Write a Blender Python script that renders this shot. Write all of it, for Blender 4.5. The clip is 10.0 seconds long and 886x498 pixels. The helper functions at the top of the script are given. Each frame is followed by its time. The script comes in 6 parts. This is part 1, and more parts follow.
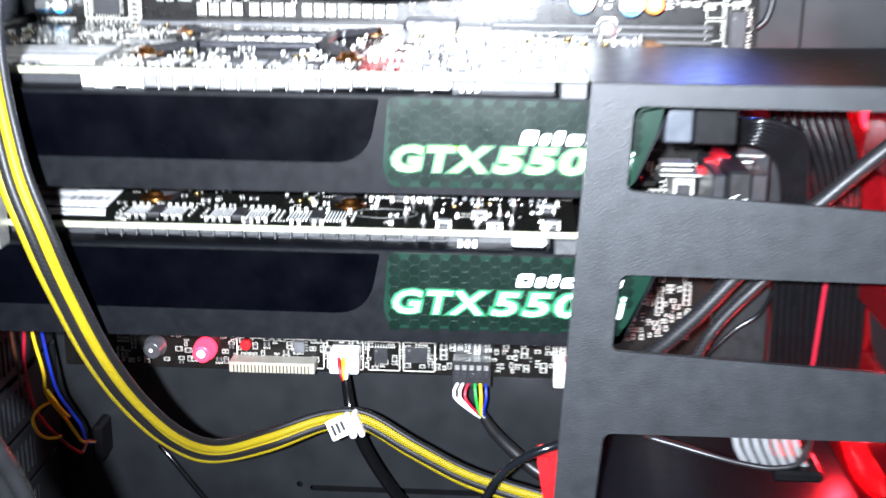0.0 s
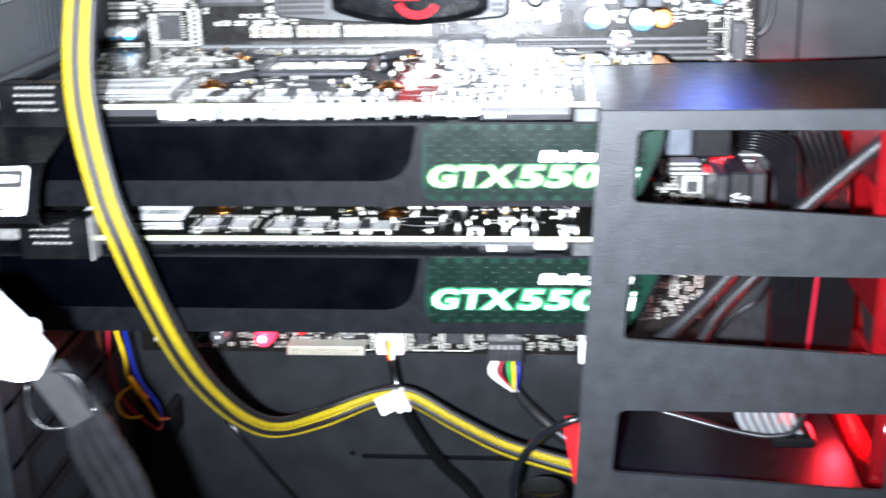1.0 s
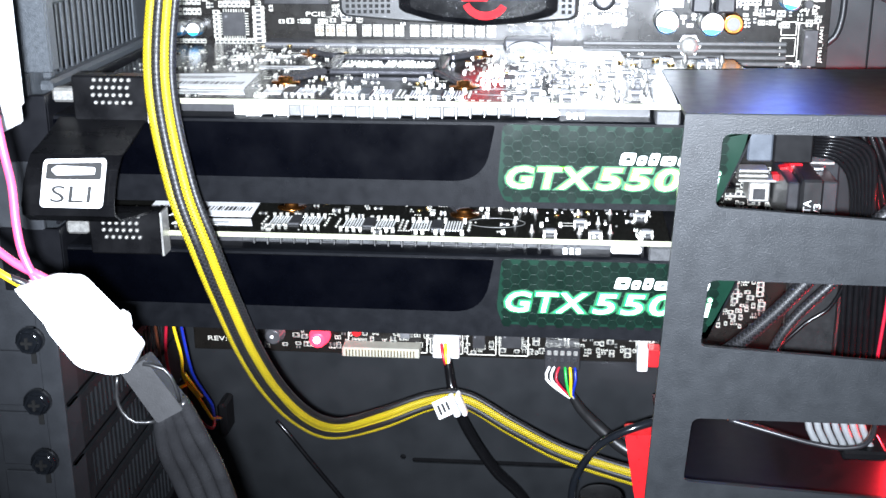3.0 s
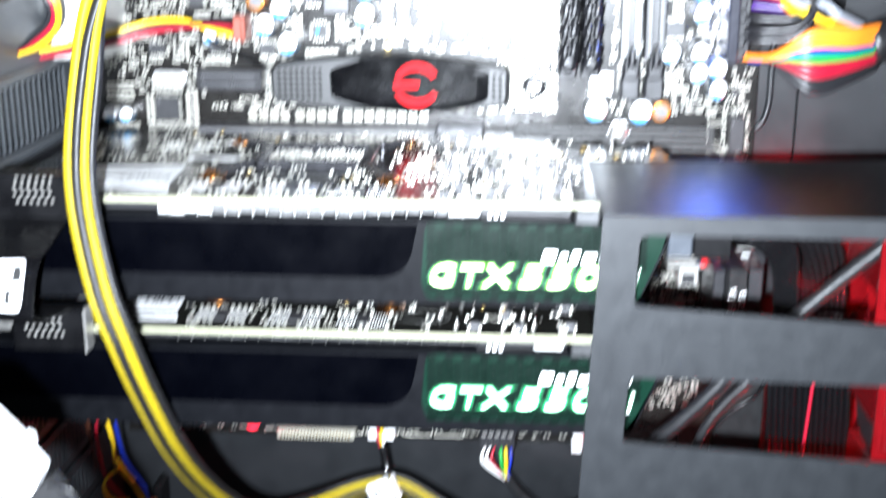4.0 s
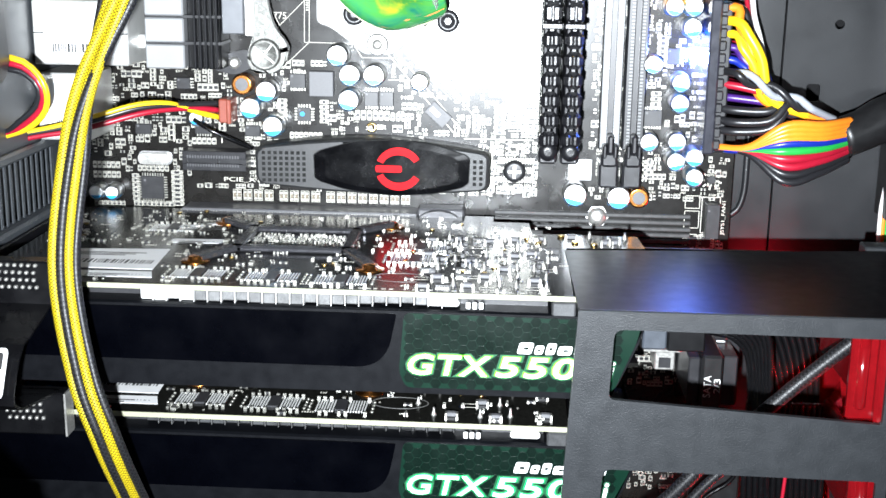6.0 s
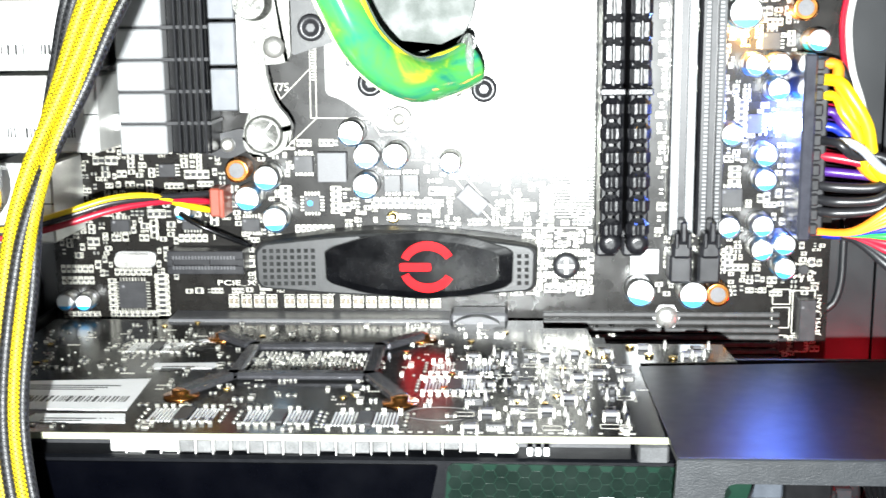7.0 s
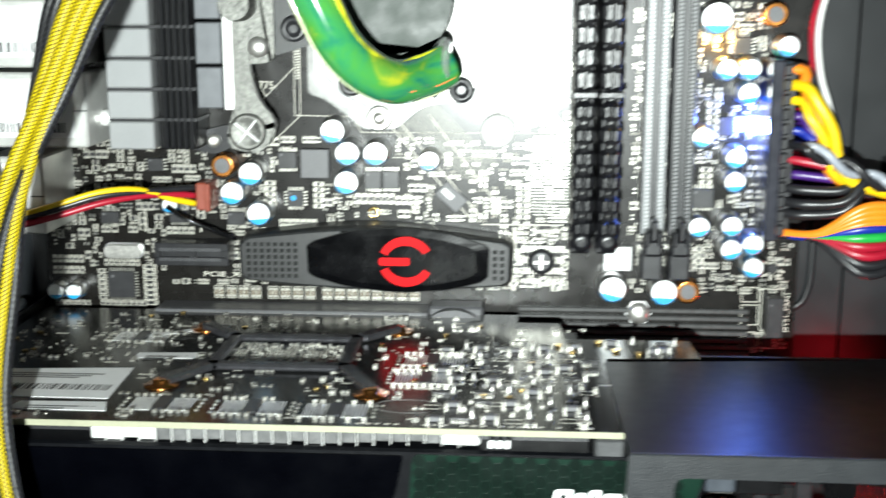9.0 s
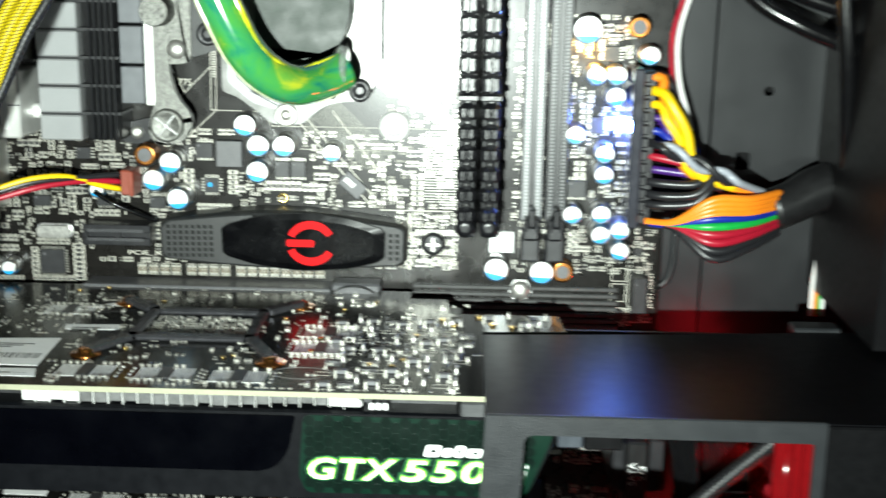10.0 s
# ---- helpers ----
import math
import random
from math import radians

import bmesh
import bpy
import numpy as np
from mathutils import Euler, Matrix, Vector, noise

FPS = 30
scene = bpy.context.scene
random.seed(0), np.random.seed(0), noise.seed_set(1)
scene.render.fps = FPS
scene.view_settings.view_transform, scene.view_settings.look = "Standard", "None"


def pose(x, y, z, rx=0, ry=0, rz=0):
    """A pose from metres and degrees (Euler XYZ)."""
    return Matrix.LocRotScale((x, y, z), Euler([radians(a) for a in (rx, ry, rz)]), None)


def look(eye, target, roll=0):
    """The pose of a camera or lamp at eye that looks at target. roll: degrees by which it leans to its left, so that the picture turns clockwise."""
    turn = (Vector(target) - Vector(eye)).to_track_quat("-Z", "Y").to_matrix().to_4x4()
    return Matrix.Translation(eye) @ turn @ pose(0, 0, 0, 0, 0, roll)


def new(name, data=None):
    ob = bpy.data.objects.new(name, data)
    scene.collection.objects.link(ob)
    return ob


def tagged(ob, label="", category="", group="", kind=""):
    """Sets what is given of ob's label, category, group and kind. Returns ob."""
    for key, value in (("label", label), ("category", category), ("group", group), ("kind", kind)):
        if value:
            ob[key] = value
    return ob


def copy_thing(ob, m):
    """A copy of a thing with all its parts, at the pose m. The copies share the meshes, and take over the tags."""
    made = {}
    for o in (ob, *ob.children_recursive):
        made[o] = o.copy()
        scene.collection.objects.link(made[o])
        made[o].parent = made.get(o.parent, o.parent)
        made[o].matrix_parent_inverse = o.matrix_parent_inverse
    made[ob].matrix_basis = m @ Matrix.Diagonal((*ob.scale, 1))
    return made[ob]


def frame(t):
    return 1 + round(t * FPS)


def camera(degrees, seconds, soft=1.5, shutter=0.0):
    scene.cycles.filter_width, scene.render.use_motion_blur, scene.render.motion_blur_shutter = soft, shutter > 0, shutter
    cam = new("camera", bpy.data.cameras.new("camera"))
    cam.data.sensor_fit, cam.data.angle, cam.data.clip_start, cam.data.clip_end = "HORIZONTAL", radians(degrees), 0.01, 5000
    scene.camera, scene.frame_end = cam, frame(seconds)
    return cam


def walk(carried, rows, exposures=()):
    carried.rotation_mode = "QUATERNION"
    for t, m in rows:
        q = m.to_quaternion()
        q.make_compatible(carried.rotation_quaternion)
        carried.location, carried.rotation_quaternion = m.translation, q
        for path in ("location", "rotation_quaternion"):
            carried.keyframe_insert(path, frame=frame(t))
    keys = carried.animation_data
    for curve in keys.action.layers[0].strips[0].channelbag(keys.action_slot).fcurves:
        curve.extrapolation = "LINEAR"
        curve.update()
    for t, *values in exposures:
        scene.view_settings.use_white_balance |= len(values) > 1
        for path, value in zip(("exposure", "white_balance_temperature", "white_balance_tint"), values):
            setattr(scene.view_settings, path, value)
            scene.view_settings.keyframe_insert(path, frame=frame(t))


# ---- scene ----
cam = camera(40.0, 10.0, soft=1.5, shutter=0.9)
# seconds, place in millimetres, yaw, pitch, roll
ROWS = [
    (0.0, 148.1, -414.8, 45.0, 3.00, -16.63, 0.54),
    (0.4, 156.4, -444.7, 65.6, 3.13, -17.60, -0.86),
    (0.5, 158.9, -449.6, 68.6, 3.51, -17.78, -1.54),
    (1.0, 152.2, -455.6, 72.5, 4.93, -18.71, -1.35),
    (1.5, 129.0, -456.7, 70.2, 6.23, -18.10, -0.63),
    (2.0, 131.8, -454.7, 70.2, 5.88, -18.22, -0.48),
    (3.5, 135.9, -453.5, 69.3, 5.17, -18.32, -0.39),
    (4.0, 146.2, -449.4, 86.4, 3.92, -16.54, -0.04),
    (4.5, 146.7, -450.3, 100.5, 2.49, -13.91, 1.02),
    (5.0, 148.3, -452.9, 98.8, 3.09, -14.11, 0.81),
    (6.3, 148.4, -450.2, 101.0, 3.25, -14.35, 0.84),
    (6.5, 149.3, -429.4, 111.7, 1.78, -15.55, 1.41),
    (7.0, 133.1, -374.4, 96.5, 3.42, -11.37, -0.67),
    (7.5, 137.7, -377.6, 96.8, 4.46, -11.46, -0.25),
    (8.0, 139.7, -379.9, 98.2, 4.73, -11.74, -0.46),
    (8.5, 137.5, -380.3, 98.2, 4.24, -12.01, -0.35),
    (9.0, 144.2, -383.9, 103.0, 3.98, -12.24, -0.07),
    (9.2, 150.5, -396.6, 108.4, 2.46, -12.55, 0.28),
    (9.4, 153.7, -402.8, 111.5, 1.61, -12.73, 0.47),
    (9.5, 154.2, -404.0, 111.6, 1.57, -12.73, 0.48),
    (9.6, 156.0, -406.8, 111.5, 1.94, -12.76, 0.44),
    (9.7, 159.2, -412.0, 110.9, 2.64, -12.81, 0.36),
    (10.0, 163.8, -425.1, 118.8, 1.50, -13.85, 0.96),
]
EXPOSURES = [(0.0, 1.07, 6000, 12), (1.5, 0.96, 6000, 12), (3.5, 0.90, 6000, 11), (4.5, 0.74, 6050, 10), (5.0, 0.40, 6200, 10), (6.3, 0.3, 6300, 9), (7.0, 0.72, 6600, 7), (7.5, 0.18, 6550, 6), (8.5, -0.2, 6500, 3), (9.2, -0.46, 6700, -1), (9.5, -0.68, 6800, -4), (10.0, -0.35, 6700, -5)]
walk(cam, [(t, pose(x / 1000, y / 1000, z / 1000, 0, 0, yaw) @ pose(0, 0, 0, 90 + pitch, 0, 0) @ pose(0, 0, 0, 0, 0, roll))
           for t, x, y, z, yaw, pitch, roll in ROWS], EXPOSURES)

# ---- light: the torch beside the lens, a dim room, and the machine's own lamps ----
world = bpy.data.worlds.new("world")
scene.world = world
world.use_nodes = True
world.node_tree.nodes["Background"].inputs[0].default_value = (0.75, 0.85, 1.0, 1)
world.node_tree.nodes["Background"].inputs[1].default_value = 0.035


def lamp(name, place, watts, colour, radius):
    data = bpy.data.lights.new(name, "POINT")
    data.energy, data.color, data.shadow_soft_size = watts, colour, radius / 1000
    ob = new(name, data)
    ob.location = [c / 1000 for c in place]
    return ob


TORCH = 27.0
torch_data = bpy.data.lights.new("torch", "SPOT")
torch_data.energy, torch_data.color, torch_data.shadow_soft_size = TORCH, (0.93, 0.97, 1.0), 0.004
torch_data.spot_size, torch_data.spot_blend = radians(84), 1.0
torch = new("torch", torch_data)
torch.matrix_world = look((0.130, -0.464, 0.066), (0.137, 0.0, 0.060))

# ---- geometry in millimetres ----
MM = 0.001


class Geo:
    def __init__(self):
        self.v, self.f, self.s, self.uv = [], [], [], []

    def put(self, verts, faces, smooth=False, out=False, uvs=None):
        n = len(self.v)
        if out:
            mid = np.mean(verts, axis=0)
            fixed = []
            for fc in faces:
                a, b, c = (np.array(verts[fc[k]]) for k in (0, 1, 2))
                fixed.append(fc if np.dot(np.cross(b - a, c - a), a - mid) > 0 else fc[::-1])
            faces = fixed
        self.v += [tuple(p) for p in verts]
        self.f += [tuple(n + k for k in fc) for fc in faces]
        self.s += [smooth] * len(faces)
        self.uv += uvs if uvs else [(0.0, 0.0)] * len(verts)
        return self

    def box(self, x0, x1, y0, y1, z0, z1, b=0.0, m=None):
        lo, hi = (min(x0, x1), min(y0, y1), min(z0, z1)), (max(x0, x1), max(y0, y1), max(z0, z1))
        if b <= 0:
            vs = [(x, y, z) for x in (lo[0], hi[0]) for y in (lo[1], hi[1]) for z in (lo[2], hi[2])]
            fs = [(0, 1, 3, 2), (4, 6, 7, 5), (0, 4, 5, 1), (2, 3, 7, 6), (0, 2, 6, 4), (1, 5, 7, 3)]
            if m is not None:
                vs = [tuple(m @ Vector(p)) for p in vs]
            return self.put(vs, fs)
        b = min(b, min(hi[k] - lo[k] for k in range(3)) * 0.45)
        vs, at = [], {}
        for s in [(i, j, k) for i in (0, 1) for j in (0, 1) for k in (0, 1)]:
            for a in range(3):
                at[s, a] = len(vs)
                vs.append(tuple((hi[k] if s[k] else lo[k]) + (0 if k == a else (-b if s[k] else b)) for k in range(3)))
        fs = []
        for a in range(3):
            p, q = [k for k in range(3) if k != a]
            for side in (0, 1):
                fc = []
                for u, w in ((0, 0), (1, 0), (1, 1), (0, 1)):
                    s = [0, 0, 0]
                    s[a], s[p], s[q] = side, u, w
                    fc.append(at[tuple(s), a])
                fs.append(tuple(fc))
            for u in (0, 1):
                for w in (0, 1):
                    s0, s1 = [0, 0, 0], [0, 0, 0]
                    s0[p] = s1[p] = u
                    s0[q] = s1[q] = w
                    s1[a] = 1
                    s0, s1 = tuple(s0), tuple(s1)
                    fs.append((at[s0, p], at[s1, p], at[s1, q], at[s0, q]))
        for s in {k[0] for k in at}:
            fs.append((at[s, 0], at[s, 1], at[s, 2]))
        if m is not None:
            vs = [tuple(m @ Vector(p)) for p in vs]
        return self.put(vs, fs, out=True)

    def lathe(self, c, axis, profile, n=20, smooth=True, m=None):
        """Rings of (radius, height along the axis) from c; closed at both ends."""
        vs, fs = [], []
        for r, h in profile:
            for k in range(n):
                a = 2 * math.pi * k / n
                p = (r * math.cos(a), r * math.sin(a), h)
                p = {"z": p, "y": (p[0], p[2], p[1]), "x": (p[2], p[0], p[1])}[axis]
                vs.append((c[0] + p[0], c[1] + p[1], c[2] + p[2]))
        flip = axis == "y"
        for i in range(len(profile) - 1):
            for k in range(n):
                q = (i * n + k, i * n + (k + 1) % n, (i + 1) * n + (k + 1) % n, (i + 1) * n + k)
                fs.append(q[::-1] if flip else q)
        e0, e1 = tuple(range(n)), tuple(range((len(profile) - 1) * n, len(profile) * n))
        caps = [e0[::-1], e1] if not flip else [e0, e1[::-1]]
        if m is not None:
            vs = [tuple(m @ Vector(p)) for p in vs]
        self.put(vs, fs + caps, smooth)
        self.s[-2:] = [False, False]
        return self

    def cyl(self, c, axis, r, h, n=16, chamfer=0.0):
        if chamfer:
            sg = 1 if h > 0 else -1
            return self.lathe(c, axis, [(r, 0), (r, h - sg * chamfer), (r - chamfer, h)], n)
        return self.lathe(c, axis, [(r, 0), (r, h)], n)

    def tube(self, pts, r, n=8, step=2.0, flat=1.0, fine=True):
        """A round cord along a smooth line through pts; r is one radius or one for each point."""
        pts = [Vector(p) for p in pts]
        rs = r if isinstance(r, (list, tuple)) else [r] * len(pts)
        line, rad = [], []
        for i in range(len(pts) - 1):
            p0, p1, p2, p3 = pts[max(i - 1, 0)], pts[i], pts[i + 1], pts[min(i + 2, len(pts) - 1)]
            k = max(2, int((p2 - p1).length / step)) if fine else 1
            for j in range(k):
                t = j / k
                line.append(0.5 * (2 * p1 + (p2 - p0) * t + (2 * p0 - 5 * p1 + 4 * p2 - p3) * t * t + (3 * p1 - p0 - 3 * p2 + p3) * t ** 3))
                rad.append(rs[i] + (rs[i + 1] - rs[i]) * t)
        line.append(pts[-1])
        rad.append(rs[-1])
        up = Vector((0, -1, 0.01))
        vs, uvs, fs, run = [], [], [], 0.0
        for i, p in enumerate(line):
            d = (line[min(i + 1, len(line) - 1)] - line[max(i - 1, 0)]).normalized()
            up = (up - d * up.dot(d)).normalized()
            side = d.cross(up)
            if i:
                run += (p - line[i - 1]).length
            for k in range(n):
                a = 2 * math.pi * k / n
                vs.append(tuple(p + rad[i] * (math.cos(a) * side + flat * math.sin(a) * up)))
                uvs.append((k / n, run))
        for i in range(len(line) - 1):
            for k in range(n):
                fs.append((i * n + k, i * n + (k + 1) % n, (i + 1) * n + (k + 1) % n, (i + 1) * n + k))
        fs += [tuple(range(n))[::-1], tuple(range((len(line) - 1) * n, len(line) * n))]
        return self.put(vs, fs, True, uvs=uvs)

    def prism(self, poly, y0, y1, m=None, axis="y"):
        """An outline in x and z (or x and y) drawn out along y (or z), with closed ends."""
        n = len(poly)
        if axis == "y":
            vs = [(x, y0, z) for x, z in poly] + [(x, y1, z) for x, z in poly]
        elif axis == "z":
            vs = [(x, y, y0) for x, y in poly] + [(x, y, y1) for x, y in poly]
        else:
            vs = [(y0, y, z) for y, z in poly] + [(y1, y, z) for y, z in poly]
        area = sum(poly[k][0] * poly[(k + 1) % n][1] - poly[(k + 1) % n][0] * poly[k][1] for k in range(n))
        fs = [tuple(range(n)), tuple(range(n, 2 * n))[::-1]] + [(k, n + k, n + (k + 1) % n, (k + 1) % n) for k in range(n)]
        if (area > 0) != ((y1 > y0) if axis == "y" else (y1 < y0)):
            fs = [fc[::-1] for fc in fs]
        if m is not None:
            vs = [tuple(m @ Vector(p)) for p in vs]
        return self.put(vs, fs)

    def ribbon(self, profile, x0, x1, thick):
        """A bent strip: profile of (y, z), width in x."""
        n = len(profile)
        vs = []
        for off in (0.0, thick):
            for k, (y, z) in enumerate(profile):
                a, b = profile[max(k - 1, 0)], profile[min(k + 1, n - 1)]
                d = Vector((b[0] - a[0], b[1] - a[1])).normalized()
                ny, nz = d[1], -d[0]
                vs += [(x0, y + ny * off, z + nz * off), (x1, y + ny * off, z + nz * off)]
        fs = []
        for k in range(n - 1):
            a, b = 2 * k, 2 * n + 2 * k
            fs += [(a, a + 1, a + 3, a + 2), (b, b + 2, b + 3, b + 1), (a, a + 2, b + 2, b), (a + 1, b + 1, b + 3, a + 3)]
        fs += [(0, 2 * n, 2 * n + 1, 1), (2 * n - 2, 2 * n - 1, 4 * n - 1, 4 * n - 2)]
        return self.put(vs, fs, False)

    def mesh(self, name):
        me = bpy.data.meshes.new(name)
        me.from_pydata([(x * MM, y * MM, z * MM) for x, y, z in self.v], [], self.f)
        me.polygons.foreach_set("use_smooth", self.s)
        if any(u != (0.0, 0.0) for u in self.uv):
            layer = me.uv_layers.new(name="UVMap")
            idx = np.zeros(len(me.loops), int)
            me.loops.foreach_get("vertex_index", idx)
            layer.data.foreach_set("uv", np.array(self.uv, float)[idx].ravel())
        me.update()
        return me


def part(name, geo, material, parent=None, label="", kind=""):
    me = geo.mesh(name) if isinstance(geo, Geo) else geo
    if not me.materials:
        me.materials.append(material)
    ob = new(name, me)
    if parent is not None:
        ob.parent = parent
    return tagged(ob, label, kind=kind)


def thing(name, label, category, group="", kind=""):
    return tagged(new(name), label, category, group, kind)


def rounded(points, r, n=5):
    """A closed outline with its corners rounded."""
    out, k = [], len(points)
    rs = r if isinstance(r, (list, tuple)) else [r] * k
    for i in range(k):
        p, a, b = Vector(points[i]), Vector(points[i - 1]), Vector(points[(i + 1) % k])
        q = rs[i]
        if q <= 0:
            out.append(tuple(p))
            continue
        s, e = p + (a - p).normalized() * q, p + (b - p).normalized() * q
        for j in range(n + 1):
            t = j / n
            out.append(tuple((1 - t) ** 2 * s + 2 * t * (1 - t) * p + t * t * e))
    return out


def plate_with_holes(outline, holes, y0, y1):
    """A sheet in the x-z plane from y0 to y1 with openings cut through."""
    bm = bmesh.new()
    rings = []
    for ring in [outline] + holes:
        vs = [bm.verts.new((x * MM, y0 * MM, z * MM)) for x, z in ring]
        rings.append(vs)
        for k in range(len(vs)):
            bm.edges.new((vs[k], vs[(k + 1) % len(vs)]))
    bmesh.ops.triangle_fill(bm, use_beauty=True, use_dissolve=False, edges=bm.edges[:])
    got = bmesh.ops.extrude_face_region(bm, geom=bm.faces[:])
    bmesh.ops.translate(bm, verts=[g for g in got["geom"] if isinstance(g, bmesh.types.BMVert)], vec=(0, (y1 - y0) * MM, 0))
    bmesh.ops.recalc_face_normals(bm, faces=bm.faces[:])
    me = bpy.data.meshes.new("sheet")
    bm.to_mesh(me)
    bm.free()
    return me


def lettering(text, x0, x1, z0, z1, y, depth=0.3, shear=0.0, bold=0.0, spin=0.0, spread=0.0, track=1.0):
    """Text that fills the given box, standing proud of y towards the viewer; spread: fattened outwards past the box."""
    turn = np.array(Matrix.Rotation(radians(spin), 3, "Z")).T

    def outline(offset):
        cu = bpy.data.curves.new("lettering", "FONT")
        cu.body, cu.shear, cu.offset, cu.extrude, cu.resolution_u, cu.space_character = text, shear, offset, 0.05, 3, track
        ob = bpy.data.objects.new("lettering", cu)
        scene.collection.objects.link(ob)
        me = bpy.data.meshes.new_from_object(ob.evaluated_get(bpy.context.evaluated_depsgraph_get()))
        bpy.data.objects.remove(ob)
        return me, np.array([tuple(v.co) for v in me.vertices]) @ turn

    me, co = outline(bold)
    lo, hi = co.min(0), co.max(0)
    if spread:
        me, co = outline(bold + spread)
        lo[2], hi[2] = co[:, 2].min(), co[:, 2].max()
    co = (co - lo) / np.maximum(hi - lo, 1e-9)
    out = np.stack([x0 + co[:, 0] * (x1 - x0), y - co[:, 2] * depth, z0 + co[:, 1] * (z1 - z0)], 1)
    for v, p in zip(me.vertices, out):
        v.co = p * MM
    return me


# ---- materials ----
def mat(name, colour, rough=0.5, metal=0.0, var=0.18, size=3.0, bump=0.0, grain=0.4, coat=0.0, spec=0.5, clear=0.0, glow=None, power=0.0, wear=0.0):
    """size: millimetres of the broad stains; grain: of the fine ones; bump: depth of the relief in millimetres."""
    m = bpy.data.materials.new(name)
    m.use_nodes = True
    nt = m.node_tree
    b = nt.nodes["Principled BSDF"]
    b.inputs["Metallic"].default_value = metal
    b.inputs["Coat Weight"].default_value = coat
    b.inputs["Coat Roughness"].default_value = 0.12
    b.inputs["Specular IOR Level"].default_value = spec
    b.inputs["Transmission Weight"].default_value = clear
    co = nt.nodes.new("ShaderNodeTexCoord")
    broad, fine = nt.nodes.new("ShaderNodeTexNoise"), nt.nodes.new("ShaderNodeTexNoise")
    broad.inputs["Scale"].default_value, fine.inputs["Scale"].default_value = 1000.0 / size, 1000.0 / grain
    broad.inputs["Detail"].default_value, fine.inputs["Detail"].default_value = 5.0, 3.0
    for n in (broad, fine):
        nt.links.new(co.outputs["Object"], n.inputs["Vector"])
    mixed = nt.nodes.new("ShaderNodeMath")
    mixed.operation = "MULTIPLY_ADD"
    nt.links.new(fine.outputs["Fac"], mixed.inputs[0])
    mixed.inputs[1].default_value = 0.9
    nt.links.new(broad.outputs["Fac"], mixed.inputs[2])
    ramp = nt.nodes.new("ShaderNodeMapRange")
    ramp.inputs["From Min"].default_value, ramp.inputs["From Max"].default_value = 0.55, 1.35
    ramp.inputs["To Min"].default_value, ramp.inputs["To Max"].default_value = 1 - var, 1 + var
    nt.links.new(mixed.outputs[0], ramp.inputs["Value"])
    tint = nt.nodes.new("ShaderNodeVectorMath")
    tint.operation = "SCALE"
    tint.inputs[0].default_value = colour[:3]
    nt.links.new(ramp.outputs["Result"], tint.inputs["Scale"])
    nt.links.new(tint.outputs["Vector"], b.inputs["Base Color"])
    rr = nt.nodes.new("ShaderNodeMapRange")
    rr.inputs["From Min"].default_value, rr.inputs["From Max"].default_value = 0.3, 0.7
    rr.inputs["To Min"].default_value, rr.inputs["To Max"].default_value = max(0.02, rough * (1 - 0.10 - wear)), min(1.0, rough * (1.10 + wear))
    nt.links.new(broad.outputs["Fac"], rr.inputs["Value"])
    nt.links.new(rr.outputs["Result"], b.inputs["Roughness"])
    if bump:
        bp = nt.nodes.new("ShaderNodeBump")
        bp.inputs["Distance"].default_value, bp.inputs["Strength"].default_value = bump * MM, 1.0
        nt.links.new(fine.outputs["Fac"], bp.inputs["Height"])
        nt.links.new(bp.outputs["Normal"], b.inputs["Normal"])
    if glow:
        b.inputs["Emission Color"].default_value = (*glow, 1)
        b.inputs["Emission Strength"].default_value = power
    return m


def braided(name, thread, mesh_colour, pitch=1.5, around=6.0, rough=0.55, relief=0.25):
    """Expandable sleeving: thread seen through a diagonal mesh."""
    m = mat(name, thread, rough, bump=0.0, spec=0.3)
    nt = m.node_tree
    b = nt.nodes["Principled BSDF"]
    uv = nt.nodes.new("ShaderNodeUVMap")
    sp = nt.nodes.new("ShaderNodeSeparateXYZ")
    nt.links.new(uv.outputs["UV"], sp.inputs[0])

    def math2(op, a, c):
        n = nt.nodes.new("ShaderNodeMath")
        n.operation = op
        for k, q in enumerate((a, c)):
            if isinstance(q, (int, float)):
                n.inputs[k].default_value = q
            elif q is not None:
                nt.links.new(q, n.inputs[k])
        return n.outputs[0]

    u = math2("MULTIPLY", sp.outputs[0], 2 * math.pi * around)
    v = math2("MULTIPLY", sp.outputs[1], 2 * math.pi / pitch)
    s1 = math2("ABSOLUTE", math2("SINE", math2("MULTIPLY", math2("ADD", u, v), 0.5), None), None)
    s2 = math2("ABSOLUTE", math2("SINE", math2("MULTIPLY", math2("SUBTRACT", u, v), 0.5), None), None)
    lowest = math2("MINIMUM", s1, s2)
    step = nt.nodes.new("ShaderNodeMapRange")
    step.inputs["From Min"].default_value, step.inputs["From Max"].default_value = 0.22, 0.48
    nt.links.new(lowest, step.inputs["Value"])
    mix = nt.nodes.new("ShaderNodeMix")
    mix.data_type = "RGBA"
    nt.links.new(step.outputs["Result"], mix.inputs["Factor"])
    mix.inputs["A"].default_value, mix.inputs["B"].default_value = (*mesh_colour, 1), (*thread, 1)
    nt.links.new(mix.outputs["Result"], b.inputs["Base Color"])
    bp = nt.nodes.new("ShaderNodeBump")
    bp.inputs["Distance"].default_value = relief * MM
    nt.links.new(step.outputs["Result"], bp.inputs["Height"])
    bp.invert = True
    nt.links.new(bp.outputs["Normal"], b.inputs["Normal"])
    return m


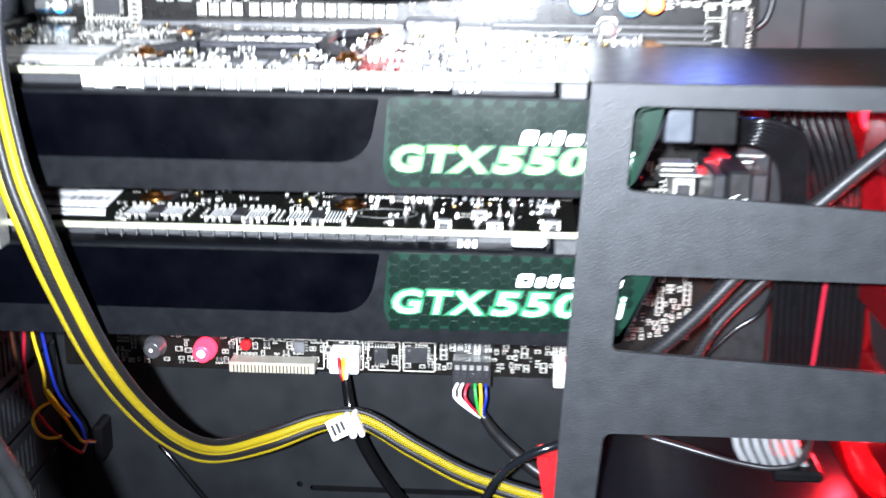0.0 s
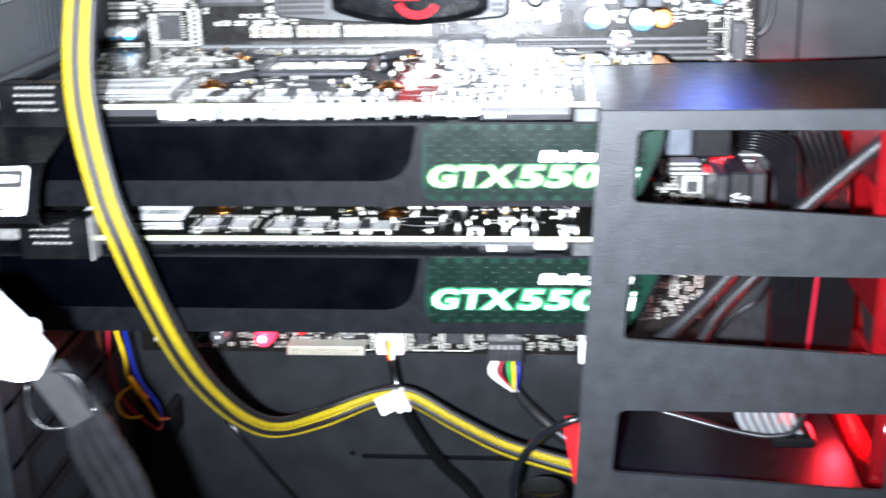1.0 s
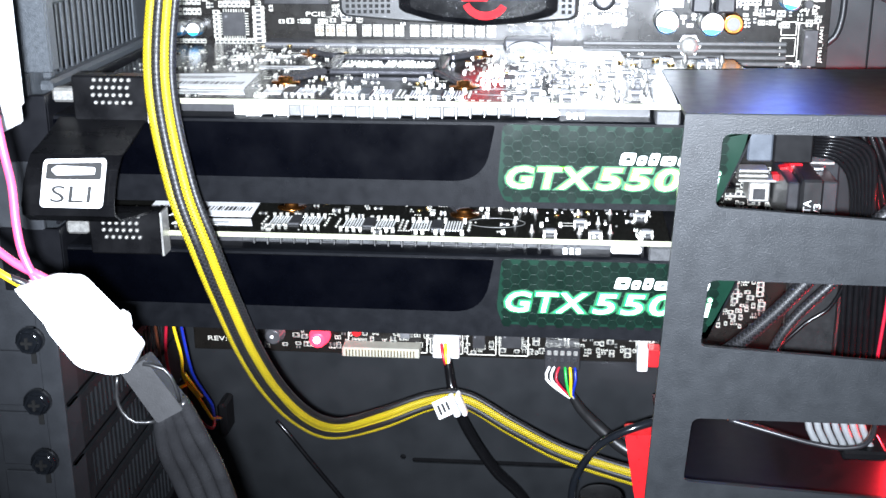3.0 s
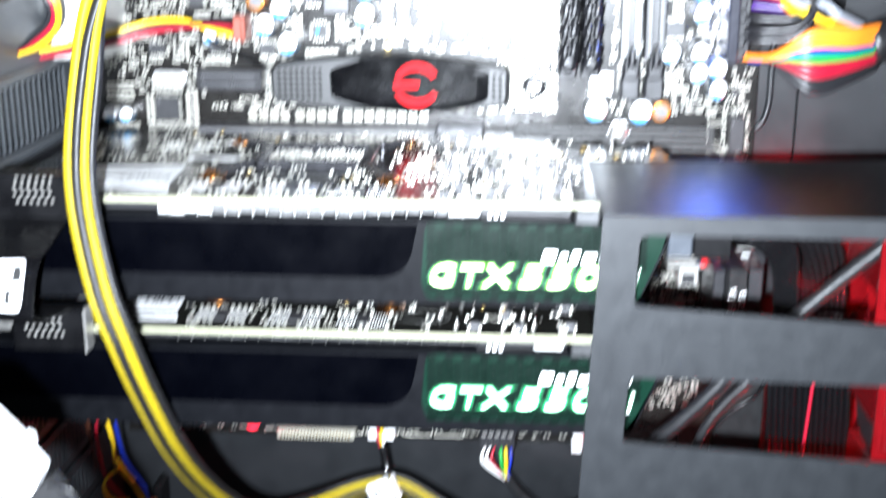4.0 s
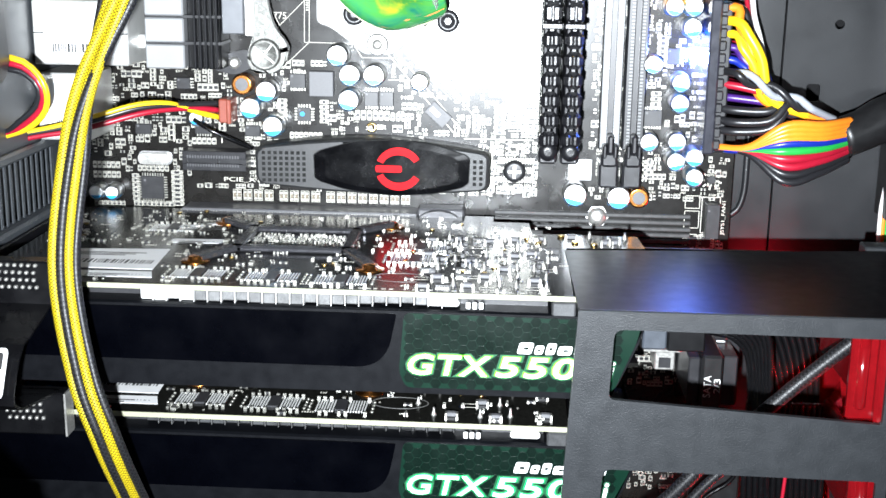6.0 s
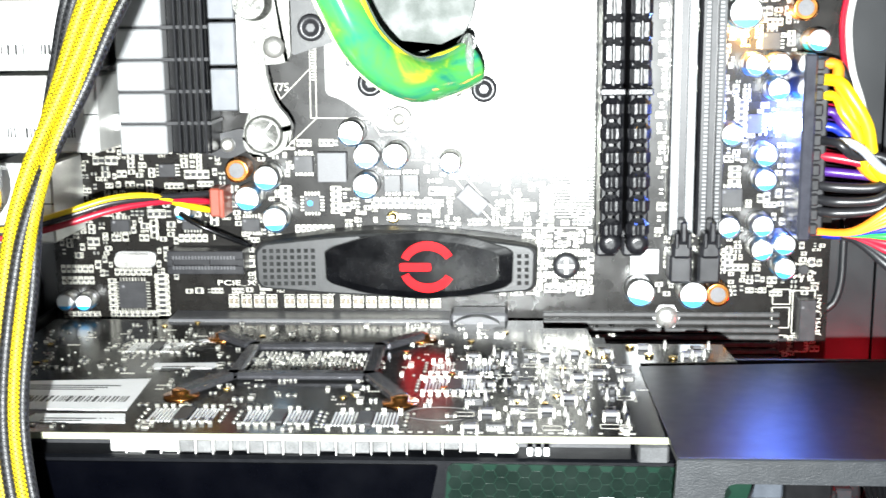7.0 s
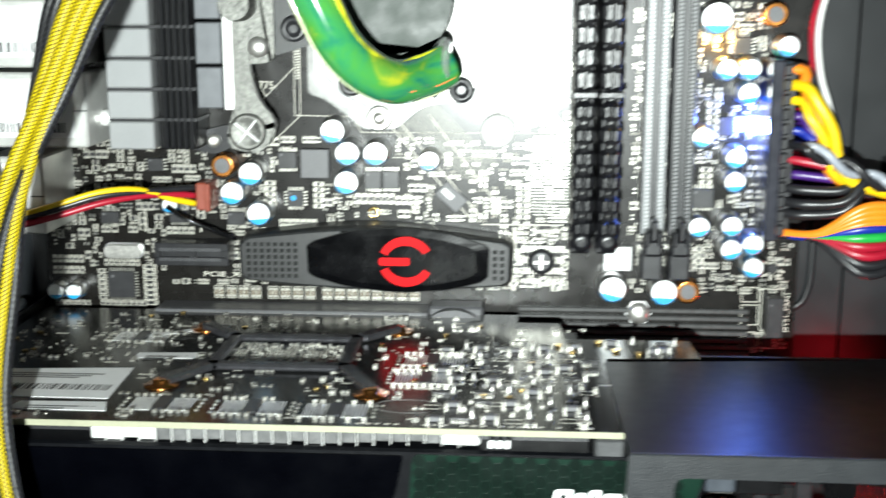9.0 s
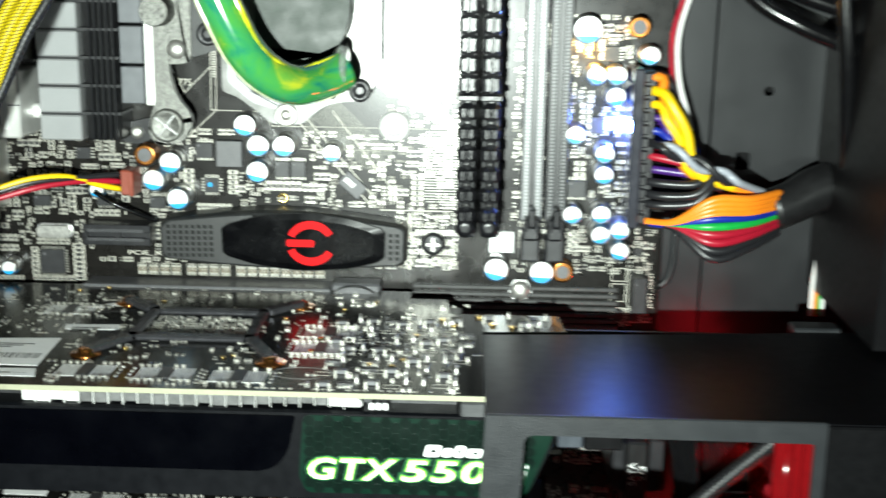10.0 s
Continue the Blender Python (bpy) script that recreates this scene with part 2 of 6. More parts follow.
BLACK_STEEL = mat("black powder-coated steel", (0.0150, 0.0165, 0.0185), 0.42, var=0.22, size=6, bump=0.09, grain=0.34, spec=0.34)
SATIN_STEEL = mat("black satin steel", (0.0040, 0.0042, 0.0055), 0.40, var=0.25, size=5, bump=0.004, grain=0.6, spec=0.22)
TRAY = mat("tray paint", (0.0105, 0.0115, 0.0130), 0.40, var=0.25, size=12, bump=0.03, grain=0.32, spec=0.34)
TOP_PLATE = mat("dark satin plate", (0.0032, 0.0032, 0.0040), 0.36, var=0.25, size=5, bump=0.002, grain=0.6, spec=0.085)
RAIL_STEEL = mat("slot rail paint", (0.030, 0.032, 0.036), 0.38, var=0.3, size=8, bump=0.05, grain=0.35, spec=0.4)
PCB_BLACK = mat("black circuit board", (0.0058, 0.0050, 0.0042), 0.28, var=0.35, size=6, bump=0.004, grain=0.8, spec=0.37)
PCB_EDGE = mat("bare board edge", (0.26, 0.26, 0.18), 0.6, var=0.15)
SILK = mat("white board print", (0.58, 0.56, 0.49), 0.55, var=0.25, size=2)
SOLDER = mat("bright solder", (0.52, 0.51, 0.46), 0.34, metal=0.9, var=0.3, size=2)
ALU = mat("brushed aluminium", (0.80, 0.80, 0.80), 0.3, metal=1.0, var=0.12, size=3)
NICKEL = mat("nickel plated metal", (0.55, 0.54, 0.51), 0.36, metal=0.8, var=0.35, size=1.2, grain=0.4, bump=0.03)
GOLD = mat("gold contacts", (0.85, 0.60, 0.22), 0.25, metal=1.0)
COPPER = mat("enamelled copper", (0.70, 0.28, 0.07), 0.25, metal=1.0, var=0.2, coat=0.5)
CHIP = mat("chip resin", (0.025, 0.025, 0.027), 0.35, var=0.25, bump=0.01)
GREY_CHIP = mat("grey ferrite", (0.10, 0.10, 0.105), 0.5, var=0.25, bump=0.02)
PLASTIC = mat("black moulded plastic", (0.018, 0.018, 0.020), 0.35, var=0.25, bump=0.02, grain=0.5)
GLOSS = mat("black gloss plastic", (0.006, 0.007, 0.009), 0.10, var=0.4, size=10, wear=0.25, coat=0.5)
SHROUD = mat("shroud plastic", (0.0027, 0.0030, 0.0040), 0.42, var=0.35, size=4.0, bump=0.035, grain=0.35, spec=0.115)
INSET = mat("smoked shroud panel", (0.0003, 0.0004, 0.0010), 0.29, var=0.5, size=14, wear=0.2, spec=0.045)
SLOT_GREY = mat("grey slot plastic", (0.075, 0.075, 0.08), 0.4, var=0.15)
SLOT_BLACK = mat("black slot plastic", (0.012, 0.012, 0.014), 0.34, var=0.15)
WHITE_PLASTIC = mat("white nylon", (0.80, 0.80, 0.80), 0.4, var=0.06, bump=0.02)
PAPER = mat("white paper label", (0.74, 0.74, 0.74), 0.6, var=0.08, size=6)
INK = mat("black ink", (0.02, 0.02, 0.02), 0.5)
CAP_BLUE = mat("blue sleeve print", (0.02, 0.30, 0.62), 0.35, var=0.1)
YELLOW_SLEEVE = braided("yellow braided sleeve", (0.50, 0.38, 0.004), (0.045, 0.036, 0.002), 1.0, 7)
BLACK_SLEEVE = braided("black braided sleeve", (0.0022, 0.0022, 0.0026), (0.020, 0.020, 0.023), 1.45, 5, 0.48, 0.9)
BLACK_SLEEVE.node_tree.nodes["Principled BSDF"].inputs["Specular IOR Level"].default_value = 0.42
SHRINK = mat("heat-shrink tube", (0.009, 0.009, 0.0095), 0.36, var=0.3, bump=0.02)
RUBBER = mat("black cable jacket", (0.0035, 0.0035, 0.004), 0.17, var=0.2, spec=0.5)
CABLE_JACKET = mat("glossy grey-black jacket", (0.012, 0.012, 0.013), 0.26, var=0.35, size=6, spec=0.6)
WIRES = {n: mat(n + " wire", c, 0.35, var=0.1) for n, c in dict(red=(0.32, 0.008, 0.024), pink=(0.52, 0.06, 0.15), yellow=(0.75, 0.50, 0.01), orange=(0.80, 0.22, 0.015),
         blue=(0.008, 0.022, 0.26), purple=(0.05, 0.014, 0.15), green=(0.02, 0.32, 0.05), white=(0.75, 0.75, 0.73), grey=(0.30, 0.32, 0.36), black=(0.014, 0.014, 0.016), brown=(0.10, 0.03, 0.015)).items()}
BROWN_PLASTIC = mat("red-brown connector", (0.22, 0.05, 0.03), 0.4, var=0.12)
# panel and cells emit faintly in place of light spilled by the letters
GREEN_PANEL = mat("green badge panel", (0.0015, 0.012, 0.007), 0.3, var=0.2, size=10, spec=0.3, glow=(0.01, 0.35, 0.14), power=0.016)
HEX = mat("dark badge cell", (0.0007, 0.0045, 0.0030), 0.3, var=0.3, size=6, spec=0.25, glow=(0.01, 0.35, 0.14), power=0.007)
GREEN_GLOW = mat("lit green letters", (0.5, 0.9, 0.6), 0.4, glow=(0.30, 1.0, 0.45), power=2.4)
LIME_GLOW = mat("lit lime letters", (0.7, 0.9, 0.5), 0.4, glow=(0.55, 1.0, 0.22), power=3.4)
BADGE_WHITE = mat("white badge print", (0.78, 0.80, 0.79), 0.4)
RED_GLOW = mat("lit red emblem", (0.20, 0.002, 0.004), 0.5, spec=0.08, glow=(1.0, 0.006, 0.012), power=1.2)
RED_LED = mat("red lit button", (0.5, 0.02, 0.03), 0.3, glow=(1.0, 0.025, 0.06), power=2.2)
BLUE_LED = mat("blue lit diode", (0.2, 0.4, 0.9), 0.3, glow=(0.08, 0.40, 1.0), power=120.0)
AMBER_LED = mat("amber lit diode", (0.9, 0.6, 0.2), 0.3, glow=(1.0, 0.45, 0.08), power=14.0)
RED_ACRYLIC = mat("red translucent plastic", (0.16, 0.003, 0.005), 0.12, var=0.2, clear=0.25, coat=0.4)
RED_PLASTIC = mat("red plastic", (0.60, 0.012, 0.015), 0.3, var=0.1)
TUBE_GREEN = mat("green coolant tube", (0.06, 0.30, 0.07), 0.10, var=0.55, size=12, grain=5, coat=1.0, clear=0.2)
TUBE_LIP = mat("yellow-green tube wall", (0.48, 0.50, 0.02), 0.12, var=0.7, size=9, grain=4, coat=1.0)
CLEAR = mat("clear hose ring", (0.85, 0.88, 0.85), 0.06, clear=0.85)
BLOCK = mat("grey water block top", (0.045, 0.055, 0.048), 0.5, var=0.4, size=8, wear=0.2, spec=0.3)
FIN_GREY = mat("grey anodised fin", (0.30, 0.305, 0.31), 0.38, metal=0.3, var=0.06, size=20)
# halo materials: bloom round the letters, put in as emission
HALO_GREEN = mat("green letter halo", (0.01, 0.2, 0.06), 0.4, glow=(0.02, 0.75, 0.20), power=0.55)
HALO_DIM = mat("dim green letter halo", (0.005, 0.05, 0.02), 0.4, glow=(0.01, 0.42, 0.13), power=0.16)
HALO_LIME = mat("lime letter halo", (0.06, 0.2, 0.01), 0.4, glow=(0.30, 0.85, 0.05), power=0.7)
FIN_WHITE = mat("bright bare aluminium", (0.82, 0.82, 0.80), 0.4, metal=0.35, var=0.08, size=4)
COOLER_GREY = mat("cooler plastic", (0.014, 0.0145, 0.015), 0.42, var=0.35, size=1.5, bump=0.05, grain=0.4)
FLEX = mat("black flexible strip", (0.003, 0.003, 0.0035), 0.30, var=0.4, size=8, wear=0.2, spec=0.3)
# card fins: fall of light put into the greys, DARK_FIN for the shaded card
CARD_FIN = mat("less lit grey card fin", (0.13, 0.13, 0.13), 0.4, metal=0.4, var=0.5, size=5)
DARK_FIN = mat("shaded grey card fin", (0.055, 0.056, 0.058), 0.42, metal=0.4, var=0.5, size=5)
TUBE_CREAM = mat("pale tube wall", (0.62, 0.66, 0.42), 0.15, var=0.3, size=8, coat=1.0)
DULL_PIN = mat("dull tinned pin", (0.16, 0.16, 0.155), 0.45, metal=0.3)
RAIL_GREY = mat("pale grey slot rail", (0.17, 0.175, 0.18), 0.42, var=0.15)
# near-black for blocks that stand in for the shade inside holes
PIT = mat("hole and seam shade", (0.003, 0.003, 0.003), 0.9)
SPREADER = mat("black chromed spreader", (0.10, 0.10, 0.11), 0.22, metal=0.75, var=0.3, size=3)
BUS = mat("dark raised board line", (0.050, 0.050, 0.050), 0.36, var=0.3, size=2)
CARD_BLACK = mat("black card board", (0.008, 0.008, 0.007), 0.17, var=0.7, size=1.2, bump=0.012, grain=0.8, spec=0.45)
# lack of light put into the colour of panels; also plain black plastic
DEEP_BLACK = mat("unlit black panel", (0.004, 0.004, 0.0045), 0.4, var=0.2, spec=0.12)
PORT_METAL = mat("worn bright port metal", (0.55, 0.55, 0.53), 0.38, metal=0.35, var=0.2, size=8)
# rear wall steel, lightened in colour to make up for the torch's falloff
REAR_STEEL = mat("lightened rear wall paint", (0.045, 0.050, 0.056), 0.4, var=0.4, size=1.5, bump=0.08, grain=0.4)
ARM_STEEL = mat("worn cast steel", (0.13, 0.13, 0.12), 0.40, metal=0.6, var=0.85, size=1.3, grain=0.4, bump=0.14)
LENS_BLACK = mat("black lens plastic", (0.0022, 0.0023, 0.0028), 0.22, var=0.5, size=7, wear=0.2, spec=0.10, bump=0.002, grain=1.5)
SPREADER_BLACK = mat("black gloss spreader", (0.007, 0.007, 0.0085), 0.30, var=0.5, size=1.6, spec=0.35, bump=0.05, grain=0.9)
WHITE_GLOW = mat("hot diode core", (0.9, 0.5, 0.5), 0.3, glow=(1.0, 0.45, 0.5), power=4.0)


def swirl(m, tones, size):
    """Slow streaks of several tones in one body, drawn out along its length."""
    nt = m.node_tree
    co, noise, ramp = nt.nodes.new("ShaderNodeUVMap"), nt.nodes.new("ShaderNodeTexNoise"), nt.nodes.new("ShaderNodeValToRGB")
    scale = nt.nodes.new("ShaderNodeMapping")
    scale.inputs["Scale"].default_value = (3.2, 1.0 / size, 1.0)
    noise.inputs["Scale"].default_value, noise.inputs["Detail"].default_value, noise.inputs["Distortion"].default_value = 1.0, 4.0, 1.4
    nt.links.new(co.outputs["UV"], scale.inputs["Vector"])
    nt.links.new(scale.outputs["Vector"], noise.inputs["Vector"])
    nt.links.new(noise.outputs["Fac"], ramp.inputs["Fac"])
    el = ramp.color_ramp.elements
    while len(el) < len(tones):
        el.new(0.5)
    for e, (at, c) in zip(el, tones):
        e.position, e.color = at, (*c, 1)
    nt.links.new(ramp.outputs["Color"], nt.nodes["Principled BSDF"].inputs["Base Color"])


swirl(TUBE_GREEN, ((0.33, (0.012, 0.17, 0.13)), (0.46, (0.05, 0.29, 0.09)), (0.58, (0.08, 0.32, 0.05)), (0.70, (0.42, 0.48, 0.03))), 22.0)

# ---- the case ----
rng = random.Random(7)


def case_walls():
    slot = rounded([(75, -178.8), (148, -178.8), (148, -181.2), (75, -181.2)], 1.0, 3)
    dot = [(71 + 1.3 * math.cos(k * math.pi / 5), -178.6 + 1.3 * math.sin(k * math.pi / 5)) for k in range(10)]
    tray = part("wall_tray", plate_with_holes([(-24, -240), (246.6, -240), (246.6, 190), (-24, 190)], [slot, dot], 9, 10.2), TRAY,
                label="black painted steel motherboard tray with a slot", kind="structure")
    tray["category"] = "wall"
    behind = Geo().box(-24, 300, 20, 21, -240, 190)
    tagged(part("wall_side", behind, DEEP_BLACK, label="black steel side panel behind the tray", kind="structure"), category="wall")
    hole = [(266.6 + 1.8 * math.cos(k * math.pi / 6), 71.9 + 1.8 * math.sin(k * math.pi / 6)) for k in range(12)]
    notch = rounded([(256.5, 43.5), (261.5, 43.5), (261.5, 50), (256.5, 50)], 1.2, 3)
    tagged(part("wall_tray_front", plate_with_holes([(247.3, -240), (300, -240), (300, 190), (247.3, 190)], [hole, notch], 8.4, 9.6), TRAY,
                label="black painted steel panel with screw hole and clip slot", kind="structure"), category="wall")
    # the raised rim round the board's cable opening
    rim = Geo().tube([(236.5, 8.8, 60), (236.8, 8.8, 20), (236.5, 8.8, 8), (234.5, 8.8, 1.5), (231, 8.8, -1)], 1.3, 8)
    tagged(part("trim_rim", rim, TRAY, label="rolled steel rim of the tray opening", kind="structure"), category="trim")
    for name, g, lab in (("wall_front", Geo().box(300, 302, -150, 21, -240, 190), "black steel front wall of the case"),
                         ("floor", Geo().box(-40, 302, -150, 21, -242, -240), "black steel case floor"),
                         ("ceiling", Geo().box(-40, 302, -150, 21, 190, 192), "black steel case top")):
        tagged(part(name, g, BLACK_STEEL, label=lab, kind="structure"), category=name.split("_")[0])


def rear_wall():
    ob = thing("wall_rear", "black steel rear wall with pressed vent slots", "wall", kind="structure")
    # upper wall beside the ports, in strips round the row of vents
    g = Geo()
    g.box(-24, -22.6, -112, 9, 26, 190)
    g.box(-24, -22.6, -112, 9, -44, 3)
    n = 17
    for k in range(n + 1):
        y = -94 + 80 * k / n
        g.box(-23.1, -22.6, y - 0.8, y + 0.8, 3, 26)
    g.box(-24, -22.6, -112, -95, 3, 26)
    g.box(-24, -22.6, -13, 9, 3, 26)
    part("vented_panel", g, REAR_STEEL, ob)
    # pressed frame round the vents
    fr = Geo()
    fr.box(-22.6, -19.6, -101, -12, 24.5, 28, 0.8)
    fr.box(-22.6, -18.2, -104, -8, -0.5, 3.2, 1.0)
    fr.box(-22.6, -19.6, -101, -96.5, 3, 25, 0.8)
    part("pressed_rib", fr, REAR_STEEL, ob)
    lip = Geo()
    lip.box(-26, -12.5, -117, -115.5, 8, 190, 0.4)
    lip.box(-20, -12.5, -115.5, -110, 8, 190, 0.4)
    part("lower_lip", Geo().box(-26, -19.5, -117.5, -115.5, -240, 8, 0.4), RAIL_STEEL, ob)
    part("folded_lip", lip, REAR_STEEL, ob)
    # slots' fixing rail with a screw at each slot
    rail = Geo().box(-46, -20.5, -115.4, -114, -240, 9, 0.3)
    part("fixing_rail", rail, RAIL_STEEL, ob)
    edge = Geo().box(-48, -46, -124, -114, -240, 190, 0.5)
    part("door_edge", edge, BLACK_STEEL, ob)
    part("back_sheet", Geo().box(-30, -28, -112, 20, -240, 190), DEEP_BLACK, ob)
    outer = Geo().box(-80, -48, -118, -116, -240, 190, 0.5)
    part("outer_flange", outer, BLACK_STEEL, ob)


def slot_cover(z):
    ob = thing("slot_cover", "perforated black steel expansion slot cover", "slot cover", "slot covers")
    g = Geo()
    g.box(-21.6, -20.4, -112, -98, z - 9.3, z + 9.3)
    g.box(-21.6, -20.4, -20, 6, z - 9.3, z + 9.3)
    g.box(-21.6, -20.4, -98, -20, z + 6.3, z + 9.3)
    g.box(-21.6, -20.4, -98, -20, z - 9.3, z - 6.3)
    for k in range(20):
        y = -98 + 78 * (k + 0.5) / 20
        g.box(-21.6, -20.4, y - 1.0, y + 1.0, z - 6.3, z + 6.3)
    part("cover_plate", g, BLACK_STEEL, ob)
    tab = Geo().box(-42, -20.4, -117.2, -115.6, z - 9.3, z + 9.3, 0.3)
    tab.box(-21.4, -20.2, -115.6, -104, z - 9.3, z + 9.3)
    part("cover_tab", tab, RAIL_STEEL, ob)


def thumb_screw(x, y, z):
    ob = thing("thumb_screw", "black knurled screw on the slot rail", "screw", "slot screws")
    g = Geo()
    prof = [(4.4, 0), (4.4, -2.2), (4.0, -3.0), (3.2, -3.5), (2.0, -3.8), (0.6, -3.9)]
    g.lathe((x, y, z), "y", prof, 14)
    part("screw_head", g, GLOSS, ob)
    part("hex_rim", Geo().lathe((x, y - 3.0, z), "y", [(3.7, 0.6), (3.7, -0.9), (3.3, -1.3), (2.5, -1.3), (2.3, -0.7), (0.4, -0.7)], 6, smooth=False), GLOSS, ob)
    # cross and washer slot: dark blocks in place of shaded recesses
    d = Geo()
    d.box(x - 1.8, x + 1.8, y - 4.5, y - 3.7, z - 0.4, z + 0.4)
    d.box(x - 0.4, x + 0.4, y - 4.55, y - 3.7, z - 1.8, z + 1.8)
    part("screw_drive", d, PIT, ob)
    part("washer_slot", Geo().box(x - 0.8, x + 0.8, y - 0.3, y + 0.2, z - 8.4, z - 5.0), PIT, ob)


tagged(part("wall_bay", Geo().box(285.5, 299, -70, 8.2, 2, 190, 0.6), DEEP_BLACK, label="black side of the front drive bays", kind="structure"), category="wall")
case_walls()
rear_wall()
for k in range(5):
    slot_cover(-89 - 21.0 * k)
for z in (-54, -75, -96, -117, -138):
    thumb_screw(-27.6, -117.4, z)


def drive_cage():
    ob = thing("drive_cage", "black steel drive cage with three open bays", "drive cage")
    holes = []
    for pts in ([(178.2, -4.8), (177.4, -25.6), (254, -30.4), (254, -5.2)], [(176.9, -46.9), (175.8, -67.2), (254, -71.8), (254, -47.7)],
                [(174.8, -89.9), (173.3, -110.7), (254, -115.5), (254, -90)], [(172.3, -133), (171, -154), (254, -158), (254, -133)]):
        holes.append(rounded(pts, [2.6, 2.0, 1.2, 1.2], 4))
    face = plate_with_holes([(167.9, 0.4), (257, 0.4), (257, -238), (156.5, -238)], holes, -126, -124.4)
    part("front_face", face, BLACK_STEEL, ob)
    top = Geo().prism([(168.1, -125.6), (166.6, -57.0), (196, -54.6), (232.6, -51.5), (268, -47.0), (299, -44), (299, -125.6)], -0.9, 0.35, axis="z")
    part("top_plate", top, TOP_PLATE, ob)
    lip = Geo().box(168.0, 257, -126.05, -124.6, 0.0, 0.75, 0.3)
    part("rolled_edge", lip, BLACK_STEEL, ob)
    clip = Geo().box(268, 283, -46, -38, -2.5, 1.6, 0.5)
    part("latch", clip, BLACK_STEEL, ob)
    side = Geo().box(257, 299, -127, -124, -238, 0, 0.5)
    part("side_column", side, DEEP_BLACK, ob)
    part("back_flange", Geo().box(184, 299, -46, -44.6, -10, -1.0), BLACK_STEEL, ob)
    # floors of the empty bays
    for z in (-131.0, -168):
        part("bay_floor", Geo().box(172, 256, -124, -24, z, z + 1.0), SATIN_STEEL, ob)


drive_cage()


def red_fan():
    ob = thing("front_fan", "red translucent case fan lit by red diodes", "fan")
    ym, zm = -68, -74
    for sx in (258.5, 281.5):
        ring = Geo()
        n = 40
        inner = [(ym + 56 * math.cos(2 * math.pi * k / n), zm + 56 * math.sin(2 * math.pi * k / n)) for k in range(n)]
        outer = []
        for k in range(n):
            c, s = math.cos(2 * math.pi * k / n), math.sin(2 * math.pi * k / n)
            q = 59 / max(abs(c), abs(s))
            q = min(q, 75)
            outer.append((ym + q * c, zm + q * s))
        vs = [(sx, *p) for p in inner] + [(sx, *p) for p in outer] + [(sx + 3, *p) for p in inner] + [(sx + 3, *p) for p in outer]
        fs = []
        for k in range(n):
            j = (k + 1) % n
            fs += [(k, j, n + j, n + k), (2 * n + k, 3 * n + k, 3 * n + j, 2 * n + j), (k, 2 * n + k, 2 * n + j, j), (n + k, n + j, 3 * n + j, 3 * n + k)]
        ring.put(vs, fs)
        part("fan_frame", ring, RED_ACRYLIC, ob)
    barrel = Geo()
    n = 36
    vs, fs = [], []
    for x, r in ((261, 56), (281, 56), (281, 57.5), (261, 57.5)):
        vs += [(x, ym + r * math.cos(2 * math.pi * k / n), zm + r * math.sin(2 * math.pi * k / n)) for k in range(n)]
    for a in range(4):
        for k in range(n):
            j, b = (k + 1) % n, (a + 1) % 4
            fs.append((a * n + k, a * n + j, b * n + j, b * n + k))
    barrel.put(vs, fs, True)
    part("fan_barrel", barrel, RED_ACRYLIC, ob)
    part("hub", Geo().cyl((262, ym, zm), "x", 19, 16, 24, 1), PLASTIC, ob)
    for k in range(7):
        a = 2 * math.pi * k / 7
        c, s = math.cos(a), math.sin(a)
        c2, s2 = math.cos(a + 0.55), math.sin(a + 0.55)
        vs = [(264, ym + 19 * c, zm + 19 * s), (264, ym + 54 * c, zm + 54 * s), (276, ym + 54 * c2, zm + 54 * s2), (276, ym + 19 * c2, zm + 19 * s2)]
        vs += [(x + 1.2, y, z) for x, y, z in vs]
        part("blade", Geo().put(vs, [(0, 1, 2, 3), (7, 6, 5, 4), (0, 4, 5, 1), (1, 5, 6, 2), (2, 6, 7, 3), (3, 7, 4, 0)], out=True), RED_ACRYLIC, ob)
    for y, z in ((-120, -20), (-120, -128), (-16, -20), (-16, -128)):
        part("diode", Geo().cyl((255.5, y, z), "x", 2.2, 3.5, 12, 0.8), RED_LED, ob, "glowing red diode")


red_fan()
lamp("fan_diode_light", (257, -96, -50), 0.12, (1.0, 0.02, 0.03), 3)
lamp("fan_diode_light_rear", (248, -20, -24), 0.028, (1.0, 0.02, 0.04), 8)
lamp("fan_diode_light_low", (256, -60, -118), 0.10, (1.0, 0.02, 0.03), 3)


def red_guide():
    ob = thing("drive_rail", "glossy red plastic drive rail lit from within", "drive rail", "red drive rails")
    g = Geo()
    g.box(245, 256, -121.5, -118.5, -31, -5, 0.8)
    g.box(252, 255, -124.2, -60, -31, -5, 0.8)
    part("rail_body", g, RED_ACRYLIC, ob)
    r = Geo().cyl((248.5, -121, -5.5), "z", 1.8, -22, 12, 0.6)
    part("rail_pin", r, RED_ACRYLIC, ob)
    return ob


rail = red_guide()
copy_thing(rail, pose(0.003, 0, -0.0425))
copy_thing(rail, pose(0.006, 0, -0.085))

# ---- the motherboard ----
board = thing("motherboard", "black circuit board densely fitted with small parts", "motherboard")


def board_sheet():
    part("circuit_board", Geo().box(-14, 230.5, 0, 1.6, -127.5, 178, 0.2), PCB_BLACK, board)
    for x, z in ((-8, 20), (75, -120), (180.8, -0.6), (60, 165), (222, 120)):
        part("standoff", Geo().cyl((x, 1.6, z), "y", 2.8, 7.4, 6), NICKEL, board)


board_sheet()


